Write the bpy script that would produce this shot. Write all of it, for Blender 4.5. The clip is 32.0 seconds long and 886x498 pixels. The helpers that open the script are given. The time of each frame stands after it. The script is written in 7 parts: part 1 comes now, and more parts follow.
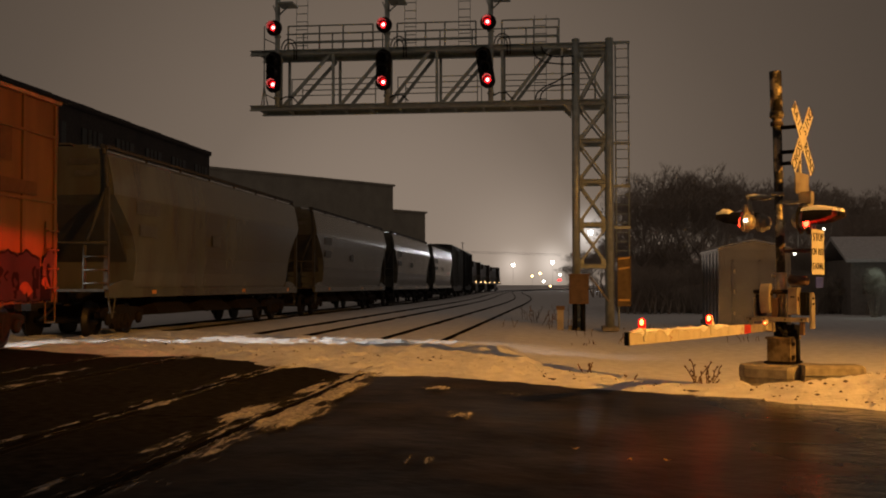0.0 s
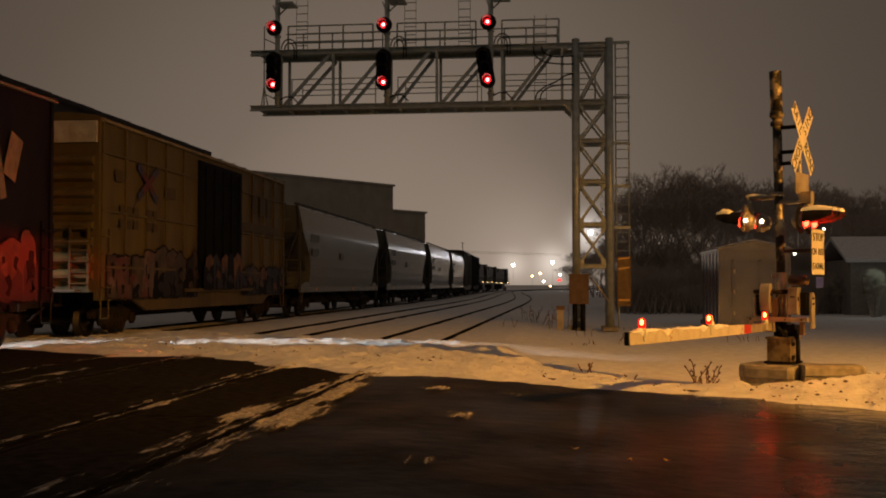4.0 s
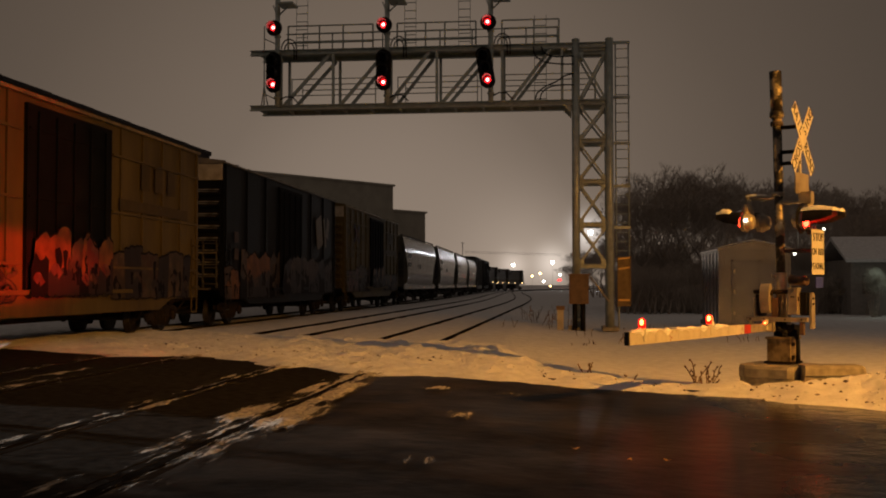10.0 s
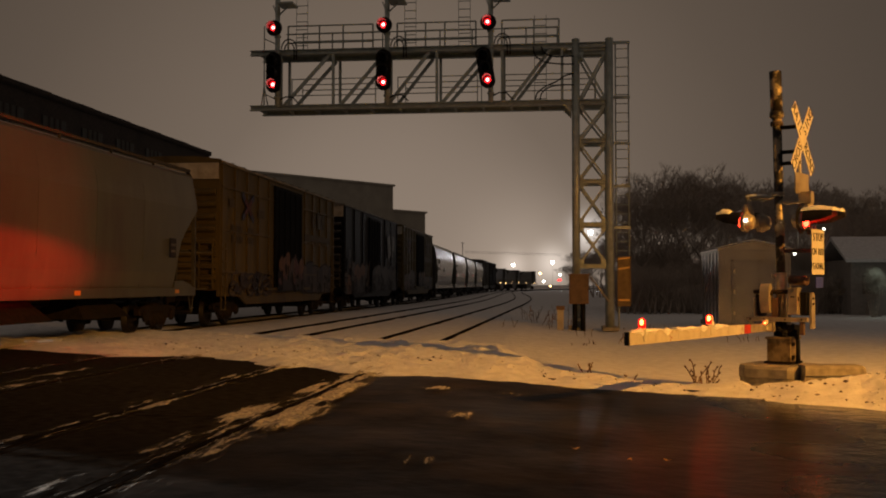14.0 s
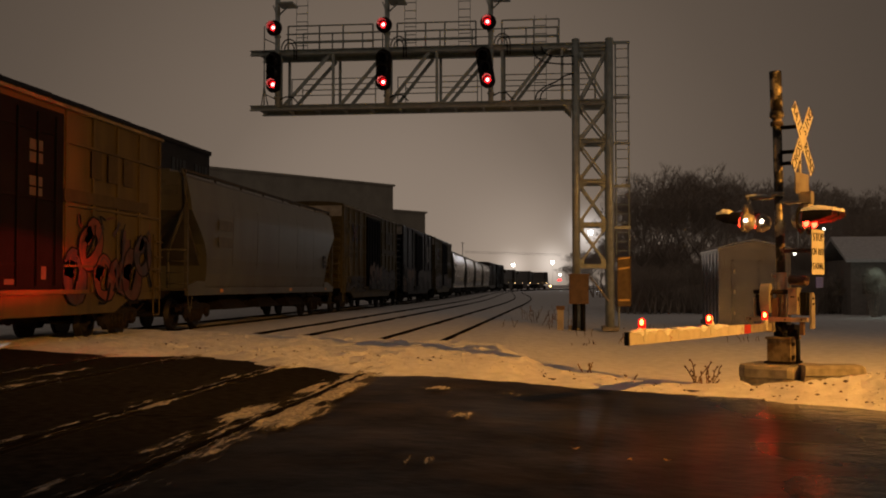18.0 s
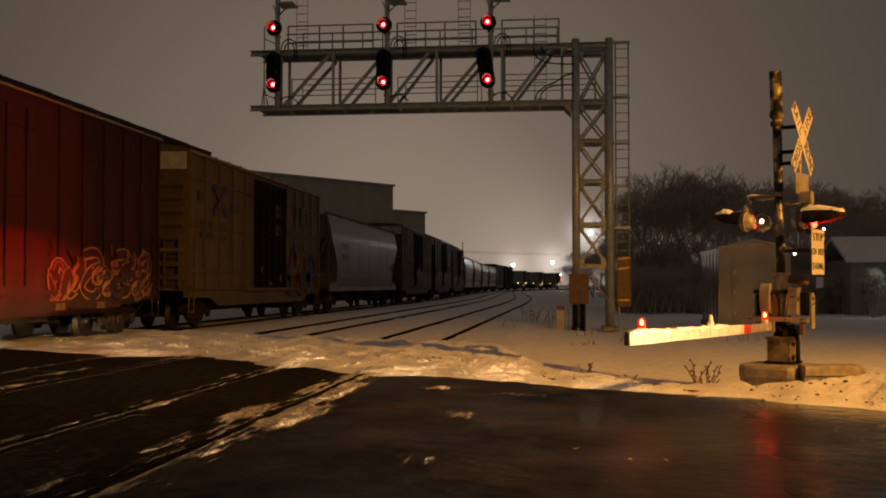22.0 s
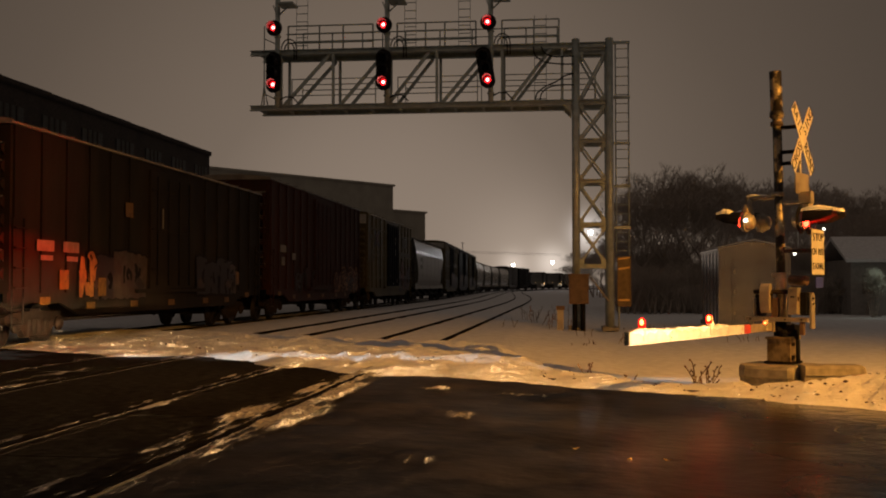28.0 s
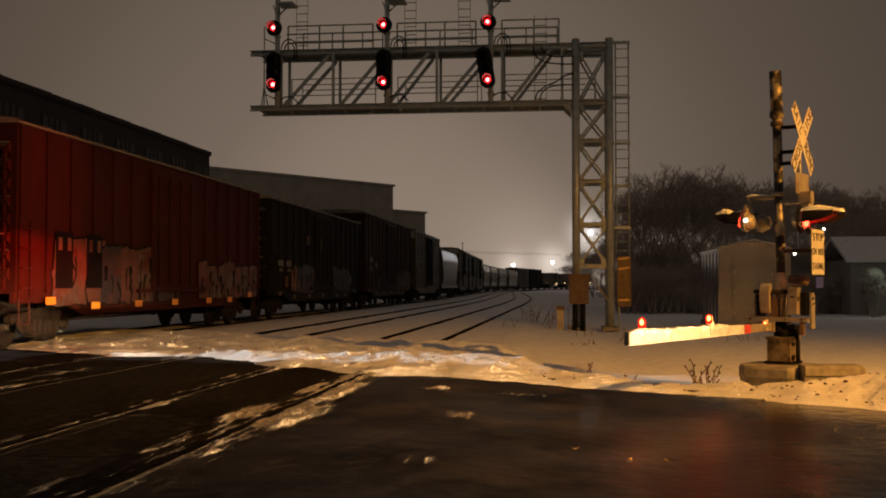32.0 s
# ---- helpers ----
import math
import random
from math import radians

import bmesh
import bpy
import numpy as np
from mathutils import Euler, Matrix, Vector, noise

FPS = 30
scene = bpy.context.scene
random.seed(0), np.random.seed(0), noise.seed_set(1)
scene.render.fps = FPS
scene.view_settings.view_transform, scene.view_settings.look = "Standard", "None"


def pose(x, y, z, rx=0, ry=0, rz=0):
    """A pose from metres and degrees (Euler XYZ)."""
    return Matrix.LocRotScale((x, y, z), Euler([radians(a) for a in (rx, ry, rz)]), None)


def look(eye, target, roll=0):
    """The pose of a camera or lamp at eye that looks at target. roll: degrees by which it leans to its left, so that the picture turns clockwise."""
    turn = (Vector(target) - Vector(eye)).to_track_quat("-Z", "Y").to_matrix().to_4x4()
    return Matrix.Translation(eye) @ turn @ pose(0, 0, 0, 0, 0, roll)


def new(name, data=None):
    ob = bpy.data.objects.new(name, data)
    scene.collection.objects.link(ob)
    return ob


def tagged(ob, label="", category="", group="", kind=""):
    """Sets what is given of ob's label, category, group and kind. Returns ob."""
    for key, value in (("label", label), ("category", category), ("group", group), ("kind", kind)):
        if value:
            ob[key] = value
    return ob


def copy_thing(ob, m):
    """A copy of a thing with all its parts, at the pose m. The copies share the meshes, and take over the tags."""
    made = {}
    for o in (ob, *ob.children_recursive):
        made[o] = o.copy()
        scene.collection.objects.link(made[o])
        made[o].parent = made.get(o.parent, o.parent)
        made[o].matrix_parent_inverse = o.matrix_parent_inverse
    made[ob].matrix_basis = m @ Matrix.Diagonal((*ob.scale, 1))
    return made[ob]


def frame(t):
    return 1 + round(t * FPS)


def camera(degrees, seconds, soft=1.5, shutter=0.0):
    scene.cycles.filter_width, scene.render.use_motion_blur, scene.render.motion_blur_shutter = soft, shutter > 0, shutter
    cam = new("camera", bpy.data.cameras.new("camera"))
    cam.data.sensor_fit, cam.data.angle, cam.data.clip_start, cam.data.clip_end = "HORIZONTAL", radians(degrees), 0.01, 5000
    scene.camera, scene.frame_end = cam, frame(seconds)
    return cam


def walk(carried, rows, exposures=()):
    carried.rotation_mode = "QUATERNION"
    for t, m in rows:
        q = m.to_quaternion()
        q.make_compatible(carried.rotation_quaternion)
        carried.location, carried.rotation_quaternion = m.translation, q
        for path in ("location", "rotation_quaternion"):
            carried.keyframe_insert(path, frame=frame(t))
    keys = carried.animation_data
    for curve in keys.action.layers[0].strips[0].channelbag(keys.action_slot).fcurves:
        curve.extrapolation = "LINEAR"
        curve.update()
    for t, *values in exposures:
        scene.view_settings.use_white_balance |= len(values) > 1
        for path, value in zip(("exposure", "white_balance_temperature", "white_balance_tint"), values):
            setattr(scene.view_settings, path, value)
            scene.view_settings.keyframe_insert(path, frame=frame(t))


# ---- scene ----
# Metres; z = 0 is the rail head. y runs along the straight tracks, away from the camera.
cam = camera(44.85, 32.0, soft=1.9)
STAND = pose(0, 0, 1.25, 91.9, 0, 6.66)
walk(cam, [(0.0, STAND), (32.0, STAND)])

# ---- light: night, snow clouds lit from the town, one sodium street lamp ----
world = bpy.data.worlds.new("night_sky")
scene.world = world
world.use_nodes = True
wn, wl = world.node_tree.nodes, world.node_tree.links
wn.clear()
w_out = wn.new("ShaderNodeOutputWorld")
w_bg = wn.new("ShaderNodeBackground")
w_tc = wn.new("ShaderNodeTexCoord")
w_dot = wn.new("ShaderNodeVectorMath")
w_dot.operation = "DOT_PRODUCT"
w_dot.inputs[1].default_value = Vector((-0.165, 0.985, 0.025)).normalized()
w_ramp = wn.new("ShaderNodeValToRGB")
w_ramp.color_ramp.interpolation = "B_SPLINE"
stops = w_ramp.color_ramp.elements
stops[0].position, stops[0].color = 0.0, (0.105, 0.083, 0.065, 1)
stops[1].position, stops[1].color = 1.0, (0.30, 0.24, 0.185, 1)
for place, colour in ((0.86, (0.059, 0.046, 0.035, 1)), (0.94, (0.112, 0.086, 0.064, 1)), (0.985, (0.175, 0.137, 0.103, 1))):
    stop = stops.new(place)
    stop.color = colour
w_noise = wn.new("ShaderNodeTexNoise")
w_noise.inputs["Scale"].default_value = 2.2
w_noise.inputs["Detail"].default_value = 3.0
w_mul = wn.new("ShaderNodeMix")
w_mul.data_type, w_mul.blend_type = "RGBA", "MULTIPLY"
w_mul.inputs[0].default_value = 0.16
wl.new(w_tc.outputs["Generated"], w_dot.inputs[0])
wl.new(w_dot.outputs["Value"], w_ramp.inputs[0])
wl.new(w_tc.outputs["Generated"], w_noise.inputs["Vector"])
wl.new(w_ramp.outputs[0], w_mul.inputs[6])
wl.new(w_noise.outputs["Fac"], w_mul.inputs[7])
last_sky = w_mul.outputs[2]
HALOS = (((-0.030, 0.999, 0.016), 500, (0.16, 0.135, 0.11)), ((0.0187, 0.999, 0.048), 9000, (0.55, 0.53, 0.50)), ((-0.0145, 1.0, 0.020), 9000, (0.40, 0.37, 0.33)), ((-0.051, 0.9987, 0.018), 14000, (0.28, 0.25, 0.22)))
for way, sharp, colour in HALOS:
    h_dot = wn.new("ShaderNodeVectorMath")
    h_dot.operation = "DOT_PRODUCT"
    h_dot.inputs[1].default_value = Vector(way).normalized()
    h_clip = wn.new("ShaderNodeMath")
    h_clip.operation = "MAXIMUM"
    h_clip.inputs[1].default_value = 0.0
    h_pow = wn.new("ShaderNodeMath")
    h_pow.operation = "POWER"
    h_pow.inputs[1].default_value = sharp
    h_col = wn.new("ShaderNodeVectorMath")
    h_col.operation = "SCALE"
    h_col.inputs[0].default_value = colour
    h_add = wn.new("ShaderNodeVectorMath")
    wl.new(w_tc.outputs["Generated"], h_dot.inputs[0])
    wl.new(h_dot.outputs["Value"], h_clip.inputs[0])
    wl.new(h_clip.outputs[0], h_pow.inputs[0])
    wl.new(h_pow.outputs[0], h_col.inputs["Scale"])
    wl.new(last_sky, h_add.inputs[0])
    wl.new(h_col.outputs[0], h_add.inputs[1])
    last_sky = h_add.outputs[0]
wl.new(w_bg.outputs[0], w_out.inputs[0])
w_bg.inputs[1].default_value = 1.0
w_tint = wn.new("ShaderNodeVectorMath")
w_tint.operation = "MULTIPLY"
w_tint.inputs[1].default_value = (1.02, 0.985, 0.99)
wl.new(last_sky, w_tint.inputs[0])
wl.new(w_tint.outputs[0], w_bg.inputs[0])


def lamp(name, kind, where, energy, colour, target=None, size=0.3, cone=60):
    data = bpy.data.lights.new(name, kind)
    data.energy, data.color = energy, colour
    if kind == "AREA":
        data.size = size
    else:
        data.shadow_soft_size = size
    if kind == "SPOT":
        data.spot_size, data.spot_blend = radians(cone), 0.9 if cone > 71 else 0.6
    ob = new(name, data)
    ob.matrix_world = look(where, target) if target else Matrix.Translation(where)
    return ob


SODIUM = (1.0, 0.41, 0.055)
lamp("street_light", "SPOT", (13.2, 6.5, 8.5), 14900, SODIUM, target=(2.9, 16.4, 0), size=0.06, cone=85)
# white floodlight beyond the train; it reaches the road only through the gaps between the cars
flood = lamp("floodlight", "SPOT", (-30.0, 19.4, 6.0), 44000, (1.0, 0.96, 0.88), target=(-8.4, 13.9, 0.0), size=0.2, cone=56)
flood.data.spot_blend = 0.35
# its wide flat beam is tilted down and ends short of the gate
flood.matrix_world = flood.matrix_world @ Matrix.Diagonal((1.0, 0.16, 1.0, 1.0))
# the flashing lights' beam along the road towards the train
# each lens throws a wide flat fan and a weaker round beam
for where, energy, aim in (((2.02, 15.98, 2.14), 15000, (-10.2, 17.4, 1.60)), ((2.19, 16.28, 2.14), 3000, (-10.2, 18.6, 1.60))):
    fan = lamp("flasher_beam", "SPOT", where, energy, (1.0, 0.022, 0.008), target=aim, size=0.05, cone=46)
    fan.matrix_world = fan.matrix_world @ Matrix.Diagonal((1.0, 0.16, 1.0, 1.0))
lamp("flasher_beam", "SPOT", (2.06, 16.05, 2.14), 2700, (1.0, 0.024, 0.008), target=(-10.2, 17.8, 3.1), size=0.06, cone=40)
lamp("yard_light", "POINT", (5.2, 240.0, 13.2), 4000, (0.95, 0.96, 1.0), size=0.5)


# ---- materials ----
def shader(name, colour, rough=0.6, metal=0.0, grain=0.12, scale=6.0, bump=0.15, stain=None, stain_scale=0.8, stain_cut=(0.45, 0.7), emit=None, power=0.0, coat=0.0, streak=1.0, island=0.0):
    m = bpy.data.materials.new(name)
    m.use_nodes = True
    n, l = m.node_tree.nodes, m.node_tree.links
    b = n["Principled BSDF"]
    b.inputs["Roughness"].default_value = rough
    b.inputs["Metallic"].default_value = metal
    b.inputs["Coat Weight"].default_value = coat
    if emit:
        b.inputs["Base Color"].default_value = (*colour, 1)
        b.inputs["Emission Color"].default_value = (*emit, 1)
        b.inputs["Emission Strength"].default_value = power
        return m
    tc = n.new("ShaderNodeTexCoord")
    mp = n.new("ShaderNodeMapping")
    mp.inputs["Scale"].default_value = (1, 1, 1 / streak)
    l.new(tc.outputs["Object"], mp.inputs[0])
    fine = n.new("ShaderNodeTexNoise")
    fine.inputs["Scale"].default_value, fine.inputs["Detail"].default_value = scale, 6
    l.new(mp.outputs[0], fine.inputs["Vector"])
    ramp = n.new("ShaderNodeMapRange")
    ramp.inputs["From Min"].default_value, ramp.inputs["From Max"].default_value = 0.25, 0.75
    ramp.inputs["To Min"].default_value, ramp.inputs["To Max"].default_value = 1 - grain * 2, 1 + grain
    l.new(fine.outputs["Fac"], ramp.inputs[0])
    mix = n.new("ShaderNodeVectorMath")
    mix.operation = "SCALE"
    mix.inputs[0].default_value = colour
    l.new(ramp.outputs[0], mix.inputs["Scale"])
    last = mix.outputs[0]
    if stain:
        big = n.new("ShaderNodeTexNoise")
        big.inputs["Scale"].default_value, big.inputs["Detail"].default_value = stain_scale, 9
        big.inputs["Roughness"].default_value = 0.62
        l.new(mp.outputs[0], big.inputs["Vector"])
        cut = n.new("ShaderNodeMapRange")
        cut.interpolation_type = "SMOOTHSTEP"
        cut.inputs["From Min"].default_value, cut.inputs["From Max"].default_value = stain_cut
        l.new(big.outputs["Fac"], cut.inputs[0])
        blend = n.new("ShaderNodeMix")
        blend.data_type = "RGBA"
        blend.inputs[7].default_value = (*stain, 1)
        l.new(cut.outputs[0], blend.inputs[0])
        l.new(last, blend.inputs[6])
        last = blend.outputs[2]
    if island:
        info = n.new("ShaderNodeObjectInfo")
        vary = n.new("ShaderNodeMapRange")
        vary.inputs["To Min"].default_value, vary.inputs["To Max"].default_value = 1 - island, 1 + island
        l.new(info.outputs["Random"], vary.inputs[0])
        sc = n.new("ShaderNodeVectorMath")
        sc.operation = "SCALE"
        l.new(last, sc.inputs[0])
        l.new(vary.outputs[0], sc.inputs["Scale"])
        last = sc.outputs[0]
    l.new(last, b.inputs["Base Color"])
    if bump:
        bp = n.new("ShaderNodeBump")
        bp.inputs["Strength"].default_value, bp.inputs["Distance"].default_value = bump, 0.02
        l.new(fine.outputs["Fac"], bp.inputs["Height"])
        l.new(bp.outputs[0], b.inputs["Normal"])
    return m


M = {}
M["snow"] = shader("snow", (0.78, 0.79, 0.82), 0.7, grain=0.1, scale=4.5, bump=0.7, stain=(0.20, 0.17, 0.14), stain_scale=2.6, stain_cut=(0.66, 0.76))
SNOW = M["snow"].node_tree
for nd in SNOW.nodes:
    if nd.bl_idname == "ShaderNodeBump":
        nd.inputs["Distance"].default_value = 0.06
n2 = SNOW.nodes.new("ShaderNodeTexNoise")
n2.inputs["Scale"].default_value, n2.inputs["Detail"].default_value = 13.0, 4
b2 = SNOW.nodes.new("ShaderNodeBump")
b2.inputs["Strength"].default_value, b2.inputs["Distance"].default_value = 0.7, 0.045
c2 = SNOW.nodes.new("ShaderNodeTexCoord")
SNOW.links.new(c2.outputs["Object"], n2.inputs["Vector"])
SNOW.links.new(n2.outputs["Fac"], b2.inputs["Height"])
for nd in SNOW.nodes:
    if nd.bl_idname == "ShaderNodeBump" and nd != b2:
        SNOW.links.new(nd.outputs[0], b2.inputs["Normal"])
SNOW.links.new(b2.outputs[0], SNOW.nodes["Principled BSDF"].inputs["Normal"])
M["panel"] = shader("crossing_panel", (0.0265, 0.0240, 0.0225), 0.95, grain=0.3, scale=7, bump=0.9, stain=(0.022, 0.0205, 0.0195), stain_scale=0.8, island=0.12)
M["panel"].node_tree.nodes["Principled BSDF"].inputs["Specular IOR Level"].default_value = 0.0
M["clean_snow"] = shader("snow_cap", (0.78, 0.79, 0.82), 0.7, grain=0.1, scale=9, bump=0.5)
M["asphalt"] = shader("asphalt", (0.0190, 0.0156, 0.0136), 0.5, grain=0.4, scale=5, bump=0.7, stain=(0.034, 0.027, 0.0235), stain_scale=0.9, stain_cut=(0.44, 0.66))
WET = M["asphalt"].node_tree
wet_b = WET.nodes["Principled BSDF"]
wet_n = WET.nodes.new("ShaderNodeTexNoise")
wet_n.inputs["Scale"].default_value, wet_n.inputs["Detail"].default_value = 0.5, 6
wet_r = WET.nodes.new("ShaderNodeMapRange")
wet_r.inputs["From Min"].default_value, wet_r.inputs["From Max"].default_value = 0.38, 0.62
wet_r.inputs["To Min"].default_value, wet_r.inputs["To Max"].default_value = 0.42, 0.58
wet_b.inputs["Specular IOR Level"].default_value = 0.06
wet_c = WET.nodes.new("ShaderNodeTexCoord")
WET.links.new(wet_c.outputs["Object"], wet_n.inputs["Vector"])
WET.links.new(wet_n.outputs["Fac"], wet_r.inputs[0])
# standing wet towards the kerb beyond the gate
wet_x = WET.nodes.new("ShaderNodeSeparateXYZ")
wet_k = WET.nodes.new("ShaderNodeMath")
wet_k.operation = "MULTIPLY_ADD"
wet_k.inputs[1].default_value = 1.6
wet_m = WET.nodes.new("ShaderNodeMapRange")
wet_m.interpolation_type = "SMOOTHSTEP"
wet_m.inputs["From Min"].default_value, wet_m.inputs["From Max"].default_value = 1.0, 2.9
wet_s = WET.nodes.new("ShaderNodeMapRange")
wet_s.inputs["To Min"].default_value, wet_s.inputs["To Max"].default_value = 0.03, 0.115
wet_q = WET.nodes.new("ShaderNodeMapRange")
wet_q.inputs["To Min"].default_value, wet_q.inputs["To Max"].default_value = 0.0, -0.25
wet_a = WET.nodes.new("ShaderNodeMath")
WET.links.new(wet_c.outputs["Object"], wet_x.inputs[0])
WET.links.new(wet_x.outputs["X"], wet_k.inputs[2])
WET.links.new(wet_n.outputs["Fac"], wet_k.inputs[0])
WET.links.new(wet_k.outputs[0], wet_m.inputs[0])
WET.links.new(wet_m.outputs[0], wet_s.inputs[0])
WET.links.new(wet_m.outputs[0], wet_q.inputs[0])
WET.links.new(wet_r.outputs[0], wet_a.inputs[0])
WET.links.new(wet_q.outputs[0], wet_a.inputs[1])
# colour cut towards the kerb for wet, and to offset the lamplight there
wet_dim = WET.nodes.new("ShaderNodeMapRange")
wet_dim.inputs["To Min"].default_value, wet_dim.inputs["To Max"].default_value = 1.0, 0.15
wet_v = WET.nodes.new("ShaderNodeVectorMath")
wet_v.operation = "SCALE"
WET.links.new(wet_m.outputs[0], wet_dim.inputs[0])
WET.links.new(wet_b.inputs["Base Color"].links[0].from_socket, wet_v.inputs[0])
WET.links.new(wet_dim.outputs[0], wet_v.inputs["Scale"])
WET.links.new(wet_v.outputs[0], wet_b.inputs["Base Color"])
WET.links.new(wet_s.outputs[0], wet_b.inputs["Specular IOR Level"])
WET.links.new(wet_a.outputs[0], wet_b.inputs["Roughness"])
M["packed_snow"] = shader("packed_snow", (0.42, 0.40, 0.385), 0.5, grain=0.25, scale=14, bump=0.5, stain=(0.10, 0.09, 0.08), stain_scale=5, stain_cut=(0.5, 0.66))
M["film_snow"] = shader("thin_packed_snow", (0.52, 0.49, 0.46), 0.65, grain=0.3, scale=14, bump=1.0)
FILM = M["film_snow"].node_tree
for nd in FILM.nodes:
    if nd.bl_idname == "ShaderNodeBump":
        nd.inputs["Distance"].default_value = 0.12
f_at = FILM.nodes.new("ShaderNodeAttribute")
f_at.attribute_name = "cover"
f_co = FILM.nodes.new("ShaderNodeTexCoord")
f_mp = FILM.nodes.new("ShaderNodeMapping")
f_mp.inputs["Scale"].default_value = (13.0, 1.5, 1.0)
f_no = FILM.nodes.new("ShaderNodeTexNoise")
f_no.inputs["Scale"].default_value, f_no.inputs["Detail"].default_value, f_no.inputs["Roughness"].default_value = 1.0, 8, 0.68
f_sum = FILM.nodes.new("ShaderNodeMath")
f_cut = FILM.nodes.new("ShaderNodeMapRange")
f_cut.interpolation_type = "SMOOTHSTEP"
f_cut.inputs["From Min"].default_value, f_cut.inputs["From Max"].default_value = 0.30, 0.64
FILM.links.new(f_co.outputs["Object"], f_mp.inputs[0])
FILM.links.new(f_mp.outputs[0], f_no.inputs["Vector"])
f_amp = FILM.nodes.new("ShaderNodeMath")
f_amp.operation = "MULTIPLY_ADD"
f_amp.inputs[1].default_value, f_amp.inputs[2].default_value = 1.8, -0.9
FILM.links.new(f_no.outputs["Fac"], f_amp.inputs[0])
FILM.links.new(f_amp.outputs[0], f_sum.inputs[0])
FILM.links.new(f_at.outputs["Fac"], f_sum.inputs[1])
FILM.links.new(f_sum.outputs[0], f_cut.inputs[0])
FILM.links.new(f_cut.outputs[0], FILM.nodes["Principled BSDF"].inputs["Alpha"])
M["rail"] = shader("rail_steel", (0.014, 0.012, 0.011), 0.8, 0.0, grain=0.3)
M["rubber"] = shader("crossing_rubber", (0.019, 0.0165, 0.0150), 0.85, grain=0.2)
M["steel"] = shader("galvanised_steel", (0.42, 0.47, 0.45), 0.40, 0.45, grain=0.15, scale=5, stain=(0.25, 0.26, 0.245), stain_scale=1.6, stain_cut=(0.5, 0.8))
M["black"] = shader("black_paint", (0.010, 0.010, 0.011), 0.6, grain=0.3)
M["visor"] = shader("black_visor_paint", (0.026, 0.022, 0.022), 0.4, grain=0.2)
M["red_lens"] = shader("red_signal_light", (0.3, 0.0, 0.0), 0.3, emit=(1.0, 0.006, 0.010), power=4)
M["red_core"] = shader("red_signal_core", (0.3, 0.0, 0.0), 0.3, emit=(1.0, 0.30, 0.26), power=7)
M["flash_lens"] = shader("flashing_red_lens", (0.3, 0.0, 0.0), 0.3, emit=(1.0, 0.016, 0.006), power=40)
M["hood"] = shader("hood_paint", (0.05, 0.035, 0.03), 0.7, grain=0.2)
M["peep"] = shader("white_side_light", (0.6, 0.6, 0.6), 0.3, emit=(1.0, 0.78, 0.55), power=18)
M["clod"] = shader("dirty_clods", (0.13, 0.10, 0.075), 0.9, grain=0.3)
M["arm_red"] = shader("arm_lamp_red", (0.3, 0.0, 0.0), 0.3, emit=(1.0, 0.006, 0.002), power=3)
M["arm_core"] = shader("arm_lamp_core", (0.3, 0.0, 0.0), 0.3, emit=(1.0, 0.02, 0.004), power=150)
M["old_mast"] = shader("flaking_mast_paint", (0.36, 0.31, 0.22), 0.5, 0.3, grain=0.2, scale=7, bump=0.3, stain=(0.018, 0.016, 0.014), stain_scale=3.2, stain_cut=(0.44, 0.52))
M["red_dark"] = shader("red_glass_unlit", (0.16, 0.012, 0.01), 0.2, grain=0.1, bump=0, coat=0.5)
M["white_lens"] = shader("white_light", (0.6, 0.6, 0.6), 0.3, emit=(1.0, 0.93, 0.82), power=14)
M["beam"] = shader("headlight_glass", (0.6, 0.6, 0.6), 0.3, emit=(1.0, 0.62, 0.28), power=31000000)
M["amber_lens"] = shader("amber_light", (0.6, 0.4, 0.2), 0.3, emit=(1.0, 0.6, 0.22), power=10)
M["alu"] = shader("weathered_aluminium", (0.42, 0.38, 0.32), 0.5, 0.5, grain=0.15, scale=4, stain=(0.16, 0.13, 0.1), stain_scale=2.2, stain_cut=(0.5, 0.75))
M["concrete"] = shader("concrete", (0.30, 0.275, 0.23), 0.85, grain=0.2, scale=9, bump=0.5, stain=(0.13, 0.11, 0.09), stain_scale=1.8, stain_cut=(0.5, 0.72))
M["white"] = shader("white_sheeting", (0.56, 0.55, 0.51), 0.55, grain=0.08, stain=(0.34, 0.29, 0.22), stain_scale=3, stain_cut=(0.5, 0.75))
M["red_sheet"] = shader("red_sheeting", (0.42, 0.03, 0.02), 0.5, grain=0.1)
M["sign_black"] = shader("black_lettering", (0.015, 0.015, 0.015), 0.6, grain=0.1)
M["hut"] = shader("hut_aluminium", (0.27, 0.27, 0.275), 0.17, 0.85, grain=0.1, scale=2.5, bump=0.06, stain=(0.18, 0.17, 0.16), stain_scale=1.2)
M["rust_box"] = shader("rusty_case", (0.13, 0.080, 0.052), 0.6, 0.1, grain=0.2)
# far too pale for bark: the haze over the trees is put into it
M["hazy_bark"] = shader("hazy_bark", (0.40, 0.34, 0.29), 0.9, grain=0.3, scale=12)
M["weed"] = shader("dry_weed", (0.17, 0.10, 0.04), 0.9, grain=0.3)
M["shed"] = shader("shed_cladding", (0.34, 0.32, 0.27), 0.7, 0.1, grain=0.1, scale=0.6)
M["brick_dark"] = shader("dark_brick", (0.055, 0.042, 0.036), 0.9, grain=0.3, scale=8, stain=(0.03, 0.026, 0.024))
M["dim_pane"] = shader("dull_window", (0.048, 0.047, 0.041), 0.6, grain=0.2, bump=0)
M["house"] = shader("pale_siding", (0.30, 0.28, 0.26), 0.8, grain=0.1)
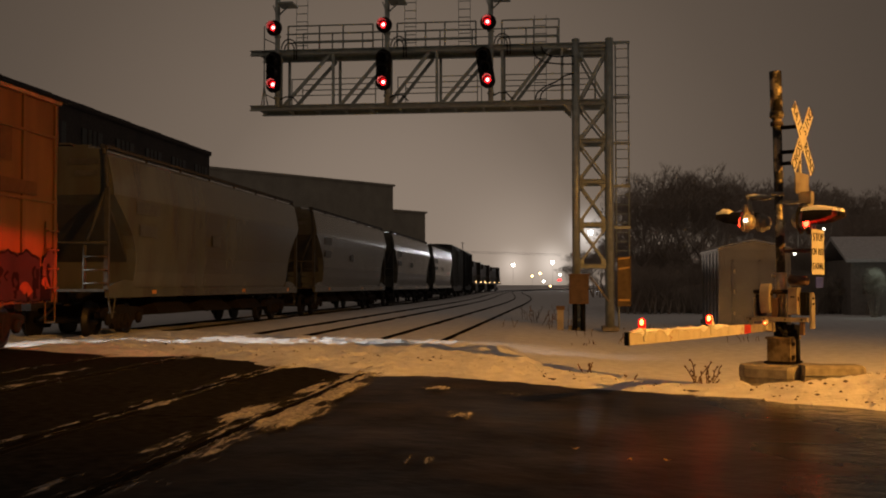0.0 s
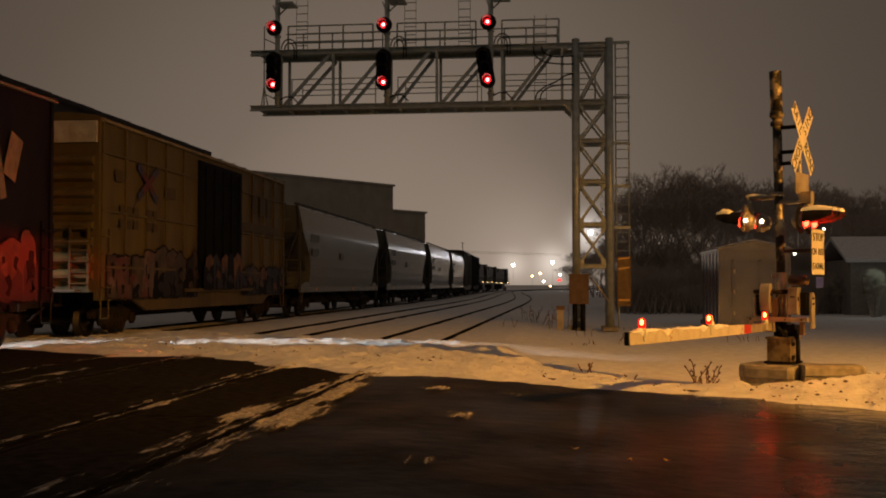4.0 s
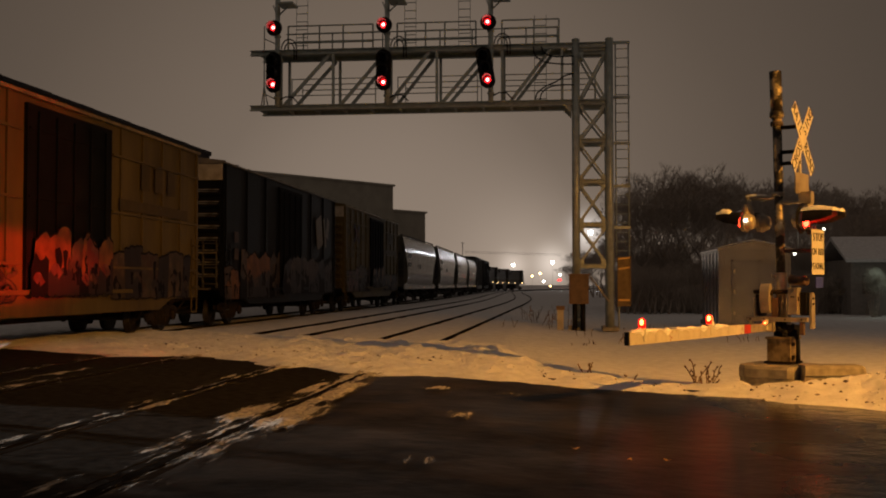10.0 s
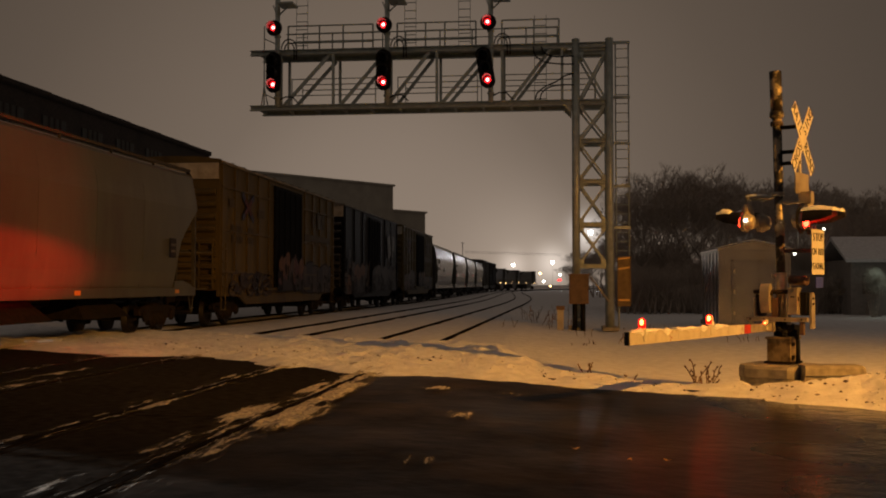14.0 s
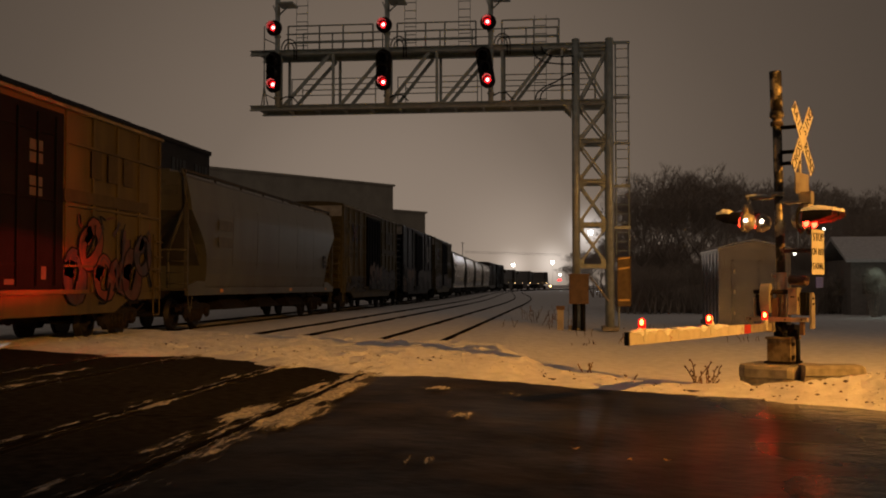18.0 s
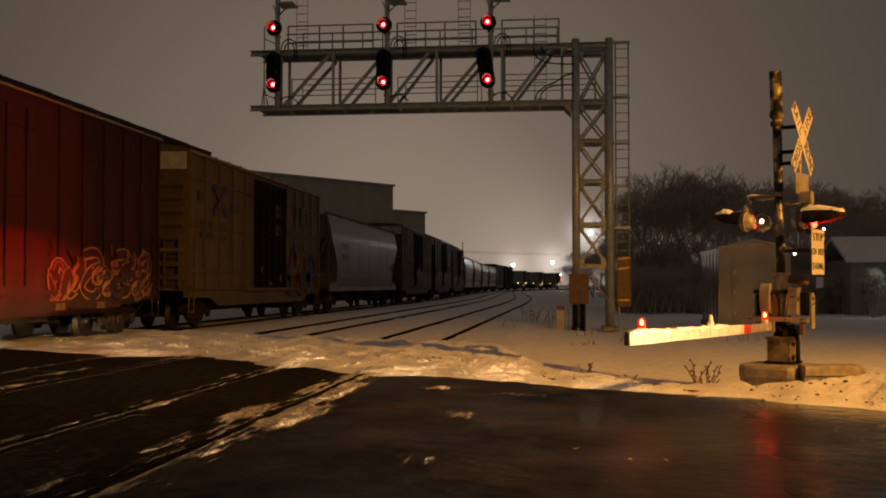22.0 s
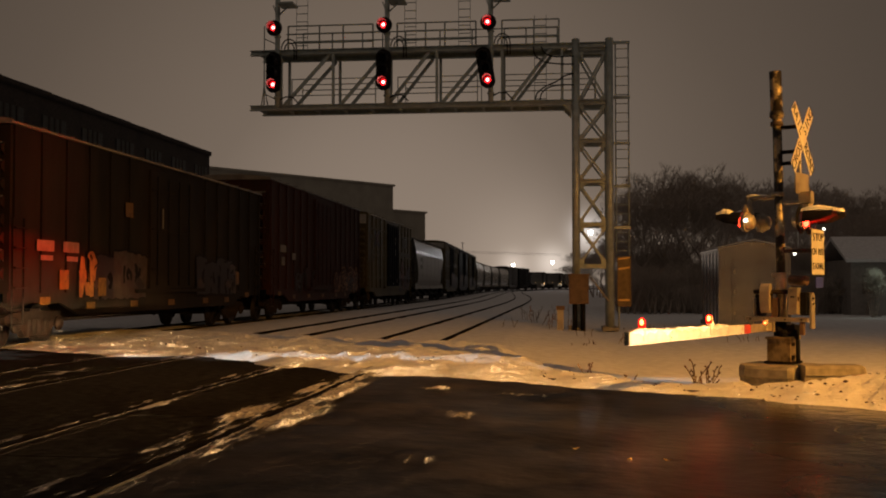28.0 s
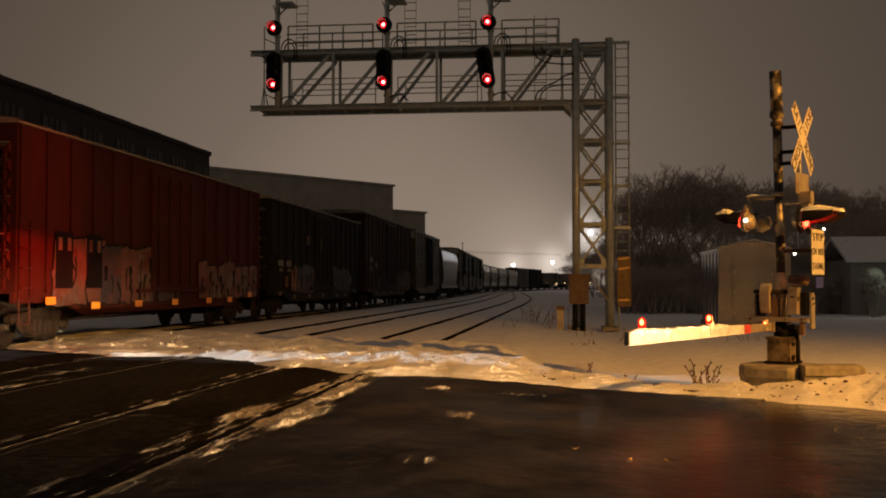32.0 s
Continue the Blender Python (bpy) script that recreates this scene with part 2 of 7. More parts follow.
M["tarp"] = shader("snowy_roof", (0.72, 0.72, 0.74), 0.8, grain=0.1)
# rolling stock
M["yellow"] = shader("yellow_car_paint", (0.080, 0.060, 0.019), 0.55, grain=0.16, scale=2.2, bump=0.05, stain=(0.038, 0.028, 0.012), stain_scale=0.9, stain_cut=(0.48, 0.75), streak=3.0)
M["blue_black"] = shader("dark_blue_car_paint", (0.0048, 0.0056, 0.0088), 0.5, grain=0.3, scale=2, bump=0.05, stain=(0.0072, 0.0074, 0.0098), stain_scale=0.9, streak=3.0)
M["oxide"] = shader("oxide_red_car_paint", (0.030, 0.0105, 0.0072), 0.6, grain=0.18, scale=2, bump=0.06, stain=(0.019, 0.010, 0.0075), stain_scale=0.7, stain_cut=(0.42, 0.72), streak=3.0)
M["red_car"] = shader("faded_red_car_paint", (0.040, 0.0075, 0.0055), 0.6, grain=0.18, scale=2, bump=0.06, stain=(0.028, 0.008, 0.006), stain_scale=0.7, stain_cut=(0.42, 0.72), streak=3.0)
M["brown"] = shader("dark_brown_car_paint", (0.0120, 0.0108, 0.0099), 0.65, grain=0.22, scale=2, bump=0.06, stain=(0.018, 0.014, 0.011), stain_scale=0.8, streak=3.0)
M["grey_car"] = shader("grey_car_paint", (0.102, 0.106, 0.088), 0.2, grain=0.12, scale=1.5, bump=0.03, stain=(0.066, 0.054, 0.042), stain_scale=0.8, stain_cut=(0.42, 0.72), streak=3.5)
M["hopper_trim"] = shader("pale_grey_frame_paint", (0.062, 0.060, 0.052), 0.5, grain=0.15, scale=4, stain=(0.036, 0.033, 0.028), stain_scale=2.5)
# much darker grey than the body, for the sheets behind the end frames
M["grey_shade"] = shader("dark_grey_paint", (0.040, 0.038, 0.033), 0.6, grain=0.2, scale=3, stain=(0.035, 0.028, 0.022), stain_scale=1.2)
M["roof_edge"] = shader("grimy_roof_rail_paint", (0.05, 0.045, 0.04), 0.6, grain=0.2, scale=3)
# lifted towards grey: haze over the far cars is put into this paint
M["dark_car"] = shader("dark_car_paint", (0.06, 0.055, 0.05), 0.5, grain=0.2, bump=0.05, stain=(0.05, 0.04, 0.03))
M["roof_metal"] = shader("galvanised_roof", (0.17, 0.16, 0.145), 0.5, 0.2, grain=0.15, stain=(0.08, 0.07, 0.06), stain_scale=1.5)
M["truck_iron"] = shader("truck_iron", (0.018, 0.015, 0.0135), 0.8, 0.1, grain=0.3, scale=8, stain=(0.024, 0.015, 0.011), stain_scale=2)
M["wheel"] = shader("wheel_steel", (0.016, 0.013, 0.012), 0.5, 0.5, grain=0.3)
M["ladder"] = shader("ladder_paint", (0.09, 0.08, 0.065), 0.55, grain=0.2)
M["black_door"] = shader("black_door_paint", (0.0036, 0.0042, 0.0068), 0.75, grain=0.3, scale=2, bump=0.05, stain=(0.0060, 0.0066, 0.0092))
M["guard"] = shader("brassy_sheet_metal", (0.17, 0.12, 0.06), 0.35, 0.7, grain=0.2, scale=5)
M["guard_edge"] = shader("reflective_yellow_strip", (0.80, 0.48, 0.12), 0.4, grain=0.1)
M["leaf"] = shader("dry_leaf", (0.55, 0.36, 0.10), 0.6, grain=0.2)
M["beam_shield"] = shader("headlight_shield", (0.01, 0.01, 0.01), 0.9, grain=0.0, bump=0)
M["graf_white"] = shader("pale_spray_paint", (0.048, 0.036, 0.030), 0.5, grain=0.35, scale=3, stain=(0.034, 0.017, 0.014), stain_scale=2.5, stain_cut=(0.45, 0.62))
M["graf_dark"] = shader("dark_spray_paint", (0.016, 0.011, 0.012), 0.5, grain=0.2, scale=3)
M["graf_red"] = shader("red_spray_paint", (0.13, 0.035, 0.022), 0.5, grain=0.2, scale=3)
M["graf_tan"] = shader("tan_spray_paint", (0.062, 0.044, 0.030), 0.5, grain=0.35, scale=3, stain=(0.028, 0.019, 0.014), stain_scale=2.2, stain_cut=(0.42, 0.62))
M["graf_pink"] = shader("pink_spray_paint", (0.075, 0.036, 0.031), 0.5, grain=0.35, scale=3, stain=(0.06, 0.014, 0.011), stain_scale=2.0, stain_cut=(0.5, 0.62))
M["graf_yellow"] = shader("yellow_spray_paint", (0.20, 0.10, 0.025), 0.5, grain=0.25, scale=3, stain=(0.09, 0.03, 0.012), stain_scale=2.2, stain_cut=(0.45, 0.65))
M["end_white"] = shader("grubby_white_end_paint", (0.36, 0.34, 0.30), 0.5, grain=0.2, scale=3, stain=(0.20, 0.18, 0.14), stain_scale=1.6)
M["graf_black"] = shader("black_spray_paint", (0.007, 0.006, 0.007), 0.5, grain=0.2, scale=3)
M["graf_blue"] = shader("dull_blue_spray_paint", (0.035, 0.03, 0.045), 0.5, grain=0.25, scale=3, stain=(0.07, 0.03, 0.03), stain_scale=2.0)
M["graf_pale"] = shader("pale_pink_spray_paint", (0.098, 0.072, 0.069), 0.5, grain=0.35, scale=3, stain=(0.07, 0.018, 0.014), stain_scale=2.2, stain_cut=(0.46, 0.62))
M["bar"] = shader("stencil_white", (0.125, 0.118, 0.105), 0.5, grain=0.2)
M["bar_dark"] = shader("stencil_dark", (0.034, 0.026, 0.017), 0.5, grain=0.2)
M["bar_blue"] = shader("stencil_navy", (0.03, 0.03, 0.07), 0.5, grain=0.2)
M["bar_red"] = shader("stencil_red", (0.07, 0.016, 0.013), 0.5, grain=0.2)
# snow lines on the end ribs, far darker than the ground's snow
M["dark_snow"] = shader("dark_snow", (0.14, 0.145, 0.157), 0.9, grain=0.3, scale=12, stain=(0.03, 0.03, 0.032), stain_scale=4)
M["graf_salmon"] = shader("salmon_spray_paint", (0.105, 0.048, 0.042), 0.5, grain=0.3, scale=3, stain=(0.10, 0.035, 0.028), stain_scale=2.4)
M["stained_case"] = shader("stained_case_metal", (0.34, 0.27, 0.16), 0.5, 0.3, grain=0.2, scale=8, stain=(0.10, 0.07, 0.04), stain_scale=5, stain_cut=(0.42, 0.6))
M["arm_white"] = shader("scuffed_arm_sheeting", (0.52, 0.50, 0.46), 0.6, grain=0.1, stain=(0.26, 0.10, 0.06), stain_scale=6.5, stain_cut=(0.61, 0.68))
M["grey_snow"] = shader("grey_snow", (0.20, 0.205, 0.22), 0.9, grain=0.3, scale=12, stain=(0.04, 0.04, 0.042), stain_scale=3)
M["graf_rust"] = shader("rust_orange_spray_paint", (0.11, 0.050, 0.016), 0.5, grain=0.35, scale=3, stain=(0.055, 0.024, 0.010), stain_scale=2.4)
M["dull_tag"] = shader("grimy_orange_tag", (0.10, 0.055, 0.012), 0.5, grain=0.2, stain=(0.04, 0.024, 0.010), stain_scale=5)
M["bar_grey"] = shader("worn_grey_stencil", (0.066, 0.064, 0.055), 0.5, grain=0.2, stain=(0.08, 0.078, 0.066), stain_scale=3)
M["eave_tan"] = shader("pale_eave_paint", (0.20, 0.155, 0.075), 0.5, grain=0.2, scale=4, stain=(0.10, 0.075, 0.035), stain_scale=1.8)
M["bar_faint"] = shader("worn_stencil", (0.056, 0.041, 0.015), 0.55, grain=0.2, stain=(0.04, 0.029, 0.012), stain_scale=3)
M["notice_blue"] = shader("blue_notice_sheeting", (0.035, 0.05, 0.36), 0.4, grain=0.1)
M["sleeve"] = shader("bare_sleeve_metal", (0.62, 0.50, 0.33), 0.4, 0.3, grain=0.15, scale=9, stain=(0.30, 0.22, 0.13), stain_scale=5)
M["grey_worn"] = shader("grimy_hopper_paint", (0.076, 0.079, 0.064), 0.32, grain=0.14, scale=1.5, bump=0.03, stain=(0.050, 0.041, 0.032), stain_scale=0.8, stain_cut=(0.42, 0.72), streak=3.5)
M["orange_tag"] = shader("reflective_tag", (0.62, 0.26, 0.03), 0.35, grain=0.05)


for key in ("yellow", "blue_black", "oxide", "red_car", "brown", "dark_car", "grey_car", "black_door", "truck_iron", "rail", "rubber", "bar", "bar_dark", "bar_blue", "bar_red", "graf_white", "graf_tan", "graf_pink", "graf_dark", "graf_black", "graf_blue", "graf_red", "graf_yellow", "graf_pale", "roof_edge", "hopper_trim", "graf_rust", "graf_salmon", "dull_tag", "bar_faint", "dark_snow"):
    M[key].node_tree.nodes["Principled BSDF"].inputs["Specular IOR Level"].default_value = 0.14


for key in ("snow", "clean_snow", "film_snow", "packed_snow"):
    snow_b = M[key].node_tree.nodes["Principled BSDF"]
    snow_b.inputs["Specular IOR Level"].default_value, snow_b.inputs["Roughness"].default_value = 0.12, 0.9
M["black"].node_tree.nodes["Principled BSDF"].inputs["Specular IOR Level"].default_value = 0.12
for key in ("rail", "rubber"):
    M[key].node_tree.nodes["Principled BSDF"].inputs["Specular IOR Level"].default_value = 0.0
M["grey_car"].node_tree.nodes["Principled BSDF"].inputs["Specular IOR Level"].default_value = 0.6
for key, gloss in (("blue_black", 0.10), ("yellow", 0.22), ("black_door", 0.08), ("brown", 0.07), ("oxide", 0.09), ("red_car", 0.09), ("graf_black", 0.03)):
    M[key].node_tree.nodes["Principled BSDF"].inputs["Specular IOR Level"].default_value = gloss


# ---- mesh helpers ----
def box(bm, c, s, turn=None, taper=1.0):
    hx, hy, hz = s[0] / 2, s[1] / 2, s[2] / 2
    vs = []
    for z in (-1, 1):
        k = taper if z > 0 else 1.0
        for x, y in ((-1, -1), (1, -1), (1, 1), (-1, 1)):
            p = Vector((x * hx * k, y * hy * k, z * hz))
            if turn is not None:
                p = turn @ p
            vs.append(bm.verts.new(p + Vector(c)))
    for f in ((3, 2, 1, 0), (4, 5, 6, 7), (0, 1, 5, 4), (1, 2, 6, 5), (2, 3, 7, 6), (3, 0, 4, 7)):
        bm.faces.new([vs[i] for i in f])
    return bm


def rod(bm, a, b, r, seg=6, r2=None, smooth=True):
    a, b = Vector(a), Vector(b)
    r2 = r if r2 is None else r2
    d = (b - a).normalized()
    side = d.cross(Vector((0, 0, 1)) if abs(d.z) < 0.9 else Vector((1, 0, 0))).normalized()
    up = d.cross(side)
    rings = []
    for p, q in ((a, r), (b, r2)):
        rings.append([bm.verts.new(p + q * (math.cos(6.2832 * i / seg) * side + math.sin(6.2832 * i / seg) * up)) for i in range(seg)])
    for i in range(seg):
        j = (i + 1) % seg
        bm.faces.new((rings[0][i], rings[0][j], rings[1][j], rings[1][i])).smooth = smooth and seg > 5
    if seg > 3:
        bm.faces.new(rings[0][::-1])
        bm.faces.new(rings[1])
    return bm


def lathe(bm, a, d, profile, seg=16):
    """Turn a profile of (distance along d, radius) round the axis through a."""
    a, d = Vector(a), Vector(d).normalized()
    side = d.cross(Vector((0, 0, 1)) if abs(d.z) < 0.9 else Vector((1, 0, 0))).normalized()
    up = d.cross(side)
    rings = [[bm.verts.new(a + h * d + r * (math.cos(6.2832 * i / seg) * side + math.sin(6.2832 * i / seg) * up)) for i in range(seg)] for h, r in profile]
    for r0, r1 in zip(rings, rings[1:]):
        for i in range(seg):
            j = (i + 1) % seg
            bm.faces.new((r0[i], r0[j], r1[j], r1[i])).smooth = True
    bm.faces.new(rings[0][::-1])
    bm.faces.new(rings[-1])
    return bm


def sweep(bm, sections):
    """Skin closed rings of equal length one after another, capped."""
    rings = [[bm.verts.new(p) for p in ring] for ring in sections]
    k = len(rings[0])
    for r0, r1 in zip(rings, rings[1:]):
        for i in range(k):
            bm.faces.new((r0[i], r0[(i + 1) % k], r1[(i + 1) % k], r1[i]))
    bm.faces.new(rings[0][::-1])
    bm.faces.new(rings[-1])
    return bm


def to_mesh(name, bm, material, fix=True):
    if fix:
        bmesh.ops.recalc_face_normals(bm, faces=bm.faces)
    me = bpy.data.meshes.new(name)
    bm.to_mesh(me)
    bm.free()
    me.materials.append(M[material])
    return me


def part(name, bm, material, parent=None, label=""):
    ob = new(name, bm if isinstance(bm, bpy.types.Mesh) else to_mesh(name, bm, material))
    if parent is not None:
        ob.parent = parent
    return tagged(ob, label) if label else ob


def thing(name, label, category, group="", kind="", at=(0, 0, 0), turn=0.0):
    ob = new(name)
    ob.matrix_world = pose(*at, 0, 0, turn)
    return tagged(ob, label, category, group, kind)


B = bmesh.new


def letters(text, size, where, material, parent, name="lettering", squeeze=1.0):
    cu = bpy.data.curves.new(name, "FONT")
    cu.body, cu.size, cu.align_x, cu.align_y, cu.extrude = text, size, "CENTER", "CENTER", 0.003
    probe = bpy.data.objects.new("probe", cu)
    me = bpy.data.meshes.new_from_object(probe)
    bpy.data.objects.remove(probe)
    me.materials.append(M[material])
    me.transform(where @ Matrix.Diagonal((squeeze, 1, 1, 1)))
    return part(name, me, material, parent)


# ---- the line of the tracks ----
BEND = ((0, 0), (80, 0), (105, -0.70), (122, -1.30), (142, -2.0), (162, -2.55), (181, -2.85), (207, -2.75), (238, -1.15), (264, 2.1), (290, 6.2), (320, 12.2), (360, 21.2), (400, 31.5), (480, 54.0))


def bend(y):
    if y <= 60:
        return 0.0
    return float(np.interp(y, [b[0] for b in BEND], [b[1] for b in BEND]) + np.interp(y + 10, [b[0] for b in BEND], [b[1] for b in BEND]) + np.interp(y - 10, [b[0] for b in BEND], [b[1] for b in BEND])) / 3


TRAIN_X, MID_X, NEAR_X = -11.75, -7.3, -3.6
# ---- ground, road, tracks ----
ROAD = Vector((0.857, -0.515, 0))      # along the road, towards the right
ACROSS = Vector((0.515, 0.857, 0))     # across it, away from the camera


def past_kerb(x, y):
    return 0.515 * (x - 0.68) + 0.857 * (y - 14.24)


def road_height(x):
    k = min(1, max(0, (1.5 - x) / 3.5))
    return -0.16 + 0.14 * k * k * (3 - 2 * k)


def lump(x, y, s, seed=0.0):
    return noise.noise(Vector((x / s, y / s, seed)))


# foot of the ploughed bank, scalloped by the tyres where it crosses the rails
FOOT = ((-14, -0.9), (-10.5, -1.0), (-8.0, -1.35), (-6.4, -0.3), (-4.4, -1.15), (-3.7, -0.9), (-2.9, -1.45), (-2.1, -0.85), (-0.4, -0.45), (1.2, 0.12), (6, 0.05))
FOOT_X, FOOT_Q = [f[0] for f in FOOT], [f[1] for f in FOOT]


def ground_height(x, y):
    q = past_kerb(x, y)
    base = road_height(x)
    if q < -2.2:
        return base - 0.06
    left = min(1, max(0, (-1.5 - x) / 3))
    foot = float(np.interp(x, FOOT_X, FOOT_Q) + np.interp(x - 0.25, FOOT_X, FOOT_Q) + np.interp(x + 0.25, FOOT_X, FOOT_Q)) / 3
    ragged = (0.16 + 0.24 * left) * lump(x, y, 0.7 + 0.5 * left, 3) + 0.07 * lump(x, y, 0.22, 5)
    k = min(1, max(0, (q - foot + 0.55 + ragged) / 1.1))
    rise = k * k * (3 - 2 * k)
    crest = min(1, max(0, (q - foot - 0.2) / 0.5))
    on_line = min(1, max(0, (1.0 - x) / 2.5))
    near_mast = min(1, max(0, (x - 0.9) / 0.9))
    heap = math.exp(-((x - 4.2) / 1.05) ** 2 - ((q - 1.2) / 1.0) ** 2)
    # the bank is low between the rails and the gate
    low = math.exp(-((x - 0.7) / 1.7) ** 4)
    top = -0.03 + 0.07 * on_line - 0.08 * near_mast + 0.27 * heap - 0.065 * low
    wide = 0.8 + 1.6 * on_line
    fall = min(1, max(0, (q - 2.2 - 2.6 * on_line * (1 - low) + 0.9 * low) / wide))
    fall = fall * fall * (3 - 2 * fall)
    z = base - 0.06 + rise * (0.06 - base + top)
    z += fall * (-0.26 + 0.20 * on_line - z)
    rough = rise * (1 - fall) * (1 - 0.1 * low)
    z += rough * (0.35 + 0.65 * crest) * (0.07 * lump(x, y, 0.8, 1) + 0.065 * lump(x, y, 0.3, 2) + 0.06 * max(0, lump(x, y, 0.14, 7))) + (1 - rough) * rise * 0.03 * lump(x, y, 1.6, 4)
    return z


def sheet(name, xs, ys, height, material, keep=None):
    pts = [(x, y, height(x, y)) for y in ys for x in xs]
    w = len(xs)
    faces = [(j * w + i, j * w + i + 1, (j + 1) * w + i + 1, (j + 1) * w + i) for j in range(len(ys) - 1) for i in range(w - 1) if keep is None or keep(xs[i], ys[j])]
    me = bpy.data.meshes.new(name)
    me.from_pydata(pts, [], faces)
    me.polygons.foreach_set("use_smooth", [True] * len(faces))
    me.materials.append(M[material])
    return new(name, me)


def steps(*runs):
    out = []
    for a, b, d in runs:
        k = max(1, round((b - a) / d))
        out += [a + (b - a) * i / k for i in range(k)]
    return out + [runs[-1][1]]


gx = steps((-2400, -200, 220), (-200, -40, 16), (-40, -16, 2), (-16, -6, 0.16), (-6, 7, 0.085), (7, 40, 1.5), (40, 200, 16), (200, 2400, 220))
gy = steps((-2400, -200, 220), (-200, -20, 12), (-20, 11, 1.5), (11, 21, 0.085), (21, 27, 0.16), (27, 60, 0.6), (60, 140, 4), (140, 500, 24), (500, 2800, 230))
ground = tagged(sheet("ground", gx, gy, ground_height, "snow"), "snow-covered ground with a lumpy ploughed bank beside the road", "ground", kind="structure")

road_bm = B()
RX = steps((-60, -16, 4), (-16, 8, 0.4), (8, 60, 4))
rows_v = []
for q in steps((-17, 0.9, 0.6)):
    row = []
    for u in RX:
        p = Vector((0.68, 14.24, 0)) + ACROSS * q + ROAD * (u / 0.857)
        row.append(road_bm.verts.new((p.x, p.y, road_height(p.x) + 0.012 * lump(p.x, p.y, 2.5))))
    rows_v.append(row)
for r0, r1 in zip(rows_v, rows_v[1:]):
    for i in range(len(RX) - 1):
        road_bm.faces.new((r0[i], r0[i + 1], r1[i + 1], r1[i])).smooth = True
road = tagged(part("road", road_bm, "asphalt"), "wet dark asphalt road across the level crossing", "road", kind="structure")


def track_line(x0, merge=0.0):
    ys = [-40 + 4 * i for i in range(10)] + [0 + 2.5 * i for i in range(33)] + [82.5 + 5 * i for i in range(70)]
    return [(x0 + bend(y) + merge * min(1, max(0, (y - 95) / 110)) ** 1.5, y) for y in ys]


def rail_mesh(line, off):
    bm = B()
    prof = ((-0.065, -0.17), (0.065, -0.17), (0.065, -0.15), (0.012, -0.13), (0.012, -0.04), (0.036, -0.03), (0.036, 0.0), (-0.036, 0.0), (-0.036, -0.03), (-0.012, -0.04), (-0.012, -0.13), (-0.065, -0.15))
    sweep(bm, [[(x + off + a, y, b) for a, b in prof] for x, y in line])
    return bm


for label, x0, merge, y_to in (("middle snow-filled railway track beside the train", MID_X, -1.0, 300), ("snow-filled railway track nearest the signal tower", NEAR_X, -3.2, 300), ("railway track under the freight train", TRAIN_X, 0.0, 430)):
    track = thing("railway_track", label, "railway track", "parallel tracks", "structure")
    line = [p for p in track_line(x0, merge) if p[1] <= y_to]
    for off in (-0.7535, 0.7535):
        part("rail", rail_mesh(line, off), "rail", track)
    for off in (-0.64, 0.64):
        bm = B()
        sweep(bm, [[(x + off - 0.042, y, -0.04), (x + off + 0.042, y, -0.04), (x + off + 0.042, y, -0.010), (x + off - 0.042, y, -0.010)] for x, y in line if -12 < y < 21])
        part("flangeway", bm, "rubber", track, "dark rubber flangeway strip in the road")

# dark crossing panels between and beside the rails
crossing = thing("crossing_surface", "dark worn crossing panels between the rails", "crossing", kind="structure")
seed = 0
for x0, x1 in ((-3.02, -4.18), (-4.40, -6.50), (-6.72, -7.88), (-8.10, -10.95), (-11.17, -12.33), (-12.55, -14.0)):
    me = to_mesh("panel", box(B(), (0, 0, -0.026), (x0 - x1, 2.42, 0.036)), "panel")
    for k in range(12):
        y = -1.0 + 2.44 * k + 0.5 * (seed % 2)
        if past_kerb((x0 + x1) / 2, y) < 1.2 and past_kerb((x0 + x1) / 2, y) > -16:
            p = part("panel", me, "", crossing)
            p.location = ((x0 + x1) / 2, y, 0.002 * ((seed * 7 + k * 3) % 4) - 0.004)
    seed += 1


# thin packed snow left along the rails and on the road, thicker in long patches
PATCHES = ((-2.62, 10.0, 0.25, 1.1, 1.0), (-2.64, 12.3, 0.16, 1.6, 0.85), (-3.10, 10.2, 0.17, 0.8, 0.9), (-3.06, 12.7, 0.09, 0.9, 0.8), (-2.66, 7.9, 0.15, 0.9, 0.62), (-3.12, 8.2, 0.10, 0.9, 0.5), (-2.84, 6.3, 0.12, 0.7, 0.75), (-3.17, 6.3, 0.12, 0.6, 0.7), (-4.24, 10.8, 0.08, 0.7, 0.8), (-4.38, 13.2, 0.07, 1.3, 0.8), (-4.56, 14.0, 0.07, 0.7, 0.6), (-4.43, 8.5, 0.12, 1.4, 0.5), (-6.75, 12.6, 0.10, 1.6, 0.7), (-7.1, 14.4, 0.14, 1.6, 0.7), (-8.0, 15.0, 0.14, 2.4, 0.6), (-10.9, 17.0, 0.2, 2.0, 0.6), (-2.82, 14.3, 0.22, 1.0, 0.8), (-1.56, 12.9, 0.28, 0.32, 0.50), (-1.05, 10.45, 0.16, 0.38, 0.50), (-1.08, 7.75, 0.16, 0.30, 0.46), (-0.6, 12.7, 0.5, 0.22, 0.36))


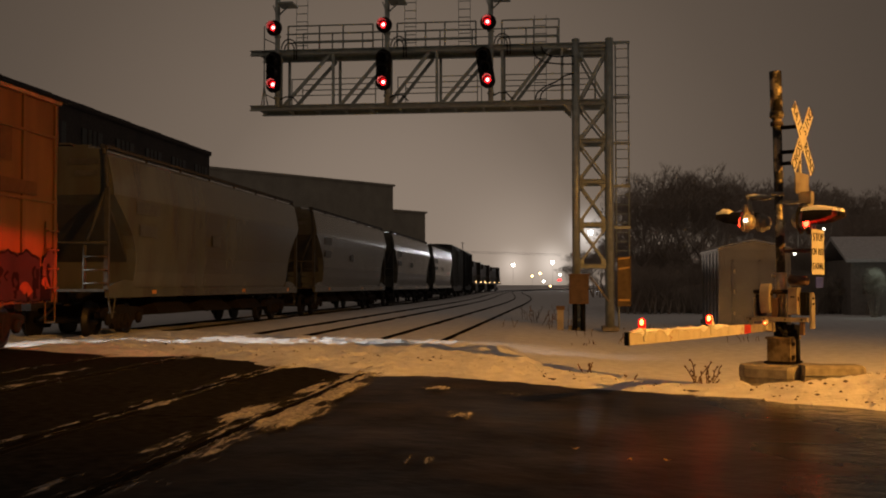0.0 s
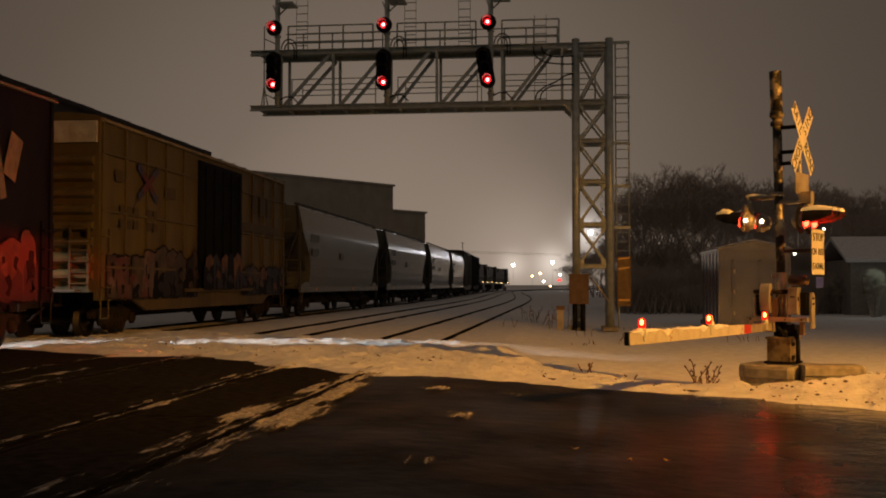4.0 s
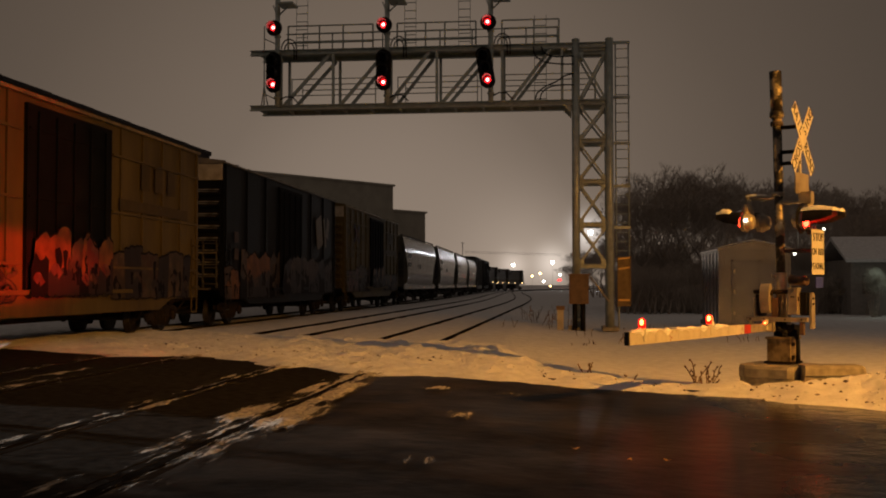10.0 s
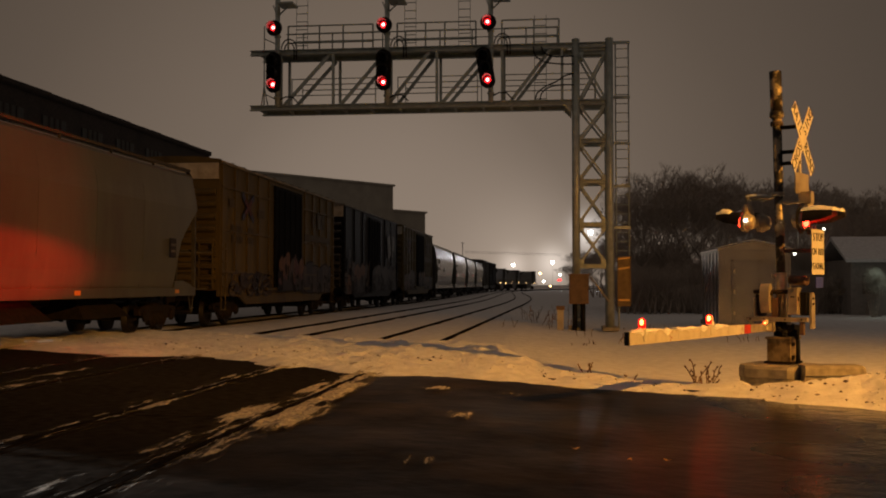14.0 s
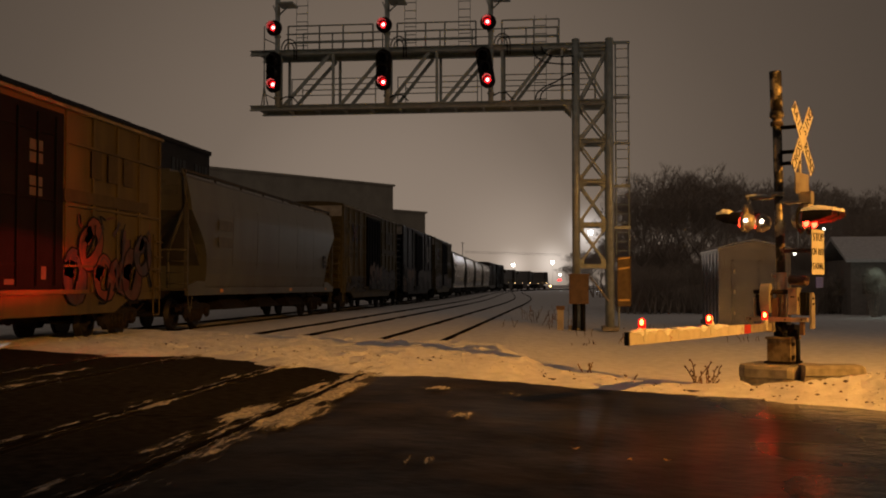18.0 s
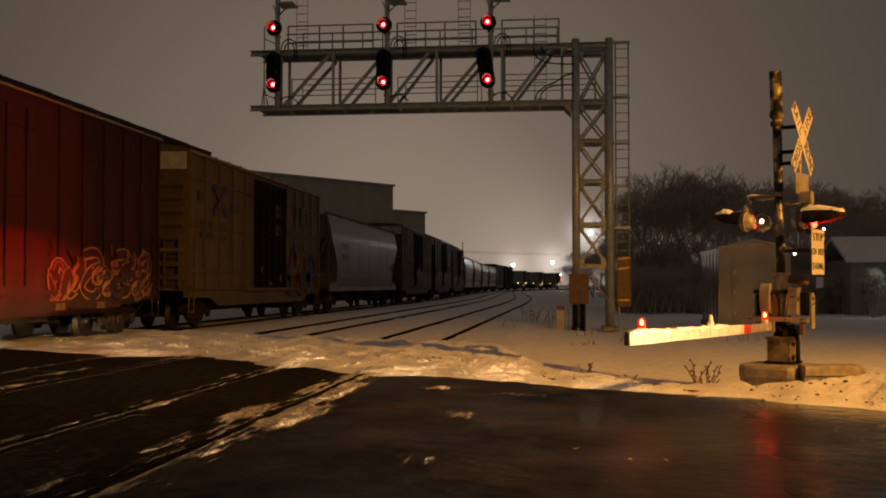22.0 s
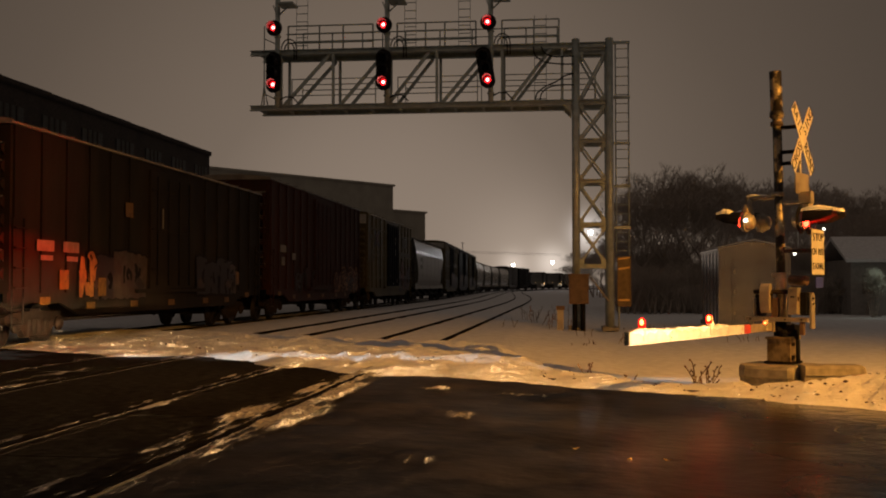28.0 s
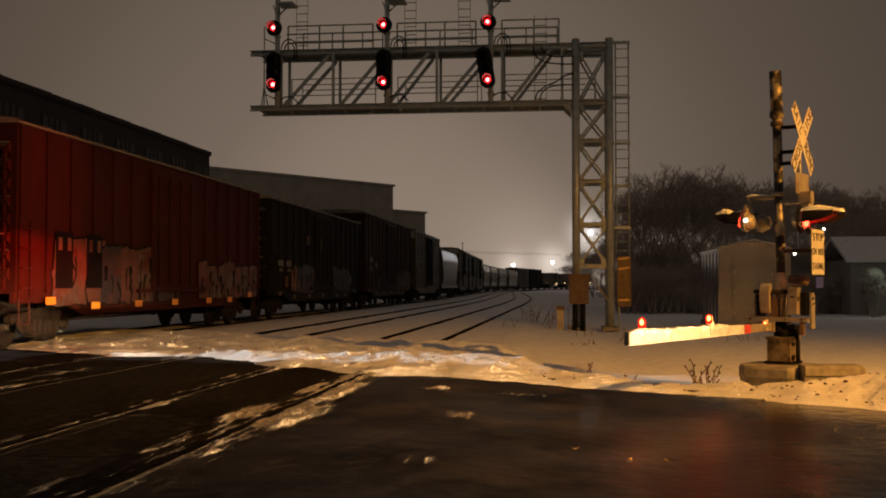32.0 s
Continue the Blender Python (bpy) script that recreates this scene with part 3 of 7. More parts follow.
def cover_at(x, y):
    c = 0.0
    for px, py, wx, wy, k in PATCHES:
        c = max(c, k * math.exp(-(abs(x - px) / wx) ** 2.6 - (abs(y - py) / wy) ** 2.6))
    for rail in (NEAR_X + 0.75, NEAR_X - 0.75, MID_X + 0.75, MID_X - 0.75, TRAIN_X + 0.75):
        near = 1.0 if rail > -3 else 0.0
        q = max(0.0, 1 - max(0.0, -0.7 - past_kerb(x, y)) / (4.0 + 4.0 * near))
        c = max(c, 0.85 * q * math.exp(-(abs(x - rail) / (0.10 + 0.14 * q)) ** 2), (0.42 + 0.06 * near) * math.exp(-(abs(x - rail - 0.06 * near) / (0.24 + 0.12 * near)) ** 2))
    k = min(1, max(0, (y - 5.5) / 4.0))
    # cover raised at the near rail, cut leftward (worn), to imitate the lamplight
    worn = min(1, max(0, (-3.9 - x) / 0.8))
    return 0.92 * c * (0.4 + 0.6 * k) * (1.12 - 0.32 * worn)


def snow_film(x0, x1, y0, y1, label):
    nx, ny = round((x1 - x0) / 0.045), round((y1 - y0) / 0.12)
    xs = [x0 + (x1 - x0) * i / nx for i in range(nx + 1)]
    ys = [y0 + (y1 - y0) * j / ny for j in range(ny + 1)]
    ob = sheet("snow_patch", xs, ys, lambda x, y: road_height(x) + 0.0255 + 0.055 * min(1.0, cover_at(x, y)) * max(0.0, noise.noise(Vector((x * 8.0, y * 3.2, 3.0))) + 0.15), "film_snow", lambda x, y: past_kerb(x, y) < 0.7 and max(cover_at(x, y), cover_at(x + 0.04, y + 0.1)) > 0.04 and min(abs(x + 0.02 - r) for r in (NEAR_X + 0.753, NEAR_X - 0.753, MID_X + 0.753, MID_X - 0.753, TRAIN_X + 0.753)) > 0.055)
    at = ob.data.attributes.new("cover", "FLOAT", "POINT")
    at.data.foreach_set("value", [cover_at(v.co.x, v.co.y) for v in ob.data.vertices])
    tagged(ob, label, "snow", "snow along the rails", "stuff")


for x0, x1 in ((-2.2, 0.1), (-3.5, -2.3), (-4.9, -3.9), (-7.3, -6.2), (-8.5, -7.6), (-11.5, -10.4)):
    snow_film(x0, x1, 5.2, 20.5, "thin packed dirty snow along a rail in the road")


# clods thrown up by the plough, some dirty, some clean
def clods(n, seed, small, large, material, label, x0=-11.0, x1=5.5):
    rnd = random.Random(seed)
    pts, faces = [], []
    while n:
        x, q = rnd.uniform(x0, x1), rnd.triangular(-0.3, 2.2, 0.6)
        y = 14.24 + (q - 0.515 * (x - 0.68)) / 0.857
        n -= 1
        r = rnd.uniform(small, large)
        c = Vector((x, y, ground_height(x, y) + 0.15 * r))
        k = len(pts)
        for d in ((1, 0, 0), (0, 1, 0), (-1, 0, 0), (0, -1, 0), (0, 0, 1), (0, 0, -1)):
            p = Vector(d) * r * rnd.uniform(0.6, 1.2)
            pts.append(c + Vector((p.x, p.y, 0.6 * p.z)))
        faces += [(k + a, k + b, k + e) if e == 4 else (k + b, k + a, k + e) for e in (4, 5) for a, b in ((0, 1), (1, 2), (2, 3), (3, 0))]
    me = bpy.data.meshes.new("snow_clods")
    me.from_pydata(pts, [], faces)
    me.materials.append(M[material])
    tagged(new("snow_clods", me), label, "snow", "ploughed clods", "stuff")


clods(150, 3, 0.010, 0.034, "clod", "small dark dirty clods scattered on the ploughed snow")
clods(80, 8, 0.008, 0.040, "clod", "dark dirty clods in the snow heaped by the gate", 2.0, 5.6)
clods(420, 4, 0.012, 0.035, "clean_snow", "loose lumps of snow on the ploughed bank")

# a few dead leaves on the wet road
for x, y, turn in ((0.05, 8.93, 20), (0.47, 8.55, 80), (0.77, 8.64, 140)):
    leaf = B()
    ring = [leaf.verts.new((0.03 * math.cos(a) * (1 + 0.3 * math.cos(2 * a)), 0.022 * math.sin(a), 0.008 * math.cos(2 * a))) for a in [6.2832 * i / 10 for i in range(10)]]
    low = leaf.verts.new((0, 0, -0.004))
    for i in range(10):
        leaf.faces.new((ring[i], ring[(i + 1) % 10], low))
    ob = tagged(part("dead_leaf", leaf, "leaf"), "curled yellow dead leaf on the wet road", "leaf", "dead leaves")
    ob.matrix_world = pose(x, y, road_height(x) + 0.018, 0, 0, turn)
# ---- rolling stock; cars run along +y, the side seen from the road is +x ----
SPEED = 4.3585


def wheel_mesh():
    bm = B()
    rod(bm, (-0.9, 0, 0), (0.9, 0, 0), 0.08, 8)
    for s in (-1, 1):
        lathe(bm, (s * 0.66, 0, 0), (s, 0, 0), ((0, 0.46), (0.03, 0.46), (0.035, 0.42), (0.13, 0.415), (0.135, 0.34), (0.09, 0.3), (0.09, 0.12), (0.16, 0.1)), 20)
    return to_mesh("wheelset", bm, "wheel")


def side_frame_mesh():
    bm = B()
    pts = ((-1.25, 0.62), (-1.1, 0.68), (-0.6, 0.72), (0.6, 0.72), (1.1, 0.68), (1.25, 0.62), (1.25, 0.48), (1.02, 0.48), (0.62, 0.36), (0.45, 0.2), (-0.45, 0.2), (-0.62, 0.36), (-1.02, 0.48), (-1.25, 0.48))
    sweep(bm, [[(x, y, z) for y, z in pts] for x in (-0.07, 0.07)])
    for y in (-0.3, -0.1, 0.1, 0.3):
        rod(bm, (0.06, y, 0.24), (0.06, y, 0.56), 0.07, 8)
    for y in (-0.89, 0.89):
        lathe(bm, (0.06, y, 0.45), (1, 0, 0), ((0, 0.16), (0.06, 0.15), (0.1, 0.09)), 10)
    return to_mesh("side_frame", bm, "truck_iron")


WHEELS, FRAME = wheel_mesh(), side_frame_mesh()
WHEELSETS = []


def truck(car, y):
    bm = B()
    box(bm, (0, y, 0.62), (2.1, 0.4, 0.3))
    t = part("truck", bm, "truck_iron", car)
    for s in (-1, 1):
        f = part("side_frame", FRAME, "", t)
        f.matrix_local = pose(s * 1.03, y, 0, 0, 0, 0 if s > 0 else 180)
    for dy in (-0.89, 0.89):
        w = part("wheelset", WHEELS, "", t)
        w.matrix_local = pose(0, y + dy, 0.42)
        WHEELSETS.append((w, car, y + dy))
    return t


def coupler(car, y):
    s = 1 if y > 0 else -1
    bm = B()
    box(bm, (0, y + s * 0.35, 0.85), (0.22, 0.8, 0.24))
    box(bm, (0.03, y + s * 0.82, 0.85), (0.32, 0.3, 0.34))
    rod(bm, (0.3, y + s * 0.1, 0.75), (0.25, y + s * 0.7, 0.45), 0.03)
    part("coupler", bm, "truck_iron", car)


def ladder_on_side(car, y, z0, z1, x, material="ladder", width=0.42, rungs=7, name="ladder"):
    bm = B()
    for k in range(rungs):
        z = z0 + (z1 - z0) * (k + 0.5) / rungs
        rod(bm, (x + 0.09, y - width / 2, z), (x + 0.09, y + width / 2, z), 0.016, 5)
        for e in (-1, 1):
            box(bm, (x + 0.045, y + e * width / 2, z), (0.1, 0.03, 0.04))
    for e in (-1, 1):
        box(bm, (x + 0.03, y + e * width / 2, (z0 + z1) / 2), (0.035, 0.045, z1 - z0))
    part(name, bm, material, car)


def ladder_on_end(car, y, z0, z1, x, material="ladder", width=0.42, rungs=7, name="end_ladder"):
    bm = B()
    s = 1 if y > 0 else -1
    for k in range(rungs):
        z = z0 + (z1 - z0) * (k + 0.5) / rungs
        rod(bm, (x - width / 2, y + s * 0.09, z), (x + width / 2, y + s * 0.09, z), 0.018, 5)
    for e in (-1, 1):
        box(bm, (x + e * width / 2, y + s * 0.05, (z0 + z1) / 2), (0.045, 0.08, z1 - z0))
    part(name, bm, material, car)


def mark(car, y, z, w, h, material, x, name="stencil", depth=0.006):
    part(name, box(B(), (x + depth / 2, y, z), (depth, w, h)), material, car)


def graffiti(car, y0, y1, z0, z1, x, seed, fills=("graf_white", "graf_red"), line="graf_dark", fat=1.0, cloud="", sharp=False, shapes=None, block=""):
    """Spray-paint piece: broad bent strokes over a wider dark edge, with loose lines on a sprayed ground."""
    rnd = random.Random(seed)

    def curve(pts, n=9):
        out = []
        if sharp:
            for a, b in zip(pts, pts[1:]):
                out += [tuple(a[k] + (b[k] - a[k]) * i / 3 for k in (0, 1)) for i in range(3)]
            return out + [pts[-1]]
        p = [pts[0]] + list(pts) + [pts[-1]]
        for a, b, c, d in zip(p, p[1:], p[2:], p[3:]):
            for i in range(n):
                t = i / n
                out.append(tuple(0.5 * (2 * b[k] + (c[k] - a[k]) * t + (2 * a[k] - 5 * b[k] + 4 * c[k] - d[k]) * t * t + (3 * b[k] - a[k] - 3 * c[k] + d[k]) * t ** 3) for k in (0, 1)))
        return out + [pts[-1]]

    def ribbon(line_pts, wide, lift):
        bm = B()
        k = len(line_pts)
        pairs = []
        for i, p in enumerate(line_pts):
            a, b = line_pts[max(0, i - 1)], line_pts[min(k - 1, i + 1)]
            d = Vector((b[0] - a[0], b[1] - a[1]))
            d = d.normalized() if d.length > 1e-6 else Vector((1, 0))
            r = wide * (0.8 + 0.2 * math.sin(i * 0.7))
            pairs.append([bm.verts.new((x + lift, p[0] - s * d.y * r * 1.5, min(z1 + 0.08, max(z0 - 0.03, p[1] + s * d.x * r)))) for s in (-1, 1)])
        for a, b in zip(pairs, pairs[1:]):
            bm.faces.new((a[0], a[1], b[1], b[0]))
        return bm
    y, layer = y0, 0
    tall = z1 - z0
    if cloud:
        # a loose sprayed ground behind the letters
        bm = B()
        n = max(8, int((y1 - y0) / 0.16))
        low = [bm.verts.new((x + 0.002, y0 + (y1 - y0) * i / n, z0 + 0.02 + 0.06 * rnd.random())) for i in range(n + 1)]
        high = [bm.verts.new((x + 0.002, y0 + (y1 - y0) * i / n, z0 + tall * (0.62 + 0.25 * math.sin(i * 0.9 + seed) * rnd.random() + 0.14 * rnd.random()))) for i in range(n + 1)]
        for i in range(n):
            bm.faces.new((low[i], low[i + 1], high[i + 1], high[i]))
        part("graffiti_ground", bm, cloud, car)
    while block and y < y1 - 0.25:
        # one filled block: a ragged crown over a painted face cut by dark slits
        w = min(rnd.uniform(0.7, 1.25) * fat, y1 - y)
        lift = 0.004 + 0.0012 * layer
        n = 9
        peak = rnd.uniform(0.25, 0.75)
        lean = rnd.uniform(-0.14, 0.22)
        tip = rnd.uniform(0.82, 1.0)
        crown = [z0 + tall * tip * (1 - (0.30 * abs(i / n - peak) if block == "peaks" else 0.10 * abs(i / n - peak)) - 0.05 * rnd.random()) for i in range(n + 1)]
        foot = [z0 + tall * 0.05 * rnd.random() for _ in range(n + 1)]
        edge = B()
        face = B()
        for mesh, grow, up in ((edge, 0.05, lift), (face, 0.0, lift + 0.0005)):
            lo = [mesh.verts.new((x + up, y + 0.3 * grow + w * i / n, foot[i] - grow * 0.4)) for i in range(n + 1)]
            hi = [mesh.verts.new((x + up, y + lean + 0.3 * grow + w * i / n, crown[i] + grow)) for i in range(n + 1)]
            for i in range(n):
                mesh.faces.new((lo[i], lo[i + 1], hi[i + 1], hi[i]))
        edge = part("graffiti_block", edge, line, car)
        part("face", face, fills[rnd.randrange(len(fills))], edge)
        top = min(crown)
        if block == "peaks":
            # dark sprayed lower half
            cut = z0 + tall * rnd.uniform(0.35, 0.55)
            shade_bm = B()
            lo = [shade_bm.verts.new((x + lift + 0.0008, y + w * i / n, foot[i])) for i in range(n + 1)]
            hi = [shade_bm.verts.new((x + lift + 0.0008, y + w * i / n, cut + 0.16 * tall * math.sin(i * 1.3 + seed + layer) * rnd.random())) for i in range(n + 1)]
            for i in range(n):
                shade_bm.faces.new((lo[i], lo[i + 1], hi[i + 1], hi[i]))
            part("face", shade_bm, "graf_dark" if layer % 3 else line, edge)
        for k in range(rnd.randrange(3, 6)):
            u, v = y + w * rnd.uniform(0.15, 0.85), z0 + (top - z0) * rnd.uniform(0.25, 0.9)
            bow = rnd.uniform(-0.16, 0.16) * w
            fallen = (top - z0) * rnd.uniform(0.2, 0.5)
            pts = [(u, v), (u + bow, max(z0 + 0.05, v - 0.5 * fallen)), (u + 0.3 * bow, max(z0 + 0.02, v - fallen))]
            part("slit", ribbon(curve(pts, 5), rnd.uniform(0.025, 0.075), lift + 0.001 + 0.0001 * k), line, edge)
        u, v = y + w * rnd.uniform(0.2, 0.8), z0 + (top - z0) * rnd.uniform(0.2, 0.6)
        part("patch", ribbon(curve([(u - 0.2 * w, v), (u, v + 0.12), (u + 0.2 * w, v - 0.05)], 5), rnd.uniform(0.06, 0.13), lift + 0.0016), fills[rnd.randrange(len(fills))], edge)
        y += w * rnd.uniform(0.74, 0.96)
        layer = (layer + 1) % 7
    last = None
    while not block and y < y1 - 0.3:
        w = min(rnd.uniform(0.75, 1.15) * fat, y1 - y)
        lift = 0.004 + 0.0016 * layer
        fill = fills[rnd.randrange(len(fills))]
        h = rnd.uniform(0.8, 1.0)
        kinds = shapes or SHAPES
        pick = rnd.randrange(len(kinds))
        if pick == last:
            pick = (pick + 1) % len(kinds)
        last = pick
        lean = rnd.uniform(-0.15, 0.2)
        body = curve([(y + w * (u + lean * v + rnd.uniform(-0.05, 0.05)), z0 + tall * h * (0.08 + 0.84 * v + rnd.uniform(-0.04, 0.04))) for u, v in kinds[pick]], 4)
        thick = rnd.uniform(0.06, 0.095) * tall * min(1.15, 0.55 + 0.4 * fat)
        edge = part("graffiti_letter", ribbon(body, thick + 0.045, lift), line, car)
        part("stroke", ribbon(body, thick, lift + 0.0005), fill, edge)
        part("shine", ribbon([(p[0] - 0.04, p[1] + 0.03) for p in body[2:len(body) // 2]], 0.016, lift + 0.001), fills[rnd.randrange(len(fills))], edge)
        for k in range(3):
            a = (y + w * rnd.uniform(-0.1, 1.0), z0 + tall * rnd.uniform(0.05, 1.0))
            pts = [a]
            for _ in range(2):
                a = (a[0] + w * rnd.uniform(-0.4, 0.4), min(z1, max(z0, a[1] + tall * rnd.uniform(-0.3, 0.3))))
                pts.append(a)
            part("stroke", ribbon(curve(pts, 5), rnd.uniform(0.015, 0.06), lift + 0.0008 + 0.0002 * k), line if k < 1 else fills[rnd.randrange(len(fills))], edge)
        y += w * 0.78
        layer = (layer + 1) % 7


LOOPS = (((0.5, 1.0), (0.05, 0.75), (0.2, 0.45), (0.7, 0.5), (0.95, 0.8), (0.6, 1.0), (0.3, 0.8)), ((0.1, 0.3), (0.4, 0.65), (0.9, 0.45), (0.7, 0.05), (0.2, 0.05), (0.1, 0.4), (0.5, 0.4)), ((0.0, 0.1), (0.25, 0.5), (0.5, 0.1), (0.75, 0.55), (1.0, 0.15), (0.9, 0.9)), ((0.1, 0.9), (0.6, 1.0), (0.9, 0.7), (0.4, 0.5), (0.1, 0.15), (0.6, 0.0), (0.95, 0.3)))
# bent strokes of the sprayed shapes, in the unit square
SHAPES = (((0.1, 0.0), (0.12, 0.8), (0.45, 1.0), (0.8, 0.8), (0.82, 0.0)), ((0.85, 0.95), (0.25, 0.9), (0.15, 0.6), (0.75, 0.45), (0.8, 0.1), (0.1, 0.05)), ((0.08, 0.0), (0.15, 0.95), (0.4, 0.55), (0.75, 0.05), (0.88, 1.0)), ((0.9, 0.8), (0.45, 1.0), (0.1, 0.55), (0.4, 0.02), (0.9, 0.15), (0.85, 0.5), (0.5, 0.48)), ((0.12, 1.0), (0.12, 0.05), (0.85, 0.05), (0.9, 0.35)), ((0.05, 0.9), (0.5, 1.0), (0.95, 0.85), (0.5, 0.9), (0.5, 0.0)), ((0.15, 0.0), (0.15, 0.95), (0.8, 0.85), (0.75, 0.55), (0.2, 0.5), (0.85, 0.0)))


def under_gear(car, length):
    """Brake cylinder, reservoir and pipes slung below the centre sill."""
    # solid box where the rigging hangs, added to block the floodlight under the car
    part("rigging_baffle", box(B(), (0, 0, 0.60), (0.34, length - 6.6, 0.36)), "truck_iron", car)
    part("air_reservoir", rod(B(), (0.55, -1.9, 0.72), (0.55, -0.6, 0.72), 0.19, 14), "truck_iron", car)
    part("brake_cylinder", rod(B(), (-0.5, 0.5, 0.74), (-0.5, 1.3, 0.74), 0.16, 14), "truck_iron", car)
    part("train_pipe", rod(B(), (0.28, -length / 2 + 0.4, 0.78), (0.28, length / 2 - 0.4, 0.78), 0.03, 6), "truck_iron", car)


def boxcar(label, paint, length, top=5.06, doors=((-1.6, 1.6),), door_paint="black_door", posts=12, roof="", seams=False, end_white=False, low_end=False, end_ladder="", low=0.62, rib_snow="", group="freight cars of the train"):
    car = thing("boxcar", label, "boxcar", group)
    hw, h0, h1, half = 1.47, 1.08, top - 0.16, length / 2
    bm = box(B(), (0, 0, (h0 + h1) / 2), (2 * hw, length - 0.12, h1 - h0))
    part("body", bm, paint, car)
    bm = B()
    prof = [(-1.53, h1), (-1.53, h1 + 0.05), (-0.8, top - 0.02), (0, top), (0.8, top - 0.02), (1.53, h1 + 0.05), (1.53, h1)]
    sweep(bm, [[(x, y, z) for x, z in prof] for y in (-half, half)])
    k = int(length / 1.2)
    for i in range(k + 1):
        y = -half + 0.05 + (length - 0.1) * i / k
        sweep(bm, [[(x, yy, z + 0.035) for x, z in prof[1:-1]] + [(1.2, yy, h1), (-1.2, yy, h1)] for yy in (y - 0.04, y + 0.04)])
    part("roof", bm, roof or paint, car)
    if seams:
        for s in (-1, 1):
            part("eave_rail", box(B(), (s * (hw + 0.045), 0, h1 + 0.005), (0.07, length - 0.1, 0.07)), "eave_tan", car, "pale strip under the roof edge")
    # sills
    SILL = ((-half, 1.1), (half, 1.1), (half, 0.9), (half * 0.74, 0.88), (half * 0.64, low), (-half * 0.64, low), (-half * 0.74, 0.88), (-half, 0.9))
    for s in (-1, 1):
        bm = B()
        sweep(bm, [[(s * hw, y, z) for y, z in SILL], [(s * (hw - 0.08), y, z) for y, z in SILL]])
        part("side_sill", bm, paint, car)
    part("underframe", box(B(), (0, 0, 0.92), (0.7, length - 1.2, 0.3)), "truck_iron", car)
    under_gear(car, length)
    # posts on both sides, skipping the doors
    me = to_mesh("side_post", box(B(), (0, 0, (h0 + h1) / 2), (0.05, 0.10, h1 - h0 - 0.02)), paint)
    for i in range(posts + 1):
        y = -half + 0.2 + (length - 0.4) * i / posts
        if any(a - 0.1 < y < b + 0.1 for a, b in doors):
            continue
        for s in (-1, 1):
            p = part("side_post", me, "", car)
            p.location = (s * (hw + 0.02), y, 0)
    if seams:
        for z in (1.64, 2.90, 4.20):
            for a, b in zip([-half] + [d[1] for d in doors], [d[0] for d in doors] + [half]):
                bm = box(B(), (hw + 0.025, (a + b) / 2, z), (0.06, b - a - 0.3, 0.055))
                part("side_rib", bm, paint, car)
    for a, b in doors:
        for s in (-1, 1):
            bm = box(B(), (s * (hw + 0.03), (a + b) / 2, (h0 + h1) / 2 - 0.05), (0.09, b - a, h1 - h0 - 0.25))
            d = part("door", bm, door_paint, car, "sliding door on rails")
            if s > 0:
                n = max(2, round((b - a) / 0.8))
                rod_me = to_mesh("door_rod", rod(B(), (0, 0, h0 + 0.15), (0, 0, h1 - 0.3), 0.022, 6), door_paint)
                for i in range(n):
                    part("door_rod", rod_me, "", d).location = (hw + 0.11, a + (b - a) * (i + 0.5) / n, 0)
                rib_me = to_mesh("door_rib", box(B(), (0, 0, 0), (0.03, b - a - 0.12, 0.05)), door_paint)
                for i in range(3):
                    part("door_rib", rib_me, "", d).location = (hw + 0.085, (a + b) / 2, h0 + 0.55 + (h1 - h0 - 1.2) * i / 2)
        part("door_track", box(B(), (hw + 0.06, (a + b) / 2, h0 + 0.02), (0.12, (b - a) * 1.6, 0.09)), paint, car)
    snow_me = {}
    for e in (-1, 1):
        if rib_snow:
            snow_me[e] = to_mesh("rib_snow", sweep(B(), [[(x, e * 0.02, 0.236), (x, e * 0.135, 0.145), (x, e * 0.13, 0.150 + 0.5 * h), (x, e * 0.02, 0.245 + 0.5 * h)] for x, h in ((-1.3, 0.0), (-0.7, 0.02), (-0.1, 0.006), (0.5, 0.022), (1.3, 0.008))]), rib_snow)
        me2 = to_mesh("end_rib", sweep(B(), [[(-1.36, 0, 0), (-1.36, e * 0.13, 0.07), (-1.36, e * 0.14, 0.14), (-1.36, e * 0.09, 0.20), (-1.36, 0, 0.24)], [(1.36, 0, 0), (1.36, e * 0.13, 0.07), (1.36, e * 0.14, 0.14), (1.36, e * 0.09, 0.20), (1.36, 0, 0.24)]]), paint)
        k = 8
        for i in range(k):
            r = part("end_rib", me2, "", car)
            r.location = (0, e * (half - 0.06), h0 + 0.25 + (h1 - h0 - (0.9 if end_white else 0.5)) * i / k)
            if rib_snow:
                line = part("rib_snow", snow_me[e], "", r)
                line.location = (0.04 * math.sin(i * 2.3 + e), 0, 0)
        if end_white:
            part("end_panel", box(B(), (0, e * (half - 0.03), h1 - 0.26), (2.86, 0.08, 0.48)), "end_white", car, "white-painted upper end panel")
        ladder_on_end(car, e * half, 1.15, 2.6 if low_end else h1 - 0.5, 1.08, end_ladder or paint, rungs=6 if low_end else 9)
        part("end_platform", box(B(), (0, e * (half + 0.16), 1.12), (2.2, 0.3, 0.04)), "ladder", car)
        bm = B()
        rod(bm, (-1.3, e * (half + 0.09), 2.2), (1.3, e * (half + 0.09), 2.2), 0.018, 6)
        part("end_handrail", bm, "ladder", car)
        ladder_on_side(car, e * (half - 0.35), 1.0, 2.5, hw, paint, rungs=4)
        bm = B()
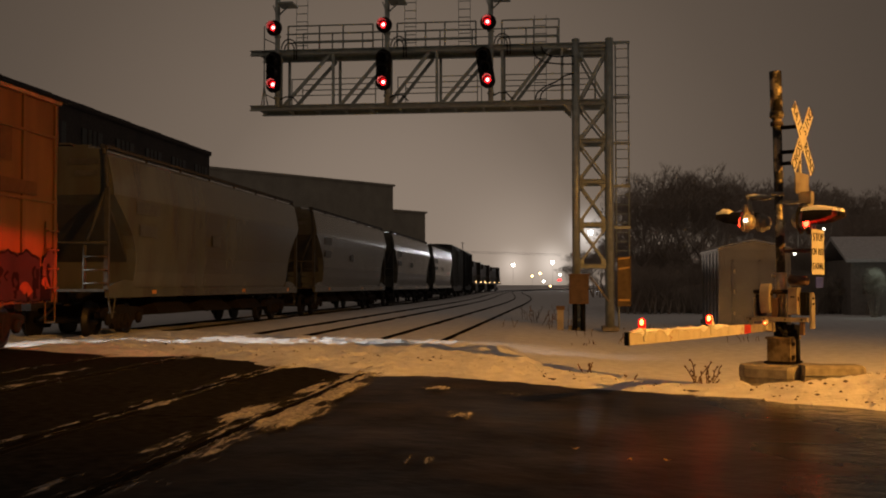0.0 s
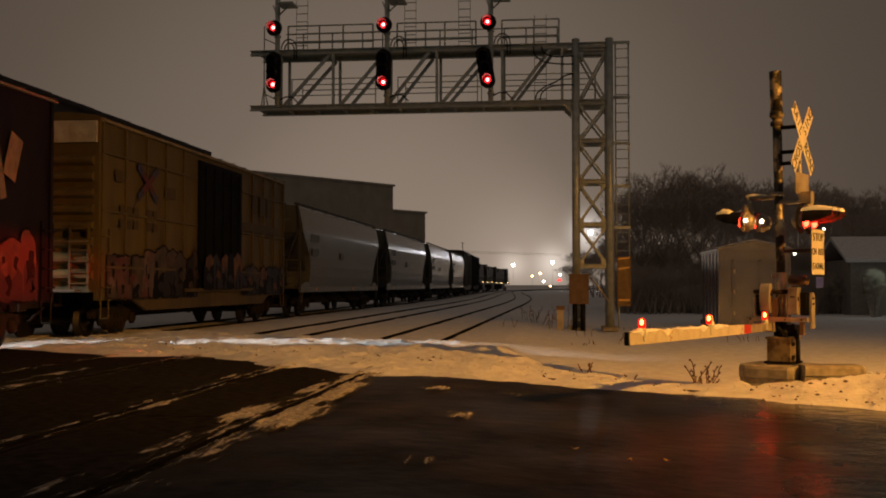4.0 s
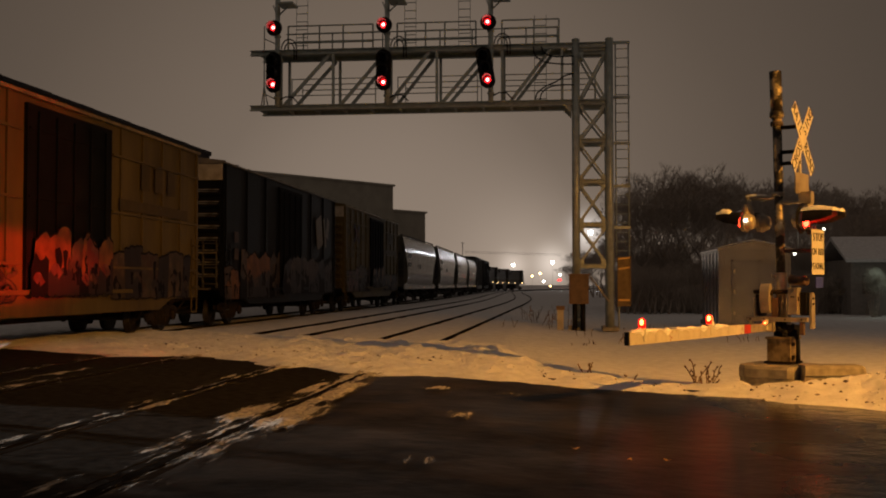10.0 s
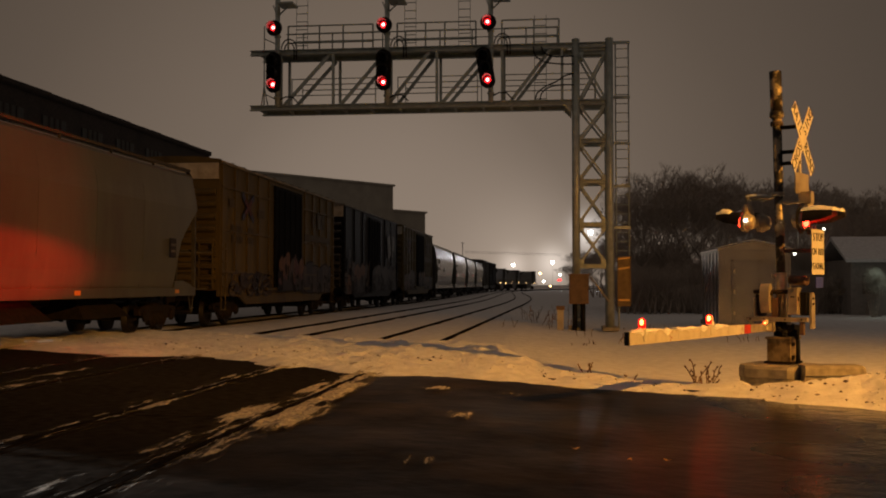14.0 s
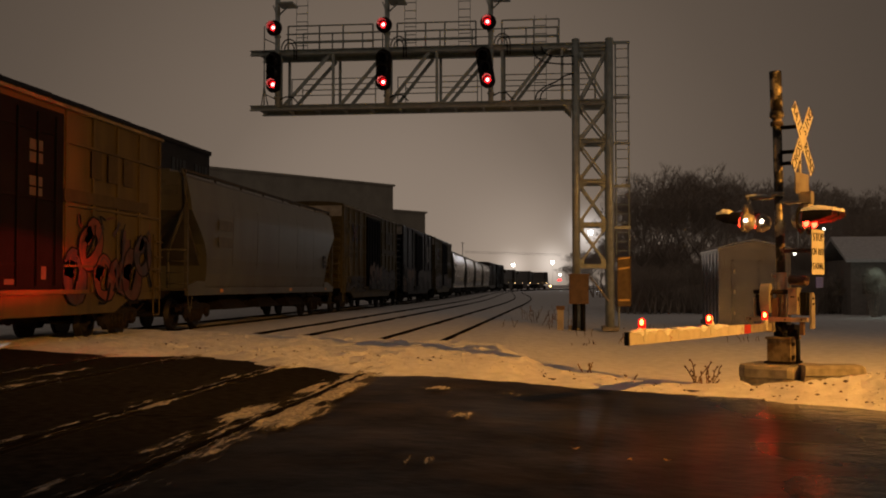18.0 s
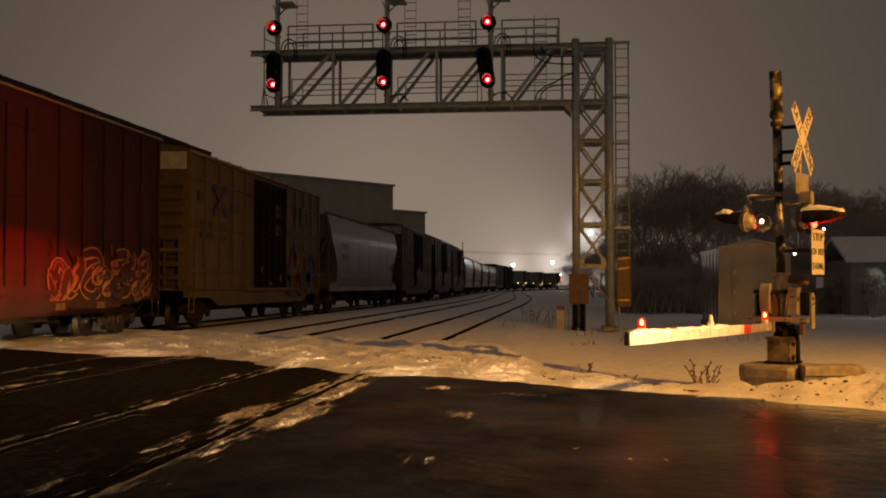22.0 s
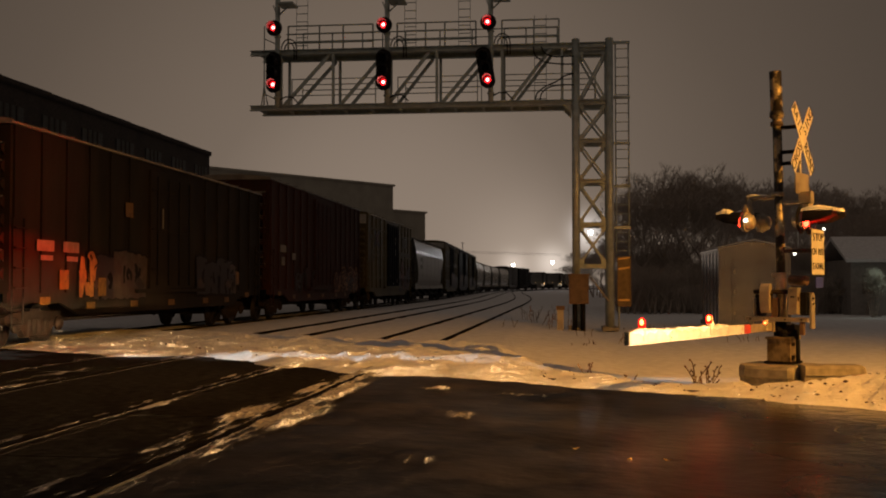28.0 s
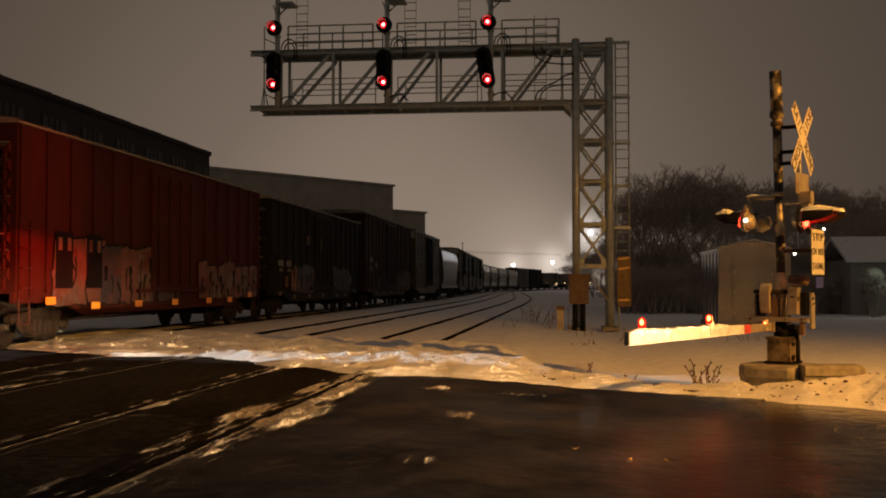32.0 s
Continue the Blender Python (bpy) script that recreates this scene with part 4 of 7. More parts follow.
        for s in (-0.2, 0.2):
            rod(bm, (hw + 0.02, e * (half - 0.35) + s, 1.0), (hw + 0.02, e * (half - 0.35) + s, 0.5), 0.02, 5)
        rod(bm, (hw + 0.02, e * (half - 0.35) - 0.2, 0.5), (hw + 0.02, e * (half - 0.35) + 0.2, 0.5), 0.02, 5)
        part("stirrup", bm, paint, car)
        truck(car, e * (half - 1.85))
        coupler(car, e * half)
    bm = B()
    lathe(bm, (-0.9, -half - 0.15, 2.6), (0, 1, 0), ((0, 0.26), (0.05, 0.28), (0.09, 0.28), (0.1, 0.2)), 14)
    part("brake_wheel", bm, "black", car)
    return car


def hopper(label, paint, length, top=4.40, group="freight cars of the train"):
    car = thing("hopper_car", label, "hopper car", group)
    half = length / 2
    shape = ((1.12, 1.40), (1.28, 1.47), (1.9, 1.53), (3.30, 1.565), (3.42, 1.555), (3.6, 1.53), (4.18, 1.41), (4.27, 1.34), (4.33, 1.2))
    zs, ws = [s[0] for s in shape], [s[1] for s in shape]

    def ring(y, low):
        r = []
        for i, z in enumerate([low + (3.30 - min(low, 3.29)) * k / 5 for k in range(6)] + [3.42, 3.6, 4.18, 4.27, 4.33]):
            r.append((float(np.interp(z, zs, ws)), y, float(z)))
        r.append((0.4, y, top))
        return r + [(-x, y, z) for x, _, z in r[::-1]]
    ends = ((0.12, 3.29), (0.5, 3.02), (0.9, 2.72), (1.25, 2.40), (1.42, 2.10), (1.50, 1.75), (1.56, 1.12))
    bm = B()
    secs = [ring(-half + d, low) for d, low in ends]
    secs += [ring(-half + 1.6 + (length - 3.2) * k / 8, 1.12) for k in range(1, 8)]
    secs += [ring(half - d, low) for d, low in reversed(ends)]
    sweep(bm, secs)
    for f in bm.faces:
        f.smooth = False
    part("body", bm, paint, car)
    weld = to_mesh("weld_seam", sweep(B(), [[(float(np.interp(z, zs, ws)) + 0.005, y, z) for z in (1.15, 1.9, 2.6, 3.30, 3.6, 4.2)] + [(float(np.interp(z, zs, ws)) - 0.02, y, z) for z in (4.2, 3.6, 3.30, 2.6, 1.9, 1.15)] for y in (-0.012, 0.012)]), paint)
    for k in range(1, 6):
        part("weld_seam", weld, "", car).location = (0, -half + 1.2 + (length - 2.4) * k / 6, 0)
    part("running_board", box(B(), (0, 0, top + 0.07), (0.9, length - 0.5, 0.04)), "ladder", car, "grating walkway along the roof")
    for k in range(4):
        y = -half + length * (k + 0.5) / 4
        part("hatch", box(B(), (0.62, y, top + 0.03), (0.36, length / 5, 0.08)), paint, car)
    for s in (-1, 1):
        rail = part("roof_rail", box(B(), (s * 1.33, 0, top - 0.015), (0.08, length - 0.3, 0.07)), "roof_edge", car)
        for k in range(8):
            y = -half + 0.2 + (length - 0.4) * k / 7
            part("rail_bracket", box(B(), (s * 1.33, y, top - 0.10), (0.05, 0.05, 0.12)), "roof_edge", rail)
        part("side_sill", box(B(), (s * 1.45, 0, 1.06), (0.10, length - 0.1, 0.22)), paint, car)
    for e in (-1, 1):
        # end frame: corner posts, braces, ladder, platform
        for s in (-1, 1):
            bm = box(B(), (s * 1.44, e * (half - 0.05), 2.28), (0.10, 0.10, 2.3))
            rod(bm, (s * 1.43, e * (half - 0.05), 3.35), (s * 1.36, e * (half - 0.08), 4.2), 0.05, 6)
            rod(bm, (s * 1.36, e * (half - 0.08), 4.2), (s * 1.24, e * (half - 0.12), top + 0.02), 0.05, 6)
            part("end_post", bm, "hopper_trim", car)
            bm = rod(B(), (s * 1.38, e * (half - 0.06), 3.35), (s * 0.93, e * (half - 0.02), 2.15), 0.045, 6)
            rod(bm, (s * 0.93, e * (half - 0.02), 2.15), (s * 0.93, e * (half - 0.02), 1.15), 0.04, 6)
            part("end_brace", bm, "hopper_trim", car)
            bm = B()
            for k in range(4):
                rod(bm, (s * 0.93, e * (half + 0.02), 1.28 + 0.3 * k), (s * 1.47, e * (half + 0.02), 1.28 + 0.3 * k), 0.020, 6)
            part("end_ladder", bm, "hopper_trim", car)
            bm = sweep(B(), [[(x, e * (half - d), z) for d, z in ((0.0, 1.16), (1.55, 1.16), (1.5, 1.34), (0.9, 1.36), (0.35, 1.26))] for x in (s * 1.40, s * 1.46)])
            part("bolster_web", bm, paint, car)
            bm = B()
            for dy in (0.08, 0.5):
                rod(bm, (s * 1.46, e * (half - dy), 1.0), (s * 1.46, e * (half - 0.29), 0.48), 0.022, 5)
            rod(bm, (s * 1.46, e * (half - 0.45), 0.62), (s * 1.46, e * (half - 0.13), 0.62), 0.022, 5)
            part("stirrup", bm, "hopper_trim", car)
        part("end_platform", box(B(), (0, e * (half - 0.2), 1.12), (2.86, 0.5, 0.06)), "hopper_trim", car)
        rod_bm = rod(B(), (-1.45, e * (half + 0.03), 2.2), (1.45, e * (half + 0.03), 2.2), 0.025, 6)
        part("end_handrail", rod_bm, "hopper_trim", car)
        part("stencil", box(B(), (0.85, e * (half - 0.11), 4.05), (0.72, 0.012, 0.14)), "bar_grey", car)
        part("stencil", box(B(), (0.9, e * (half - 0.11), 3.78), (0.55, 0.012, 0.13)), "bar_grey", car)
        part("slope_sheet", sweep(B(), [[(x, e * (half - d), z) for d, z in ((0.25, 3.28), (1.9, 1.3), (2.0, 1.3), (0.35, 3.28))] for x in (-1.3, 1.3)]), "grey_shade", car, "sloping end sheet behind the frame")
        truck(car, e * (half - 1.75))
        coupler(car, e * half)
    for k in range(3):
        y = -half + 3.2 + (length - 6.4) * (k + 0.5) / 3
        bm = box(B(), (0, y, 0.80), (1.4, 1.4, 0.62), Matrix.Rotation(math.pi, 3, "X"), 1.8)
        part("outlet_gate", bm, "truck_iron", car)
    part("underframe", box(B(), (0, 0, 0.96), (0.6, length - 1.0, 0.26)), "truck_iron", car)
    under_gear(car, length)
    for d in (-0.34, 0.1, 0.42):
        mark(car, d * length, 1.07, 0.28, 0.1, "orange_tag", 1.50, "reflector")
    return car


def locomotive(label, group="locomotives"):
    car = thing("locomotive", label, "locomotive", group)
    half = 11.2
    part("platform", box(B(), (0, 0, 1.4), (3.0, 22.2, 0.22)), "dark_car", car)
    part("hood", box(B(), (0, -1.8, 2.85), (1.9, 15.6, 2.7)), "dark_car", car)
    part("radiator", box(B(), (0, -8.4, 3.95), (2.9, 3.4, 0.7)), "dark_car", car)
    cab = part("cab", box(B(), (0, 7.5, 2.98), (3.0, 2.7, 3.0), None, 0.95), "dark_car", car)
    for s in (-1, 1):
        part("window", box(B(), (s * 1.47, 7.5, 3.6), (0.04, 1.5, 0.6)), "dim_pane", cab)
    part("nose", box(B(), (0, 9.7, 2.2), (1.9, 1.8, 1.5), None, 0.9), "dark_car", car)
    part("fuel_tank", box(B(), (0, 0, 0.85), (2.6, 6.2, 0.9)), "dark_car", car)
    for s in (-1, 1):
        bm = B()
        rod(bm, (s * 1.42, -10.8, 2.5), (s * 1.42, 10.6, 2.5), 0.03, 5)
        for k in range(14):
            y = -10.8 + 21.4 * k / 13
            rod(bm, (s * 1.42, y, 1.5), (s * 1.42, y, 2.5), 0.025, 5)
        part("handrail", bm, "ladder", car)
        lathe_bm = lathe(B(), (s * 0.22, 10.62, 2.3), (0, 1, 0), ((0, 0.12), (0.05, 0.12)), 10)
        part("headlight", lathe_bm, "white_lens", car)
    part("number_light", box(B(), (1.53, -6.0, 1.62), (0.05, 0.18, 0.14)), "amber_lens", car)
    part("number_light", box(B(), (1.53, 6.0, 1.62), (0.05, 0.18, 0.14)), "amber_lens", car)
    truck(car, 7.0)
    truck(car, -7.0)
    coupler(car, half)
    coupler(car, -half)
    return car


CONSIST = []


def enroll(car, rear, length):
    CONSIST.append((car, rear + length / 2, length))


SIDE = 1.47
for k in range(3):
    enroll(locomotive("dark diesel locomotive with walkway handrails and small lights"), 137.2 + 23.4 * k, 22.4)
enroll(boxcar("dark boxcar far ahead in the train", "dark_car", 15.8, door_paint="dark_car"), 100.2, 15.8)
enroll(boxcar("dark boxcar behind the locomotives", "brown", 15.8, door_paint="brown"), 118.2, 15.8)
for k in range(4):
    hop = hopper("pale grey ribless covered hopper car with rounded sides", "grey_car", 16.9)
    enroll(hop, 23.05 + 19.75 * k, 16.9)
    mark(hop, -6.3, 3.1, 1.5, 0.32, "bar_grey", 1.565)
    mark(hop, -6.3, 2.55, 1.1, 0.28, "bar_grey", 1.575)
    mark(hop, -1.2, 2.5, 0.7, 0.3, "bar_grey", 1.575)

yellow_label = "yellow boxcar with black doors, graffiti and a crossed emblem"
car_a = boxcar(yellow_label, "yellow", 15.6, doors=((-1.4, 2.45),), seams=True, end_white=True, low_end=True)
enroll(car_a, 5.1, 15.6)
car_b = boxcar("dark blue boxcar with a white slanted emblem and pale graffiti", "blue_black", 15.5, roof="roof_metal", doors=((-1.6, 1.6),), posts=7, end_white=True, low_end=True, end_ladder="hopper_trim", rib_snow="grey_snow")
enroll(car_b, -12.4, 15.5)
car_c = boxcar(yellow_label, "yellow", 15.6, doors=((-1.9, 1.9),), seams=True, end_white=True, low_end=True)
enroll(car_c, -30.2, 15.6)
car_d = hopper("pale grey covered hopper car with a roof walkway", "grey_worn", 18.1)
enroll(car_d, -50.35, 18.1)
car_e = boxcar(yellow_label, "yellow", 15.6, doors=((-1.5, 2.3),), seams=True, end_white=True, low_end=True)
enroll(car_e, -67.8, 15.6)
car_f = boxcar("oxide red boxcar with vertical posts and yellow graffiti", "oxide", 16.2, roof="roof_metal", doors=((-1.5, 1.5),), door_paint="oxide", posts=15, end_ladder="oxide", rib_snow="dark_snow")
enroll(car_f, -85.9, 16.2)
car_g = boxcar("dark brown boxcar with vertical posts and white stencils", "brown", 16.3, top=4.41, roof="roof_metal", doors=((-1.5, 1.5),), door_paint="brown", posts=15, end_ladder="brown", rib_snow="dark_snow")
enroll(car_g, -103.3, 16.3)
car_h = boxcar("oxide red boxcar with large pale graffiti letters", "red_car", 16.0, top=4.45, roof="roof_metal", doors=((-1.5, 1.5),), door_paint="red_car", posts=15, end_ladder="red_car", rib_snow="dark_snow")
enroll(car_h, -120.5, 16.0)

graffiti(car_a, -7.4, -4.7, 0.9, 2.15, SIDE + 0.048, 4, ("graf_pale", "graf_pink", "graf_tan", "graf_pale"), "graf_black", 0.9, block="full")
graffiti(car_a, -4.8, -1.5, 0.9, 2.3, SIDE + 0.048, 5, ("graf_pink", "graf_dark", "graf_tan"), "graf_black", 0.9, block="peaks")
graffiti(car_a, 2.6, 7.4, 0.92, 2.0, SIDE + 0.048, 6, ("graf_dark", "graf_rust", "graf_tan", "graf_dark"), "graf_black", 0.8, block="peaks")
graffiti(car_c, -7.0, -2.2, 0.9, 1.7, SIDE + 0.048, 9, ("graf_tan", "yellow", "graf_dark"), "graf_dark", 0.8, "", False, LOOPS)
graffiti(car_c, 2.0, 6.9, 0.9, 2.2, SIDE + 0.048, 10, ("graf_dark", "graf_tan", "graf_dark", "graf_white"), "graf_black", 0.9, block="full")
graffiti(car_e, 2.5, 7.0, 0.85, 2.75, SIDE + 0.048, 16, ("graf_red", "graf_blue", "graf_pink"), "graf_black", 1.0, "", False, LOOPS)
for car in (car_a, car_c, car_e):
    # crossed emblem and bars on the rear half, bars on the front half
    for k, (turn, paint, long, wide) in enumerate(((57, "bar_blue", 1.45, 0.20), (-57, "bar_blue", 1.45, 0.20), (57, "bar_red", 0.8, 0.16), (-57, "bar_red", 0.8, 0.16))):
        bm = box(B(), (SIDE + 0.060 + 0.003 * k, -5.1, 3.72), (0.010, wide, long), Matrix.Rotation(radians(turn), 3, "X"))
        part("emblem_bar", bm, paint, car)
    mark(car, -6.75, 3.75, 0.5, 0.26, "bar_faint", SIDE + 0.05)
    for z in (2.98, 2.66):
        for y in (-6.6, -6.2, -5.8, -5.0, -4.6):
            mark(car, y, z, 0.26, 0.2, "bar_faint", SIDE + 0.05)
    mark(car, -3.6, 3.6, 0.7, 0.28, "bar_faint", SIDE + 0.05)
    for y in (3.9, 4.75, 5.6):
        mark(car, y, 3.85, 0.5, 0.62, "bar_faint", SIDE + 0.05, "emblem_bar")
    mark(car, 4.6, 3.1, 4.4, 0.26, "bar_faint", SIDE + 0.05, "slogan_bar")
graffiti(car_c, -1.85, 1.85, 1.0, 2.5, SIDE + 0.15, 61, ("graf_tan", "graf_pink", "graf_rust", "graf_dark"), "graf_black", 0.75, block="peaks")
graffiti(car_a, -1.3, 2.3, 1.1, 2.3, SIDE + 0.15, 62, ("graf_dark", "graf_rust", "graf_black"), "graf_black", 0.8, block="peaks")
graffiti(car_b, -7.7, -6.3, 0.78, 1.85, SIDE + 0.048, 24, ("graf_rust", "graf_rust", "graf_tan"), "graf_black", 0.8, block="full")
graffiti(car_b, -6.2, -1.7, 0.78, 2.5, SIDE + 0.048, 21, ("graf_rust", "graf_tan"), "graf_black", 1.15, block="peaks")
graffiti(car_b, -1.5, 1.5, 0.9, 2.5, SIDE + 0.15, 23, ("graf_tan", "graf_dark"), "graf_black", 1.0, block="peaks")
graffiti(car_b, 1.7, 7.0, 0.9, 2.4, SIDE + 0.048, 22, ("graf_tan", "graf_dark", "graf_white"), "graf_black", 1.1, block="peaks")
for y, z in ((-6.6, 2.72), (-6.6, 2.2), (-5.9, 2.2)):
    mark(car_b, y, z, 0.42, 0.34, "graf_white", SIDE + 0.05)
for y, z, w, h, turn in ((4.5, 3.4, 1.0, 1.25, 17), (5.5, 3.42, 0.22, 1.25, 17), (6.0, 3.62, 0.45, 0.85, -20)):
    part("emblem_bar", box(B(), (SIDE + 0.06, y, z), (0.012, w, h), Matrix.Rotation(radians(turn), 3, "X")), "bar", car_b)
for y, z in ((-6.0, 3.0), (-6.0, 2.5)):
    mark(car_d, y, z, 1.3, 0.3, "bar_grey", 1.572)
mark(car_d, 7.1, 2.2, 0.45, 0.5, "graf_dark", 1.57)
mark(car_d, 7.1, 2.28, 0.3, 0.06, "bar", 1.578)
mark(car_d, 7.1, 2.12, 0.3, 0.06, "bar", 1.578)
graffiti(car_f, 2.2, 7.5, 0.95, 2.15, SIDE + 0.048, 31, ("oxide", "graf_red", "red_car"), "graf_yellow", 1.0, "", False, LOOPS)
graffiti(car_f, 4.0, 7.3, 0.95, 1.7, SIDE + 0.060, 34, ("graf_yellow", "graf_dark"), "oxide", 0.7, "", False, LOOPS)
graffiti(car_f, -4.6, 1.2, 0.95, 1.9, SIDE + 0.048, 33, ("oxide", "brown", "graf_dark"), "oxide", 1.0)
mark(car_f, -6.4, 2.55, 0.8, 0.26, "bar", SIDE + 0.05)
mark(car_f, -6.4, 2.1, 0.4, 0.3, "bar", SIDE + 0.05)
mark(car_f, -4.9, 2.3, 0.5, 0.25, "bar", SIDE + 0.05)
graffiti(car_g, 1.9, 5.4, 0.95, 2.1, SIDE + 0.048, 41, ("graf_dark", "graf_white"), "graf_black", 1.0, block="full")
graffiti(car_g, -4.6, -1.6, 0.9, 2.1, SIDE + 0.048, 42, ("graf_white", "graf_dark", "graf_dark"), "graf_black", 1.0, block="full")
graffiti(car_g, -5.3, -4.5, 0.9, 2.0, SIDE + 0.048, 43, ("graf_yellow",), "graf_black", 0.7)
mark(car_g, -2.75, 3.0, 0.42, 0.34, "dull_tag", SIDE + 0.05)
mark(car_g, -0.9, 2.9, 0.08, 0.5, "bar", SIDE + 0.15)
for y in (-6.8, -5.7):
    mark(car_g, y, 2.02, 0.7, 0.22, "bar", SIDE + 0.05)
    mark(car_g, y + 0.05, 1.78, 0.5, 0.10, "bar", SIDE + 0.05)
for y, z in ((-6.0, 1.35), (-4.2, 1.2), (5.5, 1.45)):
    mark(car_g, y, z, 0.4, 0.4, "dull_tag", SIDE + 0.05)
graffiti(car_h, 2.0, 7.45, 0.84, 2.02, SIDE + 0.048, 55, ("graf_salmon", "graf_pale", "graf_pale"), "graf_black", 1.0, block="full")
graffiti(car_h, -6.6, 0.4, 0.80, 2.42, SIDE + 0.048, 52, ("graf_pale", "graf_salmon", "graf_blue", "graf_pale"), "graf_black", 1.25, block="full")
for y in (-6.1, -4.7):
    mark(car_h, y, 1.75, 0.75, 1.15, "graf_black", SIDE + 0.062, "graffiti_block")
    for dy in (-0.2, 0.2):
        mark(car_h, y + dy, 2.08, 0.16, 0.26, "graf_pale", SIDE + 0.068, "graffiti_dot")
for y, z, w, h in ((1.15, 3.95, 0.52, 0.2), (1.15, 3.70, 0.52, 0.2), (1.15, 3.25, 0.5, 0.18), (1.15, 3.03, 0.5, 0.18), (-0.9, 1.75, 0.3, 0.16), (0.2, 1.3, 0.36, 0.1), (1.5, 1.5, 0.2, 0.3)):
    mark(car_e, y, z, w, h, "bar_grey", SIDE + 0.082, "door_stencil")
for car in (car_f, car_g, car_h):
    for y in (-6.7, -4.65, -2.3, 0.1, 2.75, 4.65, 6.7):
        mark(car, y, 0.80 if abs(y) < 6 else 0.93, 0.42, 0.15, "orange_tag" if car == car_h else "dull_tag", SIDE + (0.075 if car == car_h else 0.002), "reflector")

# two unseen cars added behind to keep the floodlight off the road
car_i = copy_thing(car_f, Matrix.Identity(4))
enroll(tagged(car_i, "unseen oxide red boxcar added at the train's rear to block the floodlight"), -138.4, 16.2)
car_j = copy_thing(car_g, Matrix.Identity(4))
enroll(tagged(car_j, "unseen dark brown boxcar added at the train's rear to block the floodlight"), -156.6, 16.3)
# ---- signal bridge over the tracks ----
BX0, BX1, BY = 0.26, 1.34, 35.0
bridge = thing("signal_bridge", "galvanised steel cantilever signal bridge with lattice tower over the tracks", "signal bridge")
Z0, Z1 = 7.17, 9.03
for x in (BX0, BX1):
    for y in (BY, BY + 1.1):
        leg = part("tower_leg", rod(B(), (x, y, -0.3), (x, y, 9.2), 0.128, 20), "steel", bridge)
        part("leg_cap", lathe(B(), (x, y, 9.2), (0, 0, 1), ((0, 0.135), (0.03, 0.135), (0.06, 0.10)), 16), "steel", leg)
        part("base_plate", box(B(), (x, y, -0.18), (0.5, 0.5, 0.12)), "concrete", bridge)
levels = [0.35, 1.85, 3.2, 4.6, 5.92, Z0, Z1 - 0.1]


def angle_bar(a, b, w, t=0.014):
    """An L-shaped steel bar from a to b."""
    a, b = Vector(a), Vector(b)
    d = (b - a).normalized()
    side = d.cross(Vector((0, 1, 0))).normalized()
    out = Vector((0, 1, 0))
    ring = ((0, 0), (w, 0), (w, t), (t, t), (t, w), (0, w))
    return sweep(B(), [[p + side * (u - w / 2) + out * v for u, v in ring] for p in (a, b)])


for y in (BY, BY + 1.1):
    for z in levels[1:]:
        strut = part("tower_strut", box(B(), ((BX0 + BX1) / 2, y, z + 0.055), (BX1 - BX0 - 0.2, 0.16, 0.02)), "steel", bridge)
        part("strut_web", box(B(), ((BX0 + BX1) / 2, y + 0.02, z), (BX1 - BX0 - 0.2, 0.02, 0.13)), "steel", strut)
        part("strut_flange", box(B(), ((BX0 + BX1) / 2, y, z - 0.055), (BX1 - BX0 - 0.2, 0.14, 0.018)), "steel", strut)
    for z0, z1 in zip(levels[1:], levels[2:]):
        for k, (a, b) in enumerate(((z0 + 0.07, z1 - 0.07), (z1 - 0.07, z0 + 0.07))):
            part("tower_brace", angle_bar((BX0 + 0.1, y + 0.02 * k, a), (BX1 - 0.1, y + 0.02 * k, b), 0.062), "steel", bridge)
        for x, e in ((BX0, 1), (BX1, -1)):
            for z in (z0 + 0.12, z1 - 0.12):
                part("gusset", box(B(), (x + e * 0.17, y + 0.012, z), (0.16, 0.012, 0.18)), "steel", bridge)
for x in (BX0, BX1):
    for z0, z1 in zip(levels, levels[1:]):
        part("tower_brace", rod(B(), (x, BY, z0), (x, BY + 1.1, z1), 0.025, 4), "steel", bridge)
LEFT = -10.62


def channel(x0, x1, y, z, h, w):
    """A rolled beam: two flanges and a web."""
    u, v, t = w / 2, h / 2, 0.024
    ring = ((-u, -v), (u, -v), (u, -v + t), (0.04, -v + t), (0.04, v - t), (u, v - t), (u, v), (-u, v), (-u, v - t), (0.02, v - t), (0.02, -v + t), (-u, -v + t))
    bm = sweep(B(), [[(x, y + p, z + q) for p, q in ring] for x in (x0, x1)])
    return bm


for y, start in ((BY, LEFT), (BY + 1.1, LEFT + 0.12)):
    for z, h in ((Z0 + 0.01, 0.17), (Z1 + 0.01, 0.17)):
        part("chord", channel(start, BX1 - 0.1, y, z, h, 0.2), "steel", bridge)
    for x in (-9.56, -7.78, -6.0, -4.29, -2.13, -0.18):
        part("post", box(B(), (x, y, (Z0 + Z1) / 2), (0.085, 0.09, Z1 - Z0 - 0.16)), "steel", bridge)
    for x0, x1 in ((-9.47, -7.91), (-7.52, -6.05), (-5.90, -4.55), (-4.11, -2.66), (-1.85, -0.55)):
        part("diagonal", angle_bar((x0, y, Z0 + 0.1), (x1, y, Z1 - 0.08), 0.10), "steel", bridge)
for k in range(12):
    x = LEFT + 0.3 + k * 0.94
    part("cross_member", box(B(), (x, BY + 0.55, Z0 - 0.02), (0.06, 0.9, 0.09)), "steel", bridge)
part("walkway", box(B(), (LEFT / 2 + 0.05, BY + 0.55, Z1 + 0.09), (-LEFT - 0.1, 0.86, 0.03)), "steel", bridge, "grating walkway on top of the truss")
